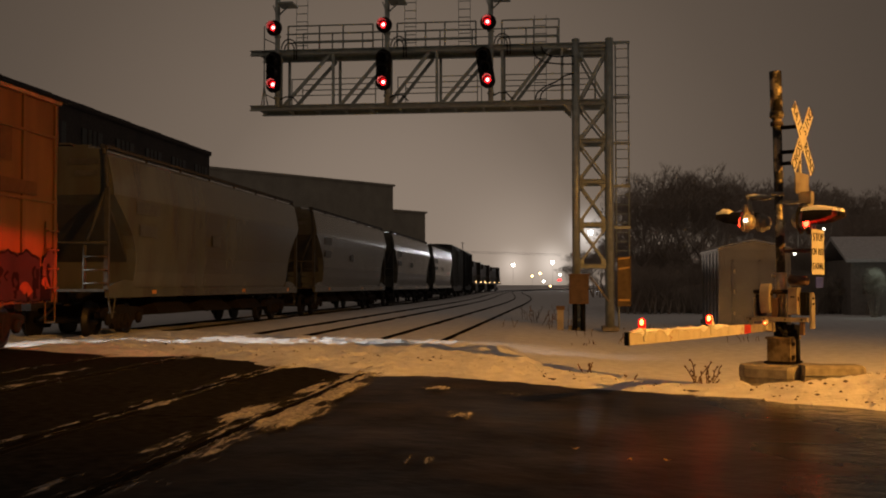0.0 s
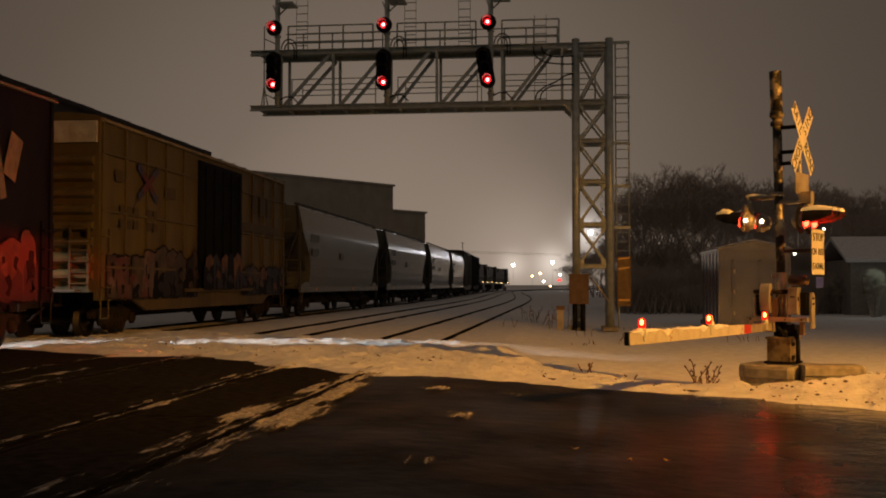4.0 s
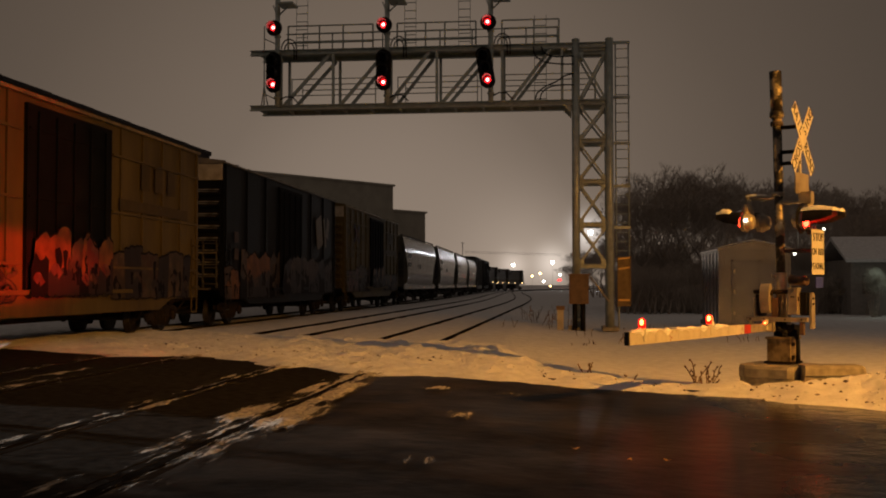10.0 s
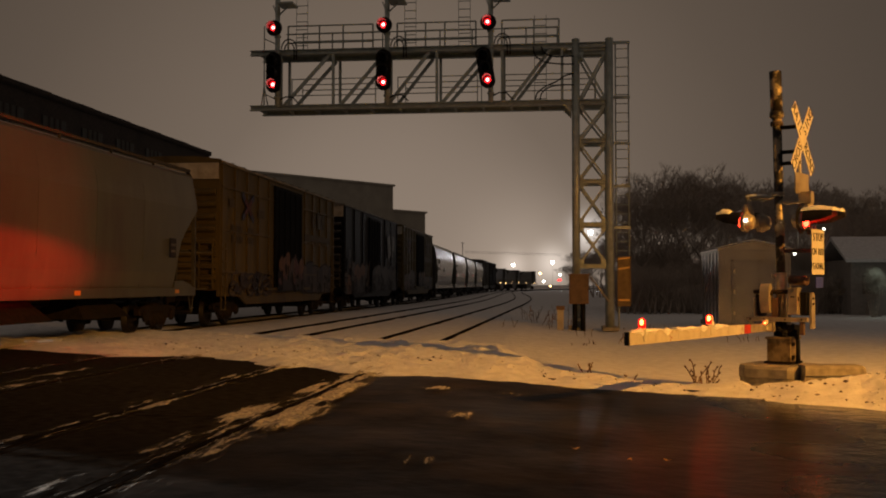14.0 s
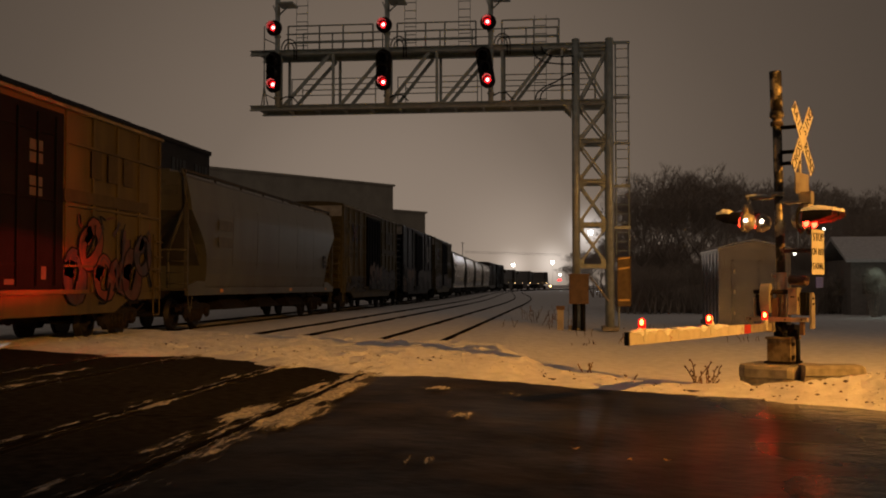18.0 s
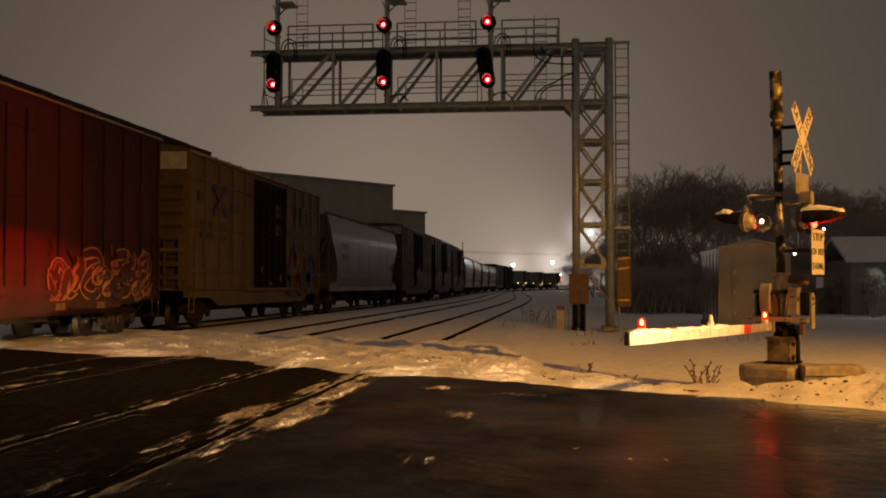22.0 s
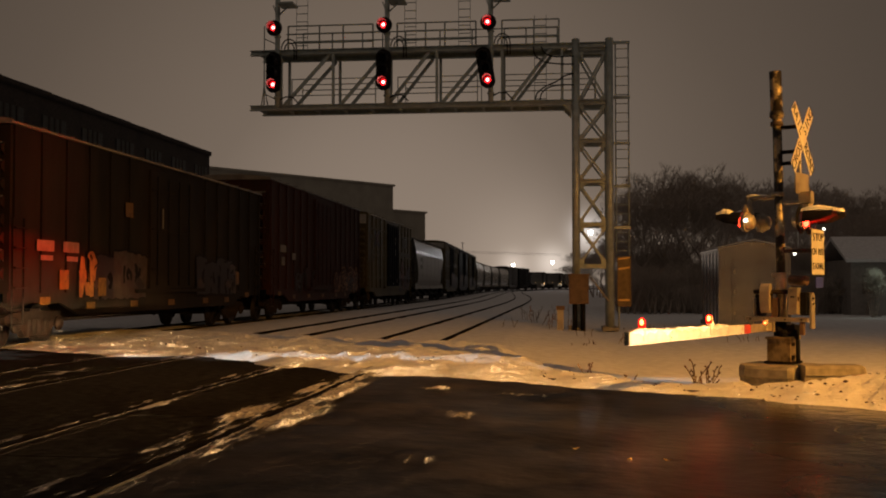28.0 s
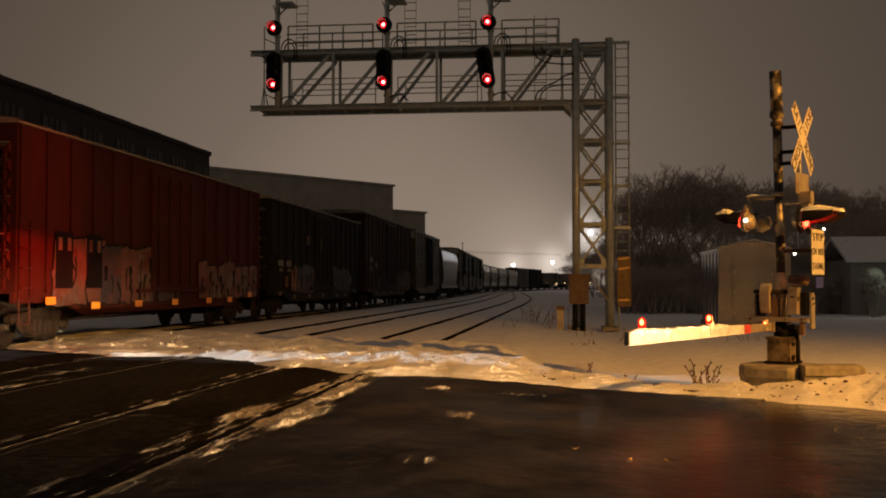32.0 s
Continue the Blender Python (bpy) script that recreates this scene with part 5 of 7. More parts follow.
part("walkway", box(B(), (LEFT / 2 + 0.05, BY + 0.55, Z0 + 0.10), (-LEFT - 0.1, 0.80, 0.03)), "steel", bridge, "lower grating walkway in the truss")
# railings in three lengths, open behind each signal
for y, thick, spans in ((BY + 0.02, 0.026, ((-9.33, -8.26, -7.45, -6.44), (-5.62, -4.67, -4.03, -3.0), (-2.14, -1.09, -0.28))), (BY + 1.1, 0.022, ((-9.08, -8.06, -7.0, -6.3), (-5.5, -4.32, -3.22), (-2.12, -1.39, -0.34)))):
    for xs in spans:
        rail = part("railing", rod(B(), (xs[0], y, Z1 + 0.905), (xs[-1], y, Z1 + 0.905), thick, 6), "steel", bridge, "pipe railing along the upper walkway")
        for z in (Z1 + 0.62 if y > BY + 1 else Z1 + 0.63, Z1 + 0.33):
            part("rail_bar", rod(B(), (xs[0], y, z), (xs[-1], y, z), thick, 6), "steel", rail)
        for x in xs:
            part("rail_post", rod(B(), (x, y, Z1 + 0.05), (x, y, Z1 + 0.905), thick + 0.004, 6), "steel", rail)
    bm = B()
    rod(bm, (-9.4, y, Z1 + 0.63), (-0.3, y, Z1 + 0.63), thick * 0.8, 6)
    part("handrail", bm, "steel", bridge)
for y, zs, spans in ((BY + 0.05, (Z0 + 0.97, Z0 + 0.42), ((-9.2, -6.35), (-5.6, -2.95), (-2.1, 0.9))), (BY + 1.1, (Z0 + 0.98, Z0 + 0.79), ((-9.1, -6.2), (-5.5, -2.9), (-2.1, 0.9)))):
    for x0, x1 in spans:
        for z in zs:
            part("handrail", rod(B(), (x0, y, z), (x1, y, z), 0.018, 6), "steel", bridge)
        for x in (x0, x1):
            part("rail_post", rod(B(), (x, y, Z0 + 0.1), (x, y, zs[0]), 0.018, 6), "steel", bridge)
bm = B()
rod(bm, (-10.15, BY, Z0 + 0.1), (-10.15, BY, Z1 + 0.92), 0.022, 6)
rod(bm, (-10.15, BY, Z0 + 0.75), (-10.24, BY, Z0 + 0.1), 0.02, 6)
rod(bm, (-10.15, BY, Z0 + 0.75), (-10.02, BY, Z0 + 0.1), 0.02, 6)
rod(bm, (-10.15, BY, Z1 + 0.5), (-9.65, BY - 0.2, Z1 + 0.25), 0.02, 6)
rod(bm, (-10.15, BY, Z0 + 0.5), (-9.65, BY - 0.2, Z0 + 0.25), 0.02, 6)
part("end_post", bm, "steel", bridge)
for x, z0, z1 in ((-9.23, Z1 + 0.1, 11.3), (-5.40, Z1 + 0.1, 11.3), (-3.52, Z1 + 0.1, 11.2), (-0.92, Z0 + 0.2, Z1 + 1.42)):
    bm = B()
    for s in (-0.2, 0.2):
        rod(bm, (x + s, BY + 1.5, z0), (x + s, BY + 1.5, z1), 0.011, 5)
    for i in range(int((z1 - z0) / 0.28)):
        rod(bm, (x - 0.2, BY + 1.5, z0 + 0.2 + 0.28 * i), (x + 0.2, BY + 1.5, z0 + 0.2 + 0.28 * i), 0.017, 5)
    part("ladder", bm, "steel", bridge)
bm = B()
for s in (0, 0.42):
    rod(bm, (1.55 + s, BY + 0.3, 2.2), (1.55 + s, BY + 0.3, 9.2), 0.028, 6)
for i in range(23):
    rod(bm, (1.55, BY + 0.3, 2.35 + 0.3 * i), (1.97, BY + 0.3, 2.35 + 0.3 * i), 0.016, 5)
part("access_ladder", bm, "steel", bridge, "long steel ladder up the tower")
for z in (3.1, 4.45, 5.85, 7.35, 9.15):
    part("ladder_bracket", box(B(), (1.66, BY + 0.25, z), (0.7, 0.08, 0.09)), "steel", bridge)
guard = part("ladder_guard", box(B(), (1.79, BY + 0.18, 1.35), (0.4, 0.03, 1.6)), "guard", bridge, "sheet-metal guard over the ladder's foot")
for z in (2.1, 1.78, 0.75):
    part("guard_strip", box(B(), (1.79, BY + 0.15, z), (0.4, 0.03, 0.06), Matrix.Rotation(radians(-8 if z > 1 else 0), 3, "Y")), "guard_edge", guard)
for s in (-0.2, 0.2):
    part("guard_edge", box(B(), (1.79 + s, BY + 0.15, 1.35), (0.03, 0.05, 1.6)), "guard", guard)
part("guard_post", rod(B(), (1.62, BY + 0.2, -0.2), (1.62, BY + 0.2, 0.7), 0.03), "steel", bridge)
case = part("relay_case", box(B(), (0.33, BY - 0.35, 1.08), (0.62, 0.4, 0.9)), "rust_box", bridge, "dull rusty equipment case on the tower")
part("case_lid", box(B(), (0.33, BY - 0.36, 1.56), (0.68, 0.46, 0.06)), "rust_box", case)
part("case_door", box(B(), (0.33, BY - 0.565, 1.07), (0.52, 0.02, 0.78)), "rust_box", case)
part("case_post", rod(B(), (0.2, BY - 0.35, -0.25), (0.2, BY - 0.35, 0.7), 0.08, 8), "black", bridge)
part("case_post", rod(B(), (0.46, BY - 0.35, -0.25), (0.46, BY - 0.35, 0.7), 0.08, 8), "black", bridge)
part("tower_stay", rod(B(), (0.7, BY - 0.2, 1.5), (1.3, BY - 0.1, 0.7), 0.035, 6), "alu", bridge)

for pts in (((-1.1, 9.0), (-1.05, 8.72), (-0.75, 8.5), (-0.3, 8.42), (0.2, 8.40)), ((-0.85, 9.0), (-0.75, 8.8), (-0.45, 8.66), (0.0, 8.66), (0.2, 8.66)), ((-1.05, 7.25), (-0.98, 7.48), (-0.7, 7.70), (-0.35, 7.85), (-0.1, 8.02), (0.2, 8.1)), ((-0.9, 7.25), (-0.82, 7.5), (-0.55, 7.68), (-0.1, 7.73), (0.2, 7.72))):
    bm = B()
    fine = []
    ext = [pts[0]] + list(pts) + [pts[-1]]
    for a, b, c, d in zip(ext, ext[1:], ext[2:], ext[3:]):
        for i in range(5):
            u = i / 5
            fine.append([0.5 * (2 * b[k] + (c[k] - a[k]) * u + (2 * a[k] - 5 * b[k] + 4 * c[k] - d[k]) * u * u + (3 * b[k] - a[k] - 3 * c[k] + d[k]) * u ** 3) for k in (0, 1)])
    fine.append(pts[-1])
    for (x0, z0), (x1, z1) in zip(fine, fine[1:]):
        rod(bm, (x0, BY - 0.14, z0), (x1, BY - 0.14, z1), 0.024, 6)
    part("cable", bm, "black", bridge, "black hanging cable")
for y in (BY, BY + 1.1):
    knee = sweep(B(), [[(BX0 - 0.14, yy, Z0 - 0.08), (BX0 - 0.42, yy, Z0 - 0.08), (BX0 - 0.14, yy, Z0 - 0.36)] for yy in (y - 0.01, y + 0.01)])
    part("knee_plate", knee, "steel", bridge)
part("top_beam", box(B(), ((BX0 + BX1) / 2, BY, 9.02), (BX1 - BX0 - 0.24, 0.1, 0.08)), "steel", bridge)


def signal_mast(x, lean=0.0):
    s = thing("railway_signal", "black railway signal with red lights on the bridge", "railway signal", "signals on the bridge", at=(x, BY - 0.35, 0))
    bm = rod(B(), (0.09, 0.12, Z0), (0.09, 0.12, 11.6), 0.085, 12)
    mast = part("mast", bm, "steel", s)
    for z in (7.45, 8.95, 9.5):
        part("clamp", rod(B(), (0.09, 0.12, z), (0.09, 0.12, z + 0.07), 0.115, 12), "steel", mast)
    tilt = Matrix.Translation((0, 0, 7.89)) @ Matrix.Rotation(radians(-lean), 4, "Y") @ Matrix.Translation((0, 0, -7.89))
    # lower signal: tall black background
    pts = [(0.255 * math.cos(a), 0.255 * math.sin(a) + (0.46 if math.sin(a) >= 0 else -0.40)) for a in [6.2832 * i / 24 for i in range(24)]]
    bm = sweep(B(), [[(px, y, 8.28 + pz) for px, pz in pts] for y in (-0.06, -0.02)])
    bm.transform(tilt)
    low = part("background", bm, "black", s, "tall rounded black signal background")
    bm = lathe(B(), (0.02, -0.06, 9.79), (0, 1, 0), ((0, 0.265), (0.04, 0.265)), 24)
    high = part("background", bm, "black", s, "round black signal background")
    for plate, z, lit in ((high, 9.79, True), (low, 7.89, True), (low, 8.28, False), (low, 8.67, False)):
        bm = B()
        n = 18
        rings = []
        for d, r, wide in ((-0.06, 0.15, 1.0), (-0.2, 0.155, 0.86), (-0.42, 0.16, 0.62)):
            rings.append([(r * math.sin(math.pi * wide * (2 * i / n - 1)), d, z + r * math.cos(math.pi * wide * (2 * i / n - 1))) for i in range(n + 1)])
        vo = [[bm.verts.new(p) for p in r] for r in rings]
        vi = [[bm.verts.new((p[0] * 0.94, p[1], z + (p[2] - z) * 0.94)) for p in r] for r in rings]
        for j in range(2):
            for i in range(n):
                bm.faces.new((vo[j][i], vo[j][i + 1], vo[j + 1][i + 1], vo[j + 1][i]))
                bm.faces.new((vi[j][i], vi[j + 1][i], vi[j + 1][i + 1], vi[j][i + 1]))
        for i in range(n):
            bm.faces.new((vo[2][i], vo[2][i + 1], vi[2][i + 1], vi[2][i]))
        move = tilt if plate is low else Matrix.Identity(4)
        bm.transform(move)
        part("visor", bm, "visor", plate, "long tunnel visor round the lens")
        bm = lathe(B(), (0, -0.06, z), (0, -1, 0), ((0, 0.10), (0.03, 0.095), (0.05, 0.05)), 18)
        bm.transform(move)
        part("lens", bm, "red_lens" if lit else "black", plate, "glowing red lens" if lit else "")
        if lit:
            bm = lathe(B(), (0, -0.11, z), (0, -1, 0), ((0, 0.056), (0.02, 0.045)), 14)
            bm.transform(move)
            part("lamp_glow", bm, "red_core", plate)
    for z in (9.79, 8.28):
        bm = box(B(), (0.02, 0.03, z), (0.34, 0.1, 0.36 if z > 9 else 1.15))
        if z < 9:
            bm.transform(tilt)
        part("case", bm, "black", s)
    for rise, wide, dy in ((0.33, 0.26, 0.2), (0.22, 0.16, 0.26)):
        bm = B()
        prev = None
        for i in range(13):
            a = math.pi * i / 12
            p = Vector((0.46 - wide * math.cos(a), dy, Z1 + 0.1 + rise * math.sin(a)))
            if prev:
                rod(bm, prev, p, 0.022, 6)
            prev = p
        rod(bm, (0.46 + wide, dy, Z1 + 0.1), (0.46 + wide, dy, Z0 + 1.6), 0.022, 6)
        part("cable", bm, "black", s)
    bm = B()
    for (x0, z0), (x1, z1) in (((0.12, Z0 + 0.22), (0.35, Z0 + 0.34)), ((0.35, Z0 + 0.34), (0.6, Z0 + 0.33)), ((0.6, Z0 + 0.33), (0.8, Z0 + 0.12))):
        rod(bm, (x0, 0.15, z0), (x1, 0.15, z1), 0.024, 6)
    part("cable", bm, "black", s)
    bm = B()
    box(bm, (0.45, 0.0, 10.56), (0.55, 0.75, 0.05))
    rod(bm, (0.09, 0.1, 10.2), (0.45, 0.1, 10.54), 0.028, 6)
    rod(bm, (0.09, 0.1, 10.2), (-0.06, 0.1, 10.6), 0.022, 6)
    part("bracket", bm, "steel", s, "small service platform on the mast")
    return s


for x, lean in ((-9.72, 0), (-6.01, 0), (-2.58, 10)):
    signal_mast(x, lean)

# ---- crossing gate and flashing lights ----
FACE = math.degrees(math.atan2(ROAD.y, ROAD.x))
gate = thing("crossing_gate", "level crossing mast with crossbuck, flashing lights and lowered striped arm", "crossing gate", at=(3.0, 15.6, 0.0), turn=FACE)
# own space: +x faces the road traffic, -y reaches over the road
part("mast", rod(B(), (0, 0, 0.02), (-0.06, 0, 3.75), 0.065, 14), "old_mast", gate)
part("mast_top", rod(B(), (-0.06, 0, 3.7), (-0.075, 0, 4.28), 0.085, 14), "old_mast", gate)
part("bell", lathe(B(), (-0.06, 0.0, 3.6), (0, 0, 1), ((0, 0.07), (0.03, 0.1), (0.1, 0.1), (0.14, 0.05)), 14), "old_mast", gate)
for z in (3.62, 3.5, 2.5, 1.35):
    part("clamp", rod(B(), (-0.06, 0, z), (-0.06, 0, z + 0.06), 0.09, 12), "hood" if z > 3 else "alu", gate)
UP = Matrix(((0, 0, 1, 0), (1, 0, 0, 0), (0, 1, 0, 0), (0, 0, 0, 1)))
crossbuck = part("crossbuck", box(B(), (0.30, 0.0, 3.30), (0.012, 0.05, 0.05)), "white", gate, "white crossbuck sign with black letters")
for k, (turn, words) in enumerate(((49, (("CROS", 0.0), ("SING", 0.0))), (-49, (("RAIL", 0.0), ("ROAD", 0.0))))):
    mt = Matrix.Translation((0.30 + 0.012 * k, 0, 3.285)) @ Matrix.Rotation(radians(turn), 4, "X")
    bm = box(B(), (0, 0, 0), (0.006, 1.14, 0.215))
    bm.transform(mt)
    blade = part("blade", bm, "white", crossbuck)
    for s, (word, _) in zip((-1, 1), words):
        at = mt @ Matrix.Translation((0.005, s * 0.335, 0)) @ UP
        for i, ch in enumerate(word):
            letters(ch, 0.19, at @ Matrix.Translation(((i - 1.5) * 0.125, 0, 0)), "sign_black", blade, "letter")
for z in (3.47, 3.12, 2.96):
    part("sign_bracket", rod(B(), (0, 0, z), (0.28, 0, z), 0.03, 6), "black", gate)
part("track_plate", box(B(), (0.29, 0, 2.66), (0.01, 0.54, 0.29)), "alu", gate, "blank white plate under the crossbuck")
part("sign_post", rod(B(), (0.26, 0, 2.3), (0.26, 0, 3.3), 0.025, 6), "alu", gate)
part("crossarm", rod(B(), (-0.5, -0.02, 2.49), (0.0, -0.02, 2.49), 0.035, 8), "alu", gate)
part("snow_cap", sweep(B(), [[(x, -0.02 + 0.034 * math.cos(a), 2.515 + h * math.sin(a)) for a in [math.pi * i / 6 for i in range(7)]] for x, h in ((-0.51, 0.01), (-0.45, 0.035), (-0.3, 0.03), (-0.2, 0.012))]), "clean_snow", gate)
part("drop_pipe", rod(B(), (-0.47, -0.02, 2.5), (-0.44, -0.04, 2.28), 0.035, 8), "alu", gate)
part("junction_cone", sweep(B(), [[(-0.47 + r * math.cos(a), -0.08 + r * math.sin(a), z) for a in [6.2832 * i / 10 for i in range(10)]] for z, r in ((2.40, 0.05), (2.30, 0.085), (2.16, 0.12), (2.08, 0.10))]), "sleeve", gate, "pale lamp bracket dusted with snow")
part("crossarm", rod(B(), (0.0, 0, 2.40), (0.42, 0, 2.40), 0.035, 8), "alu", gate)
part("junction_box", box(B(), (0.36, -0.02, 2.46), (0.16, 0.14, 0.16)), "alu", gate)
part("junction_cone", sweep(B(), [[(0.37 + r * math.cos(a), r * math.sin(a), z) for a in [6.2832 * i / 10 for i in range(10)]] for z, r in ((2.42, 0.06), (2.32, 0.09), (2.26, 0.10))]), "alu", gate)
part("crossarm", box(B(), (0.22, 0, 1.72), (0.55, 0.05, 0.05)), "hood", gate)
FLASH = []
for face in (1, -1):
    for k, y in enumerate((-0.17, 0.17)):
        x0 = 0.34 if face > 0 else (-0.46, -0.36)[k]
        reach = 0.45 if face > 0 else 0.40
        head = part("flasher", lathe(B(), (x0, y, 2.14), (face, 0, 0), ((-0.13, 0.05), (-0.1, 0.1), (0.0, 0.125), (0.05, 0.13)), 18), "alu", gate, "flashing red light with hood")
        part("backboard", lathe(B(), (x0 - face * 0.02, y, 2.14), (face, 0, 0), ((0, 0.19 if face > 0 else 0.14), (0.012, 0.19 if face > 0 else 0.14)), 24), "black" if face > 0 else "alu", head)
        bm, lining = B(), B()
        n = 12
        o, q, w = [], [], []
        for d, r, wide in ((0.05, 0.15, 1.16), (0.05 + 0.5 * reach, 0.15, 1.06), (reach, 0.145, 0.76)):
            arc = [math.pi * (0.5 + wide * (i / n - 0.5)) for i in range(n + 1)]
            o.append([bm.verts.new((x0 + face * d, y + r * math.cos(a), 2.14 + r * math.sin(a))) for a in arc])
            q.append([bm.verts.new((x0 + face * d, y + 0.95 * r * math.cos(a), 2.14 + 0.95 * r * math.sin(a))) for a in arc])
            w.append([lining.verts.new((x0 + face * d, y + 0.94 * r * math.cos(a), 2.14 + 0.94 * r * math.sin(a))) for a in arc])
        for j in range(2):
            for i in range(n):
                bm.faces.new((o[j][i], o[j][i + 1], o[j + 1][i + 1], o[j + 1][i]))
                lining.faces.new((w[j][i], w[j + 1][i], w[j + 1][i + 1], w[j][i + 1]))
        for i in range(n):
            bm.faces.new((o[2][i], o[2][i + 1], q[2][i + 1], q[2][i]))
        part("hood", bm, "black", head, "black hood with snow on it")
        # paler skin added inside so the lens's red shows in the hood
        part("hood_lining", lining, "hood", head)
        # snow lying along the crown of the hood
        rings = []
        for i in range(9):
            u = i / 8
            h = 0.012 + 0.045 * math.sin(math.pi * min(1, u * 1.15)) * (0.8 + 0.4 * noise.noise(Vector((u * 4, k * 3.0, face))))
            d = 0.02 + (reach - 0.02) * u if face > 0 else reach * (0.52 + 0.5 * u)
            rings.append([(x0 + face * d, y + 0.115 * math.cos(a), 2.14 + 0.11 + (0.045 + h) * math.sin(a)) for a in [math.pi * (0.06 + 0.88 * j / 8) for j in range(9)]])
        part("snow_cap", sweep(B(), rings), "clean_snow", head)
        part("lens", lathe(B(), (x0, y, 2.14), (face, 0, 0), ((0.03, 0.122), (0.052, 0.12)), 18), "red_dark", head)
        bulb = part("bulb", lathe(B(), (0, 0, 0), (face, 0, 0), ((-0.005, 0.10), (0.02, 0.085), (0.03, 0.04)), 16), "flash_lens", gate, "red lamp that flashes")
        FLASH.append((bulb, Vector((x0 + face * 0.055, y, 2.14)), Vector((-face * 0.10, 0, 0)), 1 - k))
        if face < 0 or k == 0:
            peep = part("side_light", lathe(B(), (0, 0, 0), (0, -1, 0), ((0, 0.024), (0.015, 0.020)), 12), "peep", gate, "small white side light")
            at = Vector((x0 + 0.05, y - 0.125, 2.16)) if face < 0 else Vector((0.22, -0.17, 2.17))
            FLASH.append((peep, at, Vector((0, 0.06 if face < 0 else 0.2, 0)), 1 - k))
sign = part("stop_sign", box(B(), (0.50, 0.0, 1.70), (0.008, 0.5, 0.62)), "white", gate, "white plate with black words")
for word, z in (("STOP", 1.90), ("ON RED", 1.70), ("SIGNAL", 1.50)):
    for i, ch in enumerate(word):
        if ch != " ":
            letters(ch, 0.16 if word == "STOP" else 0.13, Matrix.Translation((0.507, (i - (len(word) - 1) / 2) * (0.115 if word == "STOP" else 0.08), z)) @ UP, "sign_black", sign, "letter")
part("notice", box(B(), (0.50, 0.05, 1.28), (0.008, 0.3, 0.15)), "notice_blue", gate, "small blue notice plate")
# gate mechanism
mech = part("mechanism", box(B(), (0.0, 0.0, 0.33), (0.33, 0.36, 0.32)), "stained_case", gate, "weathered metal gate motor case")
part("mechanism_lid", box(B(), (0.0, 0.0, 0.505), (0.37, 0.40, 0.03)), "stained_case", mech)
for z in (0.24, 0.42):
    part("hinge", box(B(), (0.175, -0.1, z), (0.03, 0.07, 0.05)), "truck_iron", mech)
for e in (-1, 1):
    part("bolt", rod(B(), (0.165, e * 0.12, 0.21), (0.19, e * 0.12, 0.21), 0.014, 6), "truck_iron", mech)
part("base_flange", box(B(), (0.0, 0.0, 0.165), (0.4, 0.42, 0.03)), "truck_iron", mech)
# counterweights and bearings on the main shaft
left = part("counterweight", sweep(B(), [[(x, -0.18 + 0.09 * math.cos(a), 1.06 + 0.21 * math.sin(a) * (1.0 if math.sin(a) > 0 else 1.02)) for a in [6.2832 * i / 14 for i in range(14)]] for x in (-0.235, -0.105)]), "alu", gate, "rounded cast counterweight")
part("bolt", rod(B(), (-0.1, -0.18, 1.12), (-0.08, -0.18, 1.12), 0.03, 8), "truck_iron", left)
# black box stands in for the dark gap beside the counterweight
part("gap_filler", box(B(), (-0.285, -0.06, 0.96), (0.07, 0.16, 0.30)), "black", gate)
part("side_plate", box(B(), (-0.352, -0.08, 0.93), (0.028, 0.14, 0.26)), "alu", gate)
part("bearing", box(B(), (-0.05, -0.12, 0.93), (0.08, 0.12, 0.26)), "rust_box", gate, "rusty bearing block")
part("mast_sleeve", rod(B(), (-0.01, -0.02, 0.80), (-0.015, -0.02, 1.42), 0.078, 14), "sleeve", gate, "bare metal sleeve on the mast")
case = part("junction_box", box(B(), (0.21, -0.12, 1.01), (0.125, 0.16, 0.35)), "alu", gate)
part("box_lid", box(B(), (0.21, -0.12, 1.195), (0.15, 0.19, 0.025)), "alu", case)
part("box_label", box(B(), (0.21, -0.203, 1.08), (0.06, 0.006, 0.02)), "sign_black", case)
part("hinge", box(B(), (0.278, -0.16, 1.05), (0.012, 0.03, 0.06)), "truck_iron", case)
part("buffer_barrel", rod(B(), (0.08, 0.08, 1.32), (0.33, 0.05, 1.30), 0.07, 12), "rust_box", gate, "rusty buffer barrel")
# black box put in for the dark gap beside the right plate
part("gap_filler", box(B(), (0.325, 0.0, 0.98), (0.08, 0.2, 0.32)), "black", gate)
plate = part("side_plate", sweep(B(), [[(x, 0.0 + 0.07 * u, z) for u, z in ((-1, 0.64), (1, 0.64), (1, 1.06), (0.5, 1.14), (-0.5, 1.14), (-1, 1.06))] for x in (0.40, 0.43)]), "alu", gate)
for z in (0.98, 1.06):
    part("bolt", rod(B(), (0.43, -0.02, z), (0.45, -0.02, z), 0.016, 6), "truck_iron", plate)
part("drive_shaft", rod(B(), (-0.36, -0.14, 1.15), (0.12, -0.14, 1.15), 0.032, 10), "truck_iron", gate)
bar = part("support_arm", box(B(), (-0.03, -0.15, 0.765), (0.87, 0.08, 0.062)), "alu", gate)
for x in (-0.40, -0.2, 0.1, 0.33):
    part("bolt", rod(B(), (x, -0.19, 0.765), (x, -0.205, 0.765), 0.013, 6), "truck_iron", bar)
part("support_arm", box(B(), (0.325, -0.15, 0.645), (0.055, 0.07, 0.18)), "rust_box", gate, "reddish bracket under the bar")
part("support_arm", box(B(), (-0.40, -0.15, 0.70), (0.05, 0.06, 0.08)), "alu", gate)
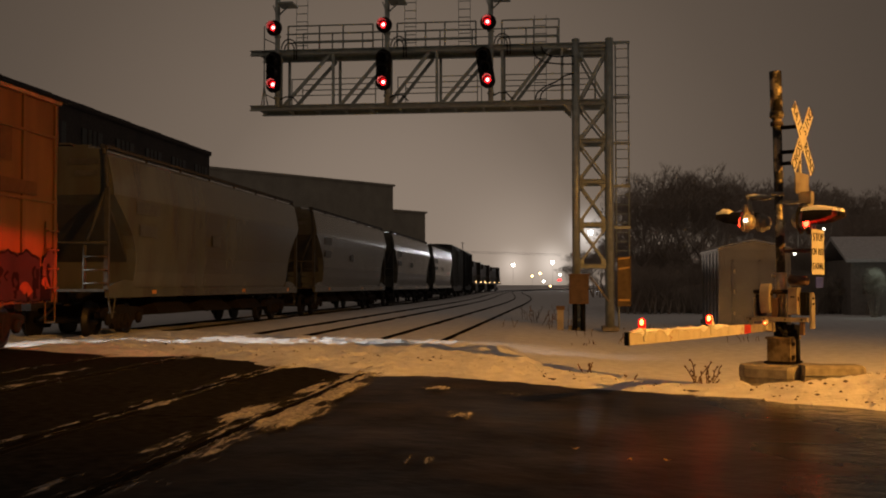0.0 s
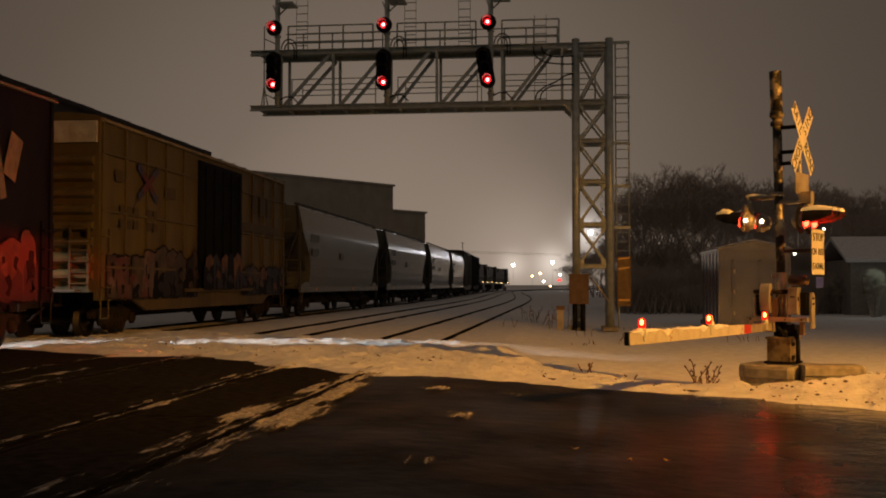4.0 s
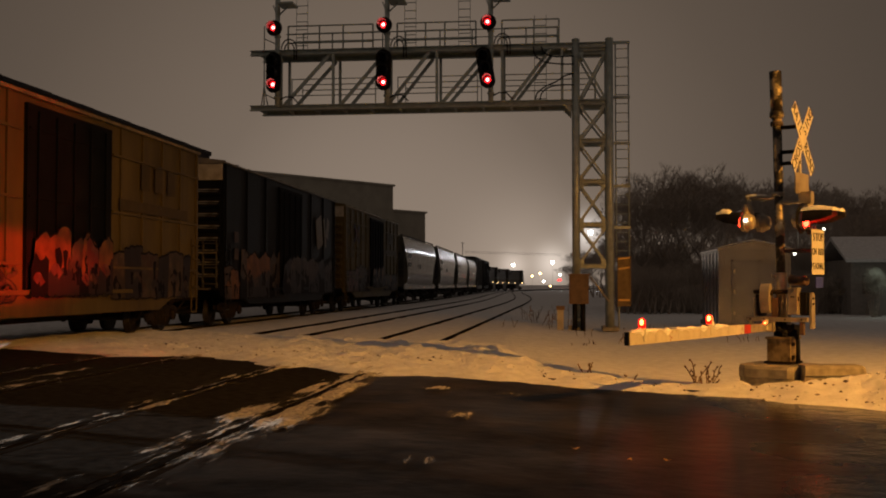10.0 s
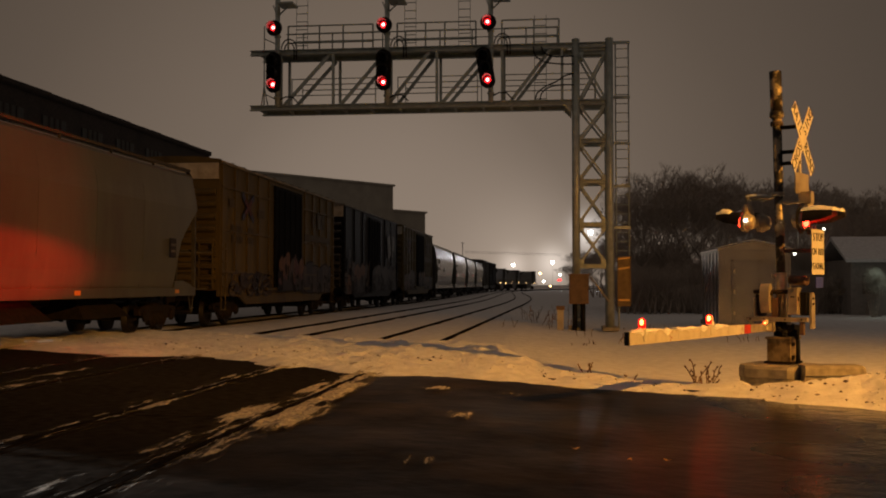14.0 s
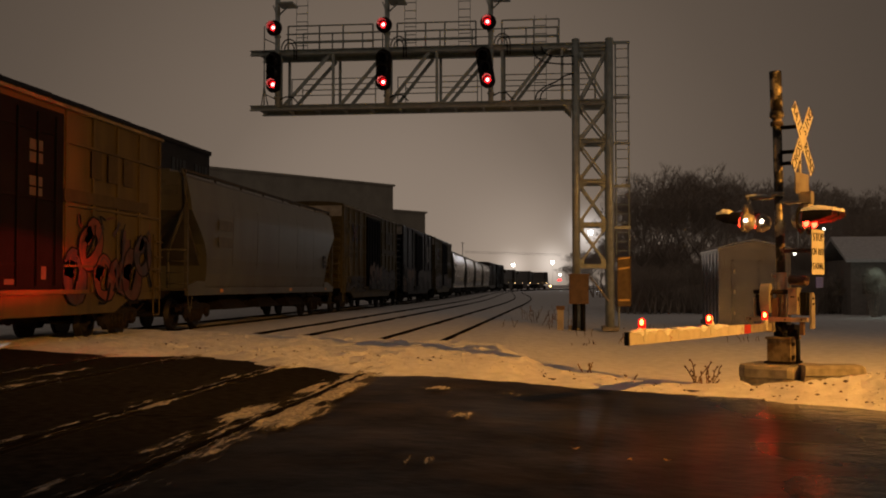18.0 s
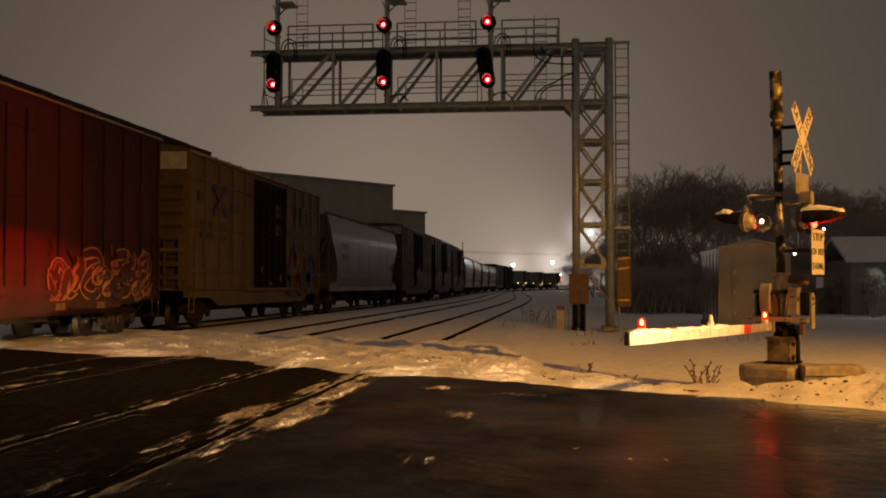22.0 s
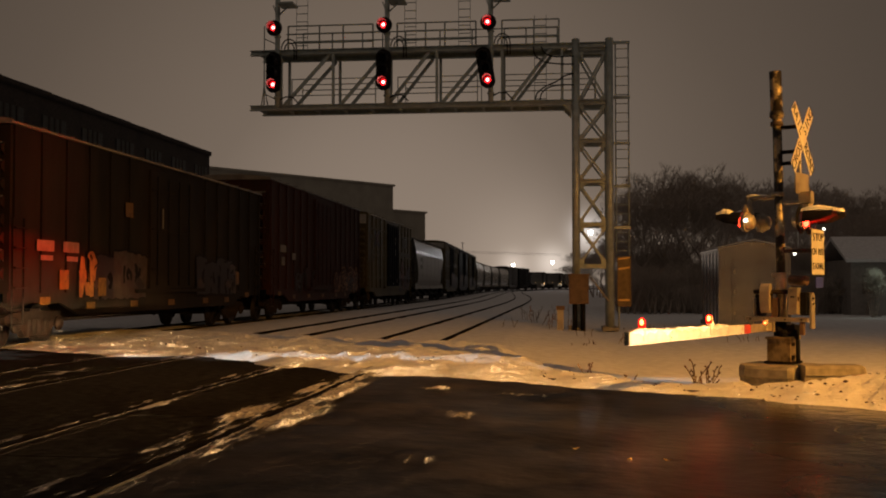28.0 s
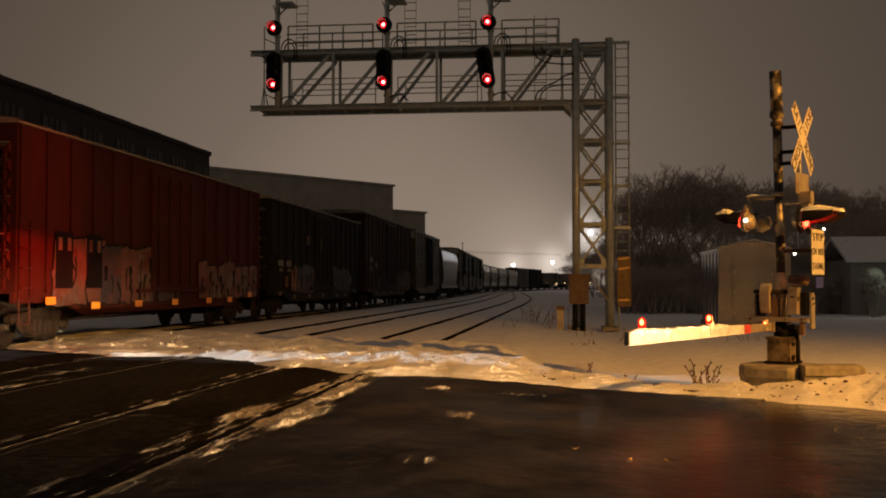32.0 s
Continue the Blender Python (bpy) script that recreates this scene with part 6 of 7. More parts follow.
part("arm_clevis", box(B(), (-0.10, -0.14, 0.66), (0.10, 0.2, 0.14)), "alu", gate)
for pts in (((0.24, -0.08, 0.15), (0.24, -0.09, 0.48), (0.2, -0.1, 0.62), (0.08, -0.1, 0.66)), ((-0.05, -0.12, 0.72), (0.02, -0.16, 0.6), (0.12, -0.14, 0.58), (0.2, -0.1, 0.7)), ((0.05, -0.1, 0.72), (0.1, -0.15, 0.56), (0.0, -0.12, 0.52))):
    bm = B()
    for a, b in zip(pts, pts[1:]):
        rod(bm, a, b, 0.032, 8)
    part("conduit", bm, "black", gate, "black flexible conduit")
part("gear_case", box(B(), (0.06, -0.02, 0.61), (0.30, 0.2, 0.16)), "black", gate)
AX = -0.1
arm = part("gate_arm", box(B(), (AX, -0.55, 0.66), (0.06, 0.9, 0.11)), "alu", gate, "lowered crossing arm with red and white bands")
ends = [-1.0, -1.22, -1.75, -2.0, -2.6, -3.2, -3.8, -4.42]
for i, (y0, y1) in enumerate(zip(ends, ends[1:])):
    part("arm_band", box(B(), (AX, (y0 + y1) / 2, 0.658), (0.055, y0 - y1 - 0.004, 0.118 + 0.004 * i)), "red_sheet" if i == 0 else "arm_white", arm)
for y0, y1, seed in ((-1.75, -2.35, 1), (-2.38, -3.3, 2), (-3.34, -4.38, 3)):
    rings = []
    n = int((y0 - y1) / 0.04)
    for i in range(n + 1):
        y = y0 + (y1 - y0) * i / n
        end = min(1, 6 * min(i, n - i) / n + 0.15)
        h = end * max(0.006, 0.022 + 0.045 * noise.noise(Vector((y * 3.2, seed, 0))) + 0.02 * noise.noise(Vector((y * 11, seed, 4))))
        sag = end * max(0.0, 0.02 + 0.07 * noise.noise(Vector((y * 5.0, seed, 9))))
        z = 0.722 + 0.012 * (-1.0 - y) / 3.4
        rings.append([(AX - 0.026, y, z - 0.003), (AX - 0.024, y, z + 0.7 * h), (AX, y, z + h), (AX + 0.026, y, z + 0.8 * h), (AX + 0.040, y, z - 0.2 * sag), (AX + 0.034, y, z - sag - 0.004), (AX + 0.0275, y, z - sag)])
    part("snow_cap", sweep(B(), rings), "clean_snow", arm, "ragged snow along the arm")
part("arm_tip", box(B(), (AX, -4.435, 0.66), (0.05, 0.03, 0.145)), "sign_black", arm)
for k, y, steady in ((0, -4.08, True), (1, -2.28, False), (0, -0.42, False)):
    bm = B()
    outer = [[bm.verts.new((AX + r * math.cos(6.2832 * i / 10), y + r * math.sin(6.2832 * i / 10), z)) for i in range(10)] for r, z in ((0.046, 0.62), (0.046, 0.765), (0.041, 0.765), (0.041, 0.62))]
    for r0, r1 in zip(outer, outer[1:]):
        for i in range(10):
            bm.faces.new((r0[i], r0[(i + 1) % 10], r1[(i + 1) % 10], r1[i]))
    part("lamp_socket", bm, "white", arm)
    bm = lathe(B(), (0, 0, 0), (0, 0, 1), ((0.0, 0.03), (0.01, 0.039), (0.085, 0.039), (0.11, 0.02)), 12)
    ob = part("arm_lamp", bm, "arm_red", gate, "small red lamp on the arm")
    part("lamp_glow", lathe(B(), (0.009, -0.026, 0), (0, 0, 1), ((0.03, 0.006), (0.04, 0.019), (0.075, 0.021), (0.09, 0.016), (0.098, 0.006)), 10), "arm_core", ob)
    ob.location = (AX, y, 0.765)
    if not steady:
        FLASH.append((ob, Vector((AX, y, 0.765)), Vector((0, 0, -0.115)), k))
part("snow_cap", lathe(B(), (AX, -2.225, 0.725), (0, 0, 1), ((0, 0.055), (0.03, 0.05), (0.07, 0.032), (0.12, 0.028), (0.145, 0.012)), 9), "clean_snow", arm, "lump of snow behind the lamp")
# concrete block foundation with a snow skirt
block = thing("concrete_block", "weathered concrete foundation block under the gate mast", "concrete block", at=(3.02, 15.4, -0.28), turn=FACE)
part("block", sweep(B(), [[(x, -0.52 + e, 0), (x, 0.5, 0), (x, 0.5, 0.42), (x, -0.50 + e, 0.42), (x, -0.53 + e, 0.38), (x, -0.53 + e, 0.27), (x, -0.49 + e, 0.24), (x, -0.49 + e, 0.18), (x, -0.55 + e, 0.14)] for x, e in ((-0.60, 0.28), (-0.54, 0.12), (-0.42, 0.02), (-0.2, 0.0), (0.18, 0.0), (0.24, 0.05))]), "concrete", block)
beam = thing("concrete_beam", "concrete beam lying in the snow beside the gate mast", "concrete beam", at=(3.62, 15.05, -0.12), turn=4)
part("beam", sweep(B(), [[(x, -0.2 + e, 0), (x, 0.2, 0), (x, 0.18, 0.29 - e), (x, -0.18 + e, 0.29 - e), (x, -0.21 + e, 0.25 - e), (x, -0.21 + e, 0.16), (x, -0.17 + e, 0.14)] for x, e in ((-0.5, 0.0), (-0.45, 0.0), (0.26, 0.0), (0.31, 0.04))]), "concrete", beam)

# ---- signal hut ----
hut = thing("signal_hut", "bare aluminium trackside equipment hut with gabled roof and door", "equipment hut", at=(6.2, 39.3, -0.2))
part("wall", box(B(), (0, 0, 1.3), (2.34, 4.6, 2.62)), "hut", hut)
part("roof", sweep(B(), [[(x * 1.22, y, 2.6) for x in (-1, 1)] + [(1.22, y, 2.66), (0, y, 2.92), (-1.22, y, 2.66)] for y in (-2.36, 2.4)]), "hut", hut)
part("roof_snow", sweep(B(), [[(1.2, y, 2.68), (0, y, 2.94), (-1.2, y, 2.68), (-1.2, y, 2.71), (0, y, 2.98), (1.2, y, 2.71)] for y in (-2.3, 2.38)]), "clean_snow", hut)
door = part("door", box(B(), (-0.27, -2.32, 1.18), (0.80, 0.05, 2.08)), "hut", hut, "flush metal door")
for s in (-0.44, 0.44):
    part("door_frame", box(B(), (-0.27 + s, -2.33, 1.2), (0.06, 0.06, 2.16)), "hut", door)
part("door_frame", box(B(), (-0.27, -2.33, 2.26), (0.94, 0.06, 0.06)), "hut", door)
part("handle", box(B(), (0.05, -2.37, 1.1), (0.05, 0.06, 0.18)), "truck_iron", door)
for z in (0.5, 1.2, 1.9):
    part("hinge", box(B(), (-0.66, -2.355, z), (0.05, 0.03, 0.12)), "alu", door)
part("vent", box(B(), (0.78, -2.315, 2.05), (0.4, 0.04, 0.3)), "hut", hut)
for s in (-1.15, 1.15):
    part("corner_trim", box(B(), (s, -2.31, 1.3), (0.06, 0.04, 2.6)), "hut", hut)
for k in range(5):
    part("panel_seam", box(B(), (-1.18, -1.8 + 0.9 * k, 1.3), (0.03, 0.05, 2.5)), "hut", hut)
part("base", box(B(), (0, 0, 0.06), (2.45, 4.7, 0.16)), "concrete", hut)
post = thing("trackside_post", "short stubby metal marker post in the snow", "post", at=(-0.25, 33.5, -0.25))
part("shaft", box(B(), (0, 0, 0.35), (0.2, 0.2, 0.8)), "alu", post)
part("cap", box(B(), (0, 0, 0.78), (0.26, 0.26, 0.12)), "rust_box", post)

# ---- buildings ----
mill = thing("brick_building", "long dark brick factory with dull windows behind the train", "factory building", at=(-24, 0, 0))
part("wall", box(B(), (-8, 51.8, 4.75), (16, 36, 10.4)), "brick_dark", mill)
part("roof", box(B(), (-8, 51.8, 10.02), (16.2, 36.1, 0.26)), "brick_dark", mill)
pane = to_mesh("window_pane", box(B(), (0, 0, 0), (0.08, 2.3, 1.5)), "dim_pane")
mullion = to_mesh("mullion", box(B(), (0, 0, 0), (0.05, 0.14, 1.5)), "brick_dark")
coping = to_mesh("coping_stone", box(B(), (0, 0, 0.08), (0.6, 1.44, 0.2)), "brick_dark")
for row, z in enumerate((8.3, 5.3, 2.4)):
    for k in range(9):
        w = part("window", pane, "", mill)
        w.location = (0.03, 35.6 + 4.05 * k, z)
        for dy in (-0.55, 0.0, 0.55):
            part("mullion", mullion, "", w).location = (0.045, dy, 0)
for k in range(24):
    part("coping_stone", coping, "", mill).location = (-0.16, 34.6 + 1.5 * k, 9.97 + 0.012 * ((k * 7) % 3))

shed = thing("metal_shed", "tall grey metal-clad warehouse with a stepped roofline", "warehouse", at=(-18.4, 140, 0), turn=-35)
part("wall", box(B(), (-14, -21.5, 6.6), (28, 30, 14.4)), "shed", shed)
part("roof", box(B(), (-14, -21.5, 13.85), (28.4, 30.4, 0.25)), "shed", shed)
part("annex_wall", box(B(), (-14, -3.2, 5.2), (27, 6.6, 11.0)), "shed", shed)
part("annex_roof", box(B(), (-14, -3.2, 10.75), (27.4, 7, 0.25)), "shed", shed)
# ---- bare trees ----
def tree_meshes(seed, height):
    rnd = random.Random(seed)
    trunk = B()
    pts, faces = [], []

    def twig(p, q, r):
        d = (q - p).normalized()
        side = d.cross(Vector((0.3, 0.2, 1))).normalized() * r
        up = d.cross(side)
        k = len(pts)
        pts.extend((p + side, p - side * 0.5 + up * 0.8, p - side * 0.5 - up * 0.8, q))
        faces.extend(((k, k + 1, k + 3), (k + 1, k + 2, k + 3), (k + 2, k, k + 3)))

    def grow(p, d, length, r, depth):
        k = 3 if depth < 2 else 2
        for _ in range(k):
            d = (d + Vector((rnd.uniform(-1, 1), rnd.uniform(-1, 1), rnd.uniform(-0.3, 0.6))) * 0.2).normalized()
            q = p + d * (length / k)
            r2 = r * 0.84
            if depth < 3:
                rod(trunk, p, q, r, 5, r2)
            else:
                twig(p, p + (q - p) * 1.25, r)
            p, r = q, r2
        if depth >= 6:
            return
        for _ in range(3 if depth < 5 else 4):
            side = Vector((rnd.uniform(-1, 1), rnd.uniform(-1, 1), rnd.uniform(-0.15, 0.8))).normalized()
            grow(p, (d * 0.75 + side * 0.85).normalized(), length * rnd.uniform(0.6, 0.8), max(r * 0.62, 0.011), depth + 1)
    for s in range(2):
        grow(Vector((0.4 * rnd.uniform(-1, 1), 0.4 * rnd.uniform(-1, 1), -0.2)), Vector((rnd.uniform(-0.3, 0.3), rnd.uniform(-0.3, 0.3), 1)).normalized(), height * 0.24, height * 0.015, 0)
    crown = bpy.data.meshes.new("crown")
    crown.from_pydata(pts, [], faces)
    crown.materials.append(M["hazy_bark"])
    return to_mesh("trunk", trunk, "hazy_bark", False), crown


KINDS = [tree_meshes(70 + k, 9.0) for k in range(4)]


def tree(x, y, scale, k, turn, label="bare leafless winter tree with dense fine branches"):
    t = thing("tree", label, "tree", "trees beside the tracks", at=(x, y, -0.25))
    t.matrix_world = pose(x, y, -0.25, 0, 0, turn) @ Matrix.Scale(scale, 4)
    part("trunk", KINDS[k][0], "", t)
    part("crown", KINDS[k][1], "", t)


rnd = random.Random(5)
TOPS = ((1110, 385), (1135, 352), (1180, 310), (1240, 284), (1282, 308), (1305, 352), (1330, 330), (1365, 300), (1430, 312), (1475, 322), (1510, 350), (1568, 368), (1640, 350))
for k in range(40):
    at = 1100 + 520 * (k + rnd.random()) / 40
    y = 62 + rnd.uniform(0, 34)
    if at < 1130:
        y += 14
    angle = math.atan((at - 784) / 1900) - radians(6.66)
    crest = float(np.interp(at, [p[0] for p in TOPS], [p[1] for p in TOPS]))
    tall = (504 - crest) / 1900 * y + 1.5
    tree(y * math.tan(angle), y, tall / 6.6 * rnd.uniform(0.84, 1.08), k % 4, rnd.uniform(0, 360))
for k in range(44):
    at = 1105 + 460 * (k + rnd.random()) / 44
    y = 58 + rnd.uniform(0, 16)
    angle = math.atan((at - 784) / 1900) - radians(6.66)
    tree(y * math.tan(angle), y, rnd.uniform(0.35, 0.62), k % 4, rnd.uniform(0, 360), "low bare shrub with tangled branches")

for k in range(12):
    at = 1004 + 110 * (k + rnd.random()) / 12
    y = rnd.uniform(125, 165)
    angle = math.atan((at - 784) / 1900) - radians(6.66)
    crest = float(np.interp(at, [1000, 1010, 1050, 1110], [470, 445, 425, 400]))
    tree(y * math.tan(angle), y, ((504 - crest) / 1900 * y + 1.5) / 6.6 * rnd.uniform(0.7, 1.0), k % 4, rnd.uniform(0, 360))

for k in range(60):
    at = 1100 + 480 * (k + rnd.random()) / 60
    y = rnd.uniform(55, 63)
    angle = math.atan((at - 784) / 1900) - radians(6.66)
    tree(y * math.tan(angle), y, rnd.uniform(0.22, 0.4), k % 4, rnd.uniform(0, 360), "low bare shrub with tangled branches")

# tangled undergrowth along the edge of the wood
pts, faces = [], []
for k in range(15000):
    y = rnd.uniform(57.0, 66.0)
    x = y * math.tan(math.atan((rnd.uniform(1092, 1600) - 784) / 1900) - radians(6.66))
    tall = rnd.uniform(0.5, 2.2) * (1.1 + 0.5 * noise.noise(Vector((x / 3.0, y / 3.0, 2.0))))
    a, b = rnd.uniform(-0.5, 0.5) * tall, rnd.uniform(-0.5, 0.5) * tall
    r = rnd.uniform(0.010, 0.022)
    z = -0.3 + rnd.uniform(0, 0.5) * tall
    n = len(pts)
    pts += [(x - r, y, z), (x + r, y, z), (x, y + r, z), (x + a, y + b, z + tall * 0.8)]
    faces += [(n, n + 1, n + 3), (n + 1, n + 2, n + 3), (n + 2, n, n + 3)]
brush = bpy.data.meshes.new("undergrowth")
brush.from_pydata(pts, [], faces)
brush.materials.append(M["hazy_bark"])
tagged(new("undergrowth", brush), "tangled bare undergrowth along the edge of the wood", "undergrowth", kind="stuff")

for k in range(46):
    at = 1112 + 470 * (k + rnd.random()) / 46
    y = rnd.uniform(98, 118)
    angle = math.atan((at - 784) / 1900) - radians(6.66)
    tree(y * math.tan(angle), y, rnd.uniform(0.5, 0.95), k % 4, rnd.uniform(0, 360), "bare tree in a dense dark thicket")

# ---- far lights of the town ----
for x, y, z, r, kind in ((-20.4, 400, 8.4, 0.6, "white_lens"), (-5.8, 400, 9.2, 0.7, "white_lens"), (4.9, 240, 12.6, 0.6, "white_lens"), (-14.0, 420, 4.6, 0.4, "amber_lens"), (-9.5, 420, 2.4, 0.45, "white_lens"), (-11.0, 420, 5.5, 0.5, "amber_lens"), (-3.9, 420, 3.0, 0.4, "red_lens"), (-3.0, 420, 3.0, 0.4, "red_lens"), (-3.25, 420, 5.0, 0.4, "white_lens"), (-7.0, 420, 0.7, 0.35, "amber_lens"), (13.2, 64, 5.3, 0.09, "white_lens"), (13.4, 66, 3.3, 0.1, "white_lens"), (15.6, 68, 4.9, 0.07, "white_lens")):
    post = thing("street_lamp", "distant street lamp glowing in the haze", "street lamp", "distant lamps", at=(x, y, -0.3))
    # white poles: the haze that would pale them is put into their colour
    part("pole", rod(B(), (0, 0, 0), (0, 0, z), 0.04, 6), "white", post)
    part("lantern", lathe(B(), (0, 0, z), (0, 0, 1), ((0, r * 0.4), (r * 0.3, r * 0.8), (r * 0.8, r), (r * 1.3, r * 0.85), (r * 1.6, r * 0.4)), 12), kind, post)


# ---- house behind the trees ----
house = thing("low_house", "low pale building with a snowy sloping roof before the trees", "house", at=(13.6, 55, -0.25))
part("wall", box(B(), (4.6, 3.0, 1.3), (8.6, 5.6, 2.9)), "house", house)
part("roof", sweep(B(), [[(x, -0.15, 2.75), (x, 3.0, 4.0), (x, 6.2, 2.75), (x, 6.2, 2.6), (x, 3.0, 3.82), (x, -0.15, 2.6)] for x in (0.0, 9.2)]), "tarp", house)
part("garage_door", box(B(), (3.4, 0.17, 1.1), (2.4, 0.06, 2.0)), "tarp", house)
part("window", box(B(), (1.3, 0.17, 1.5), (0.9, 0.06, 0.9)), "dim_pane", house)
fence = thing("board_fence", "weathered grey board fence beside the low building", "fence", at=(13.2, 52.5, -0.25))
board = to_mesh("board", box(B(), (0, 0, 0.75), (0.19, 0.025, 1.5)), "house")
for k in range(22):
    b = part("board", board, "", fence)
    b.location = (1.3 + 0.215 * k, 0.01 * (k % 2), 0.03 * ((k * 5) % 3))
for z in (0.4, 1.2):
    part("fence_rail", box(B(), (3.6, 0.05, z), (4.8, 0.05, 0.09)), "house", fence)
bush = thing("lit_shrub", "bare shrub lit by a lamp beside the house", "shrub", at=(13.95, 51.4, -0.25))
rnd = random.Random(77)
pts, faces = [], []
for k in range(1600):
    d = Vector((rnd.gauss(0, 1), rnd.gauss(0, 1), rnd.gauss(0, 1))).normalized()
    a = Vector((0, 0, 1.55)) + Vector((d.x * 0.62, d.y * 0.5, d.z * 0.75)) * rnd.uniform(0.2, 0.85)
    b = a + (d + Vector((rnd.uniform(-1, 1), rnd.uniform(-1, 1), rnd.uniform(-0.4, 1)))).normalized() * rnd.uniform(0.12, 0.3)
    r = rnd.uniform(0.008, 0.014)
    n = len(pts)
    pts += [a + Vector((r, 0, 0)), a - Vector((r, 0, 0)), a + Vector((0, r, r)), b]
    faces += [(n, n + 1, n + 3), (n + 1, n + 2, n + 3), (n + 2, n, n + 3)]
crown = bpy.data.meshes.new("crown")
crown.from_pydata(pts, [], faces)
part("crown", crown, "", bush).data.materials.append(M["hazy_bark"])
for k in range(5):
    part("stem", rod(B(), (0.05 * (k - 2), 0, 0), (0.22 * (k - 2), 0.1 * (k % 3 - 1), 1.5), 0.03, 5, 0.012), "hazy_bark", bush)
lamp("garden_light", "POINT", (14.25, 50.5, 2.0), 14, (0.75, 1.0, 0.85), size=0.1)

# ---- unseen street lamp, added with a flat housing that keeps light off the bridge ----
street = thing("street_lamp", "tall unseen street lamp beside the road, its flat housing added to cut light off the bridge", "street lamp", at=(13.2, 6.5, 0))
part("housing", lathe(B(), (0, 0, 8.72), (0, 0, -1), ((0, 0.06), (0.03, 0.40), (0.13, 0.58), (0.27, 0.60), (0.275, 0.58), (0.14, 0.56), (0.05, 0.38), (0.02, 0.06)), 28), "alu", street)
part("arm", rod(B(), (0.5, -0.1, 8.7), (2.4, -0.6, 8.4), 0.05, 8), "alu", street)
part("pole", rod(B(), (2.4, -0.6, -0.2), (2.4, -0.6, 8.45), 0.11, 12, 0.08), "alu", street)

# ---- weeds in the snow ----
def weed(x, y, tall, n, seed, wide=0.25, r=0.009):
    rnd = random.Random(seed)
    w = thing("dry_weed", "dry brown weed stalks standing in the snow", "weed", "weeds in the snow", at=(x, y, ground_height(x, y) - 0.03))
    for _ in range(n):
        p, d = Vector((rnd.uniform(-wide, wide) * 0.5, rnd.uniform(-wide, wide) * 0.5, 0)), Vector((rnd.uniform(-0.4, 0.4), rnd.uniform(-0.4, 0.4), 1)).normalized()
        line = [p]
        for _ in range(4):
            p = p + d * tall * rnd.uniform(0.17, 0.28)
            line.append(p)
            d = (d + Vector((rnd.uniform(-0.45, 0.45), rnd.uniform(-0.45, 0.45), 0.1))).normalized()
        s = part("stalk", sweep(B(), [[q + Vector((r, 0, 0)), q + Vector((0, r, 0)), q - Vector((r, 0, 0)), q - Vector((0, r, 0))] for q in line]), "weed", w)
        for q in line[2:]:
            t = q + (d + Vector((rnd.uniform(-1, 1), rnd.uniform(-1, 1), 0.2))).normalized() * tall * 0.13
            part("seed_head", rod(B(), q, t, r * 0.7, 4, r * 1.8), "weed", s)


weed(1.80, 15.9, 0.46, 3, 1, 0.08, 0.009)
weed(2.02, 16.1, 0.36, 4, 2, 0.10, 0.008)
weed(1.95, 15.7, 0.16, 5, 5, 0.3, 0.009)
weed(0.3, 17.3, 0.22, 4, 3)
weed(0.9, 16.2, 0.14, 3, 4)
for k in range(9):
    weed(-1.7 + 1.6 * ((k * 0.37) % 1), 33 + 9 * ((k * 0.61) % 1), 0.3 + 0.45 * ((k * 0.23) % 1), 3, 10 + k, 0.9, 0.007)

for k in range(14):
    weed(0.4 + 4.8 * ((k * 0.618) % 1), 26 + 12 * ((k * 0.414) % 1), 0.10 + 0.22 * ((k * 0.29) % 1), 3, 40 + k, 0.7, 0.006)

# ---- far pole line ----
pole = thing("utility_pole", "thin distant utility pole with a crossarm", "utility pole", at=(-29.5, 300, -0.3))
part("pole", rod(B(), (0, 0, 0), (0, 0, 13.5), 0.09, 6), "black", pole)
part("crossarm", box(B(), (0, 0, 13.2), (1.0, 0.12, 0.14)), "black", pole)
wire = thing("overhead_wire", "faint overhead wires far along the tracks", "wire", at=(0, 0, 0))
for z in (10.6, 10.2):
    part("strand", rod(B(), (-29, 300, z), (-2, 310, z - 0.6), 0.03, 4), "black", wire)

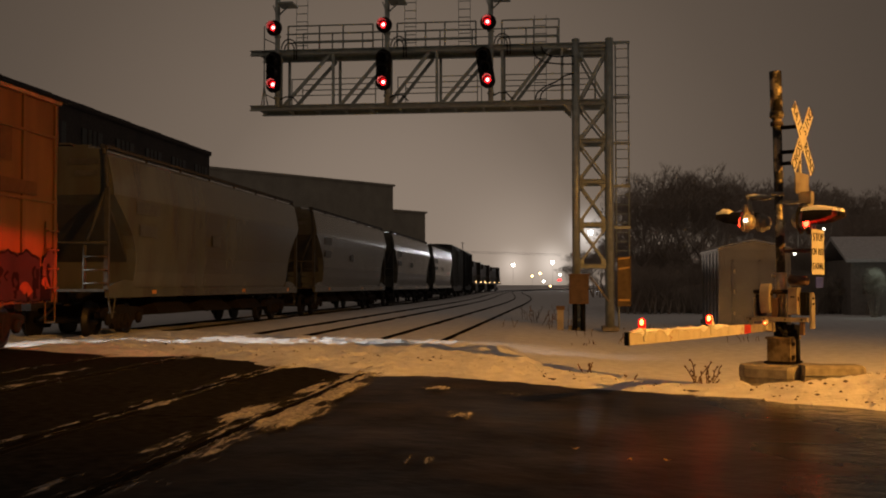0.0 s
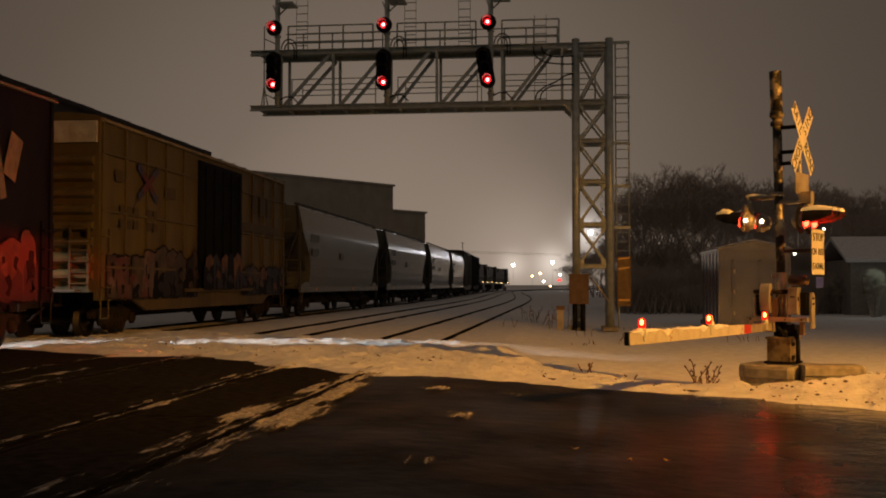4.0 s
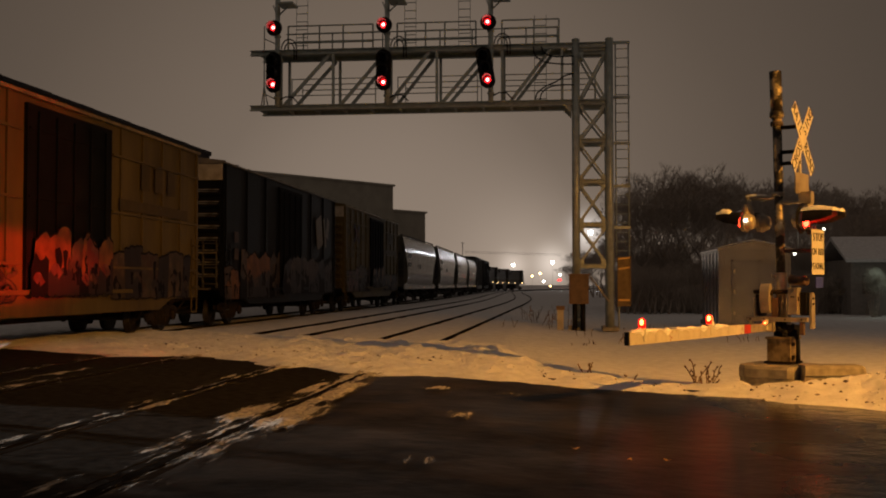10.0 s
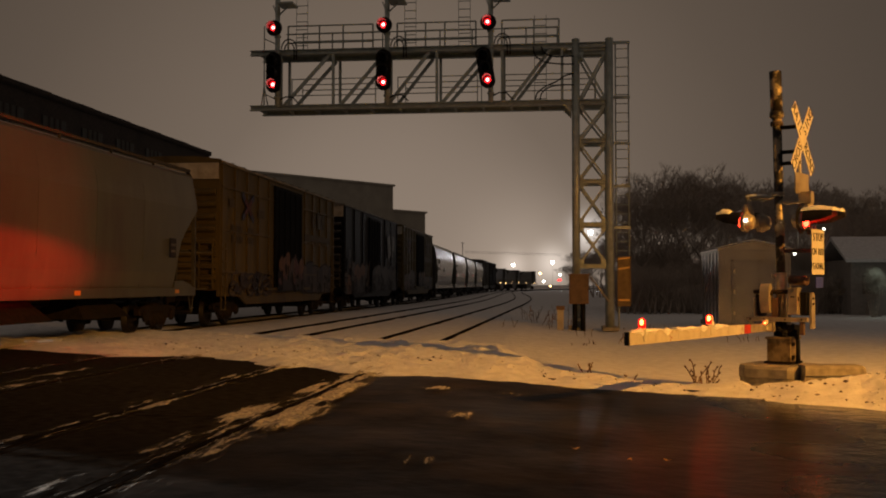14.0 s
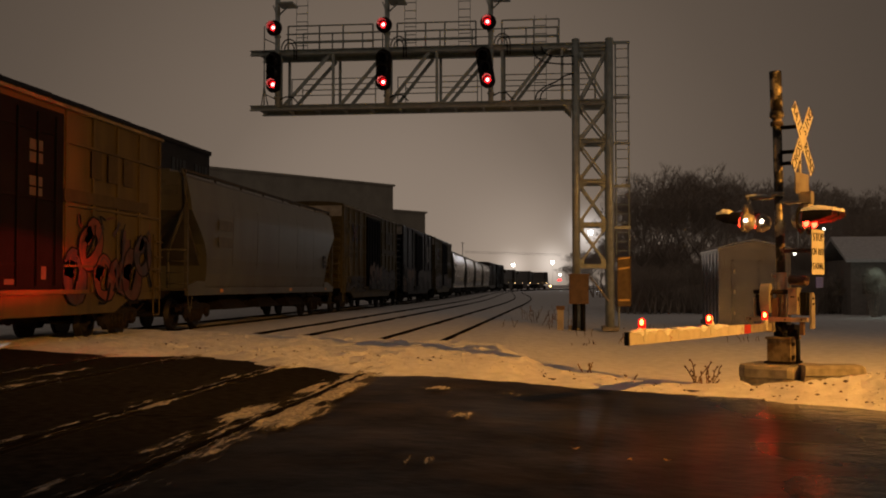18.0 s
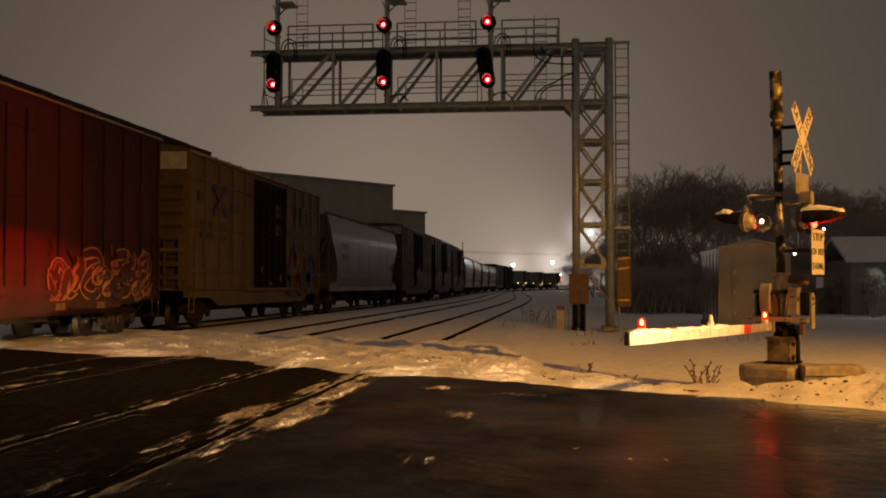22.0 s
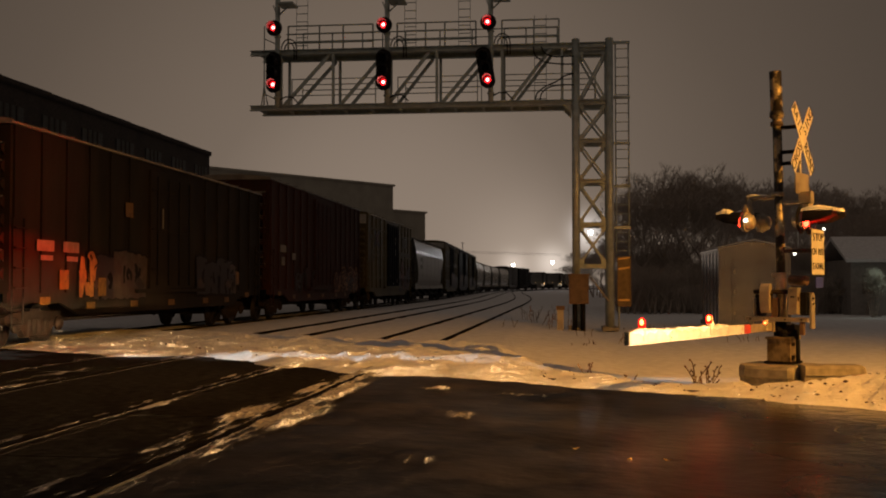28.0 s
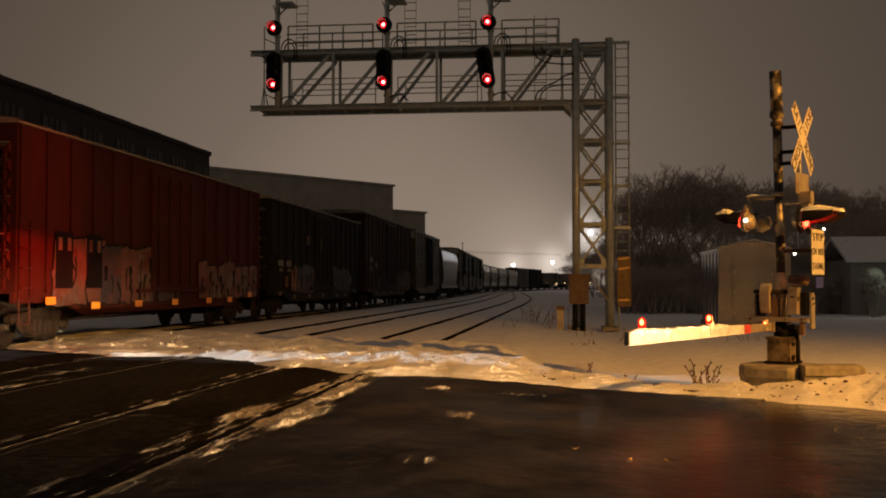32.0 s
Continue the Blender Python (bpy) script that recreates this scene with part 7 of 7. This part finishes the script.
# ---- car that draws up to the gate from outside the view ----
waiting = thing("car", "dark pickup drawing up at the lowered gate, headlights on", "car")
body = part("body", sweep(B(), [[(s * (0.86 if z > 1.3 else 0.95), y, z) for y, z in ((-2.4, 0.42), (2.2, 0.42), (2.22, 0.8), (2.16, 1.06), (1.0, 1.18), (0.4, 1.78), (-0.9, 1.82), (-1.1, 1.2), (-2.45, 1.18))] for s in (-1, 1)]), "dark_car", waiting)
for s in (-1, 1):
    for y in (-1.35, 1.4):
        part("wheel", lathe(B(), (s * 0.72, y, 0.32), (s, 0, 0), ((0, 0.32), (0.18, 0.32), (0.19, 0.2)), 16), "rubber", waiting)
    part("headlight", lathe(B(), (s * 0.65, 2.232, 0.93), (0, 1, 0), ((0, 0.012), (0.001, 0.012)), 14), "beam", waiting, "bright white headlight")
    # long blades added out of view to trim the headlight beam
    shield = part("headlight_shield", box(B(), (s * 0.65, 2.52, 0.9445), (0.3, 0.66, 0.02)), "beam_shield", waiting, "dark baffle added to trim the headlight beam")
    for e in (-1, 1):
        part("shield_side", box(B(), (s * 0.65 + e * (0.05 if e > 0 else 0.032), 2.335 if e > 0 else 2.44, 0.85), (0.01, 0.21 if e > 0 else 0.42, 0.22)), "beam_shield", shield)
    part("tail_light", box(B(), (s * 0.8, -2.46, 0.95), (0.16, 0.04, 0.34)), "red_dark", waiting)

# ---- what moves ----
def path_pose(c, length):
    a, b = c + 0.36 * length, c - 0.36 * length
    pa, pb = Vector((TRAIN_X + bend(a), a, 0)), Vector((TRAIN_X + bend(b), b, 0))
    d = pa - pb
    m = (pa + pb) / 2
    return pose(m.x, m.y, 0, 0, 0, math.degrees(math.atan2(-d.x, d.y)))


FLASH_PERIOD, FLASH_START = 1.278, 0.13


def motions():
    for car, c0, length in CONSIST:
        walk(car, [(float(t), path_pose(c0 + SPEED * t, length)) for t in range(33)])
    spin = math.degrees(SPEED / 0.415)
    near = {car_a, car_b, car_c, car_d, car_e, car_f, car_g, car_h}
    for w, car, y in WHEELSETS:
        if car in near:
            walk(w, [(0.14 * k, pose(0, y, 0.42, -spin * 0.14 * k)) for k in range(229)])
    turn = math.degrees(math.atan2(0.857, 0.515))
    rows = []
    # approach made up: faces away to hold its beams off, turns in, stops
    for t, far, side, swing in ((0, 34, 95, 88), (10, 34, 62, 88), (17, 34, 31, 88), (19, 34, 12, 86), (20.1, 33.5, 5, 68), (20.9, 31.5, 1.6, 34), (21.6, 29, 0.3, 6), (22.6, 26, 0, 1), (24, 23.5, 0, 1), (25.5, 22.2, 0, 1), (27, 22, 0, 1), (32, 22, 0, 1)):
        p = Vector((7.9, 1.9, -0.16)) + ROAD * far + ACROSS * side
        rows.append((t, pose(p.x, p.y, -0.16, 0, 0, turn + swing)))
    walk(waiting, rows)
    for ob, place, back, phase in FLASH:
        rows = []
        k = -2
        while True:
            t = FLASH_START + k * FLASH_PERIOD / 2
            k += 1
            on = (k - 1) % 2 == phase
            # the lamps fade into one another
            ease = -0.05 if on else 0.12
            a, b = t + ease, t + FLASH_PERIOD / 2 - ease
            p = place if on else place + back
            for tt in (a, b):
                if 0 < tt < 32:
                    rows.append((tt, Matrix.Translation(p)))
            if b > 32:
                break
        first, last = rows[0][1], rows[-1][1]
        walk(ob, [(0.0, first)] + rows + [(32.0, last)])


motions()
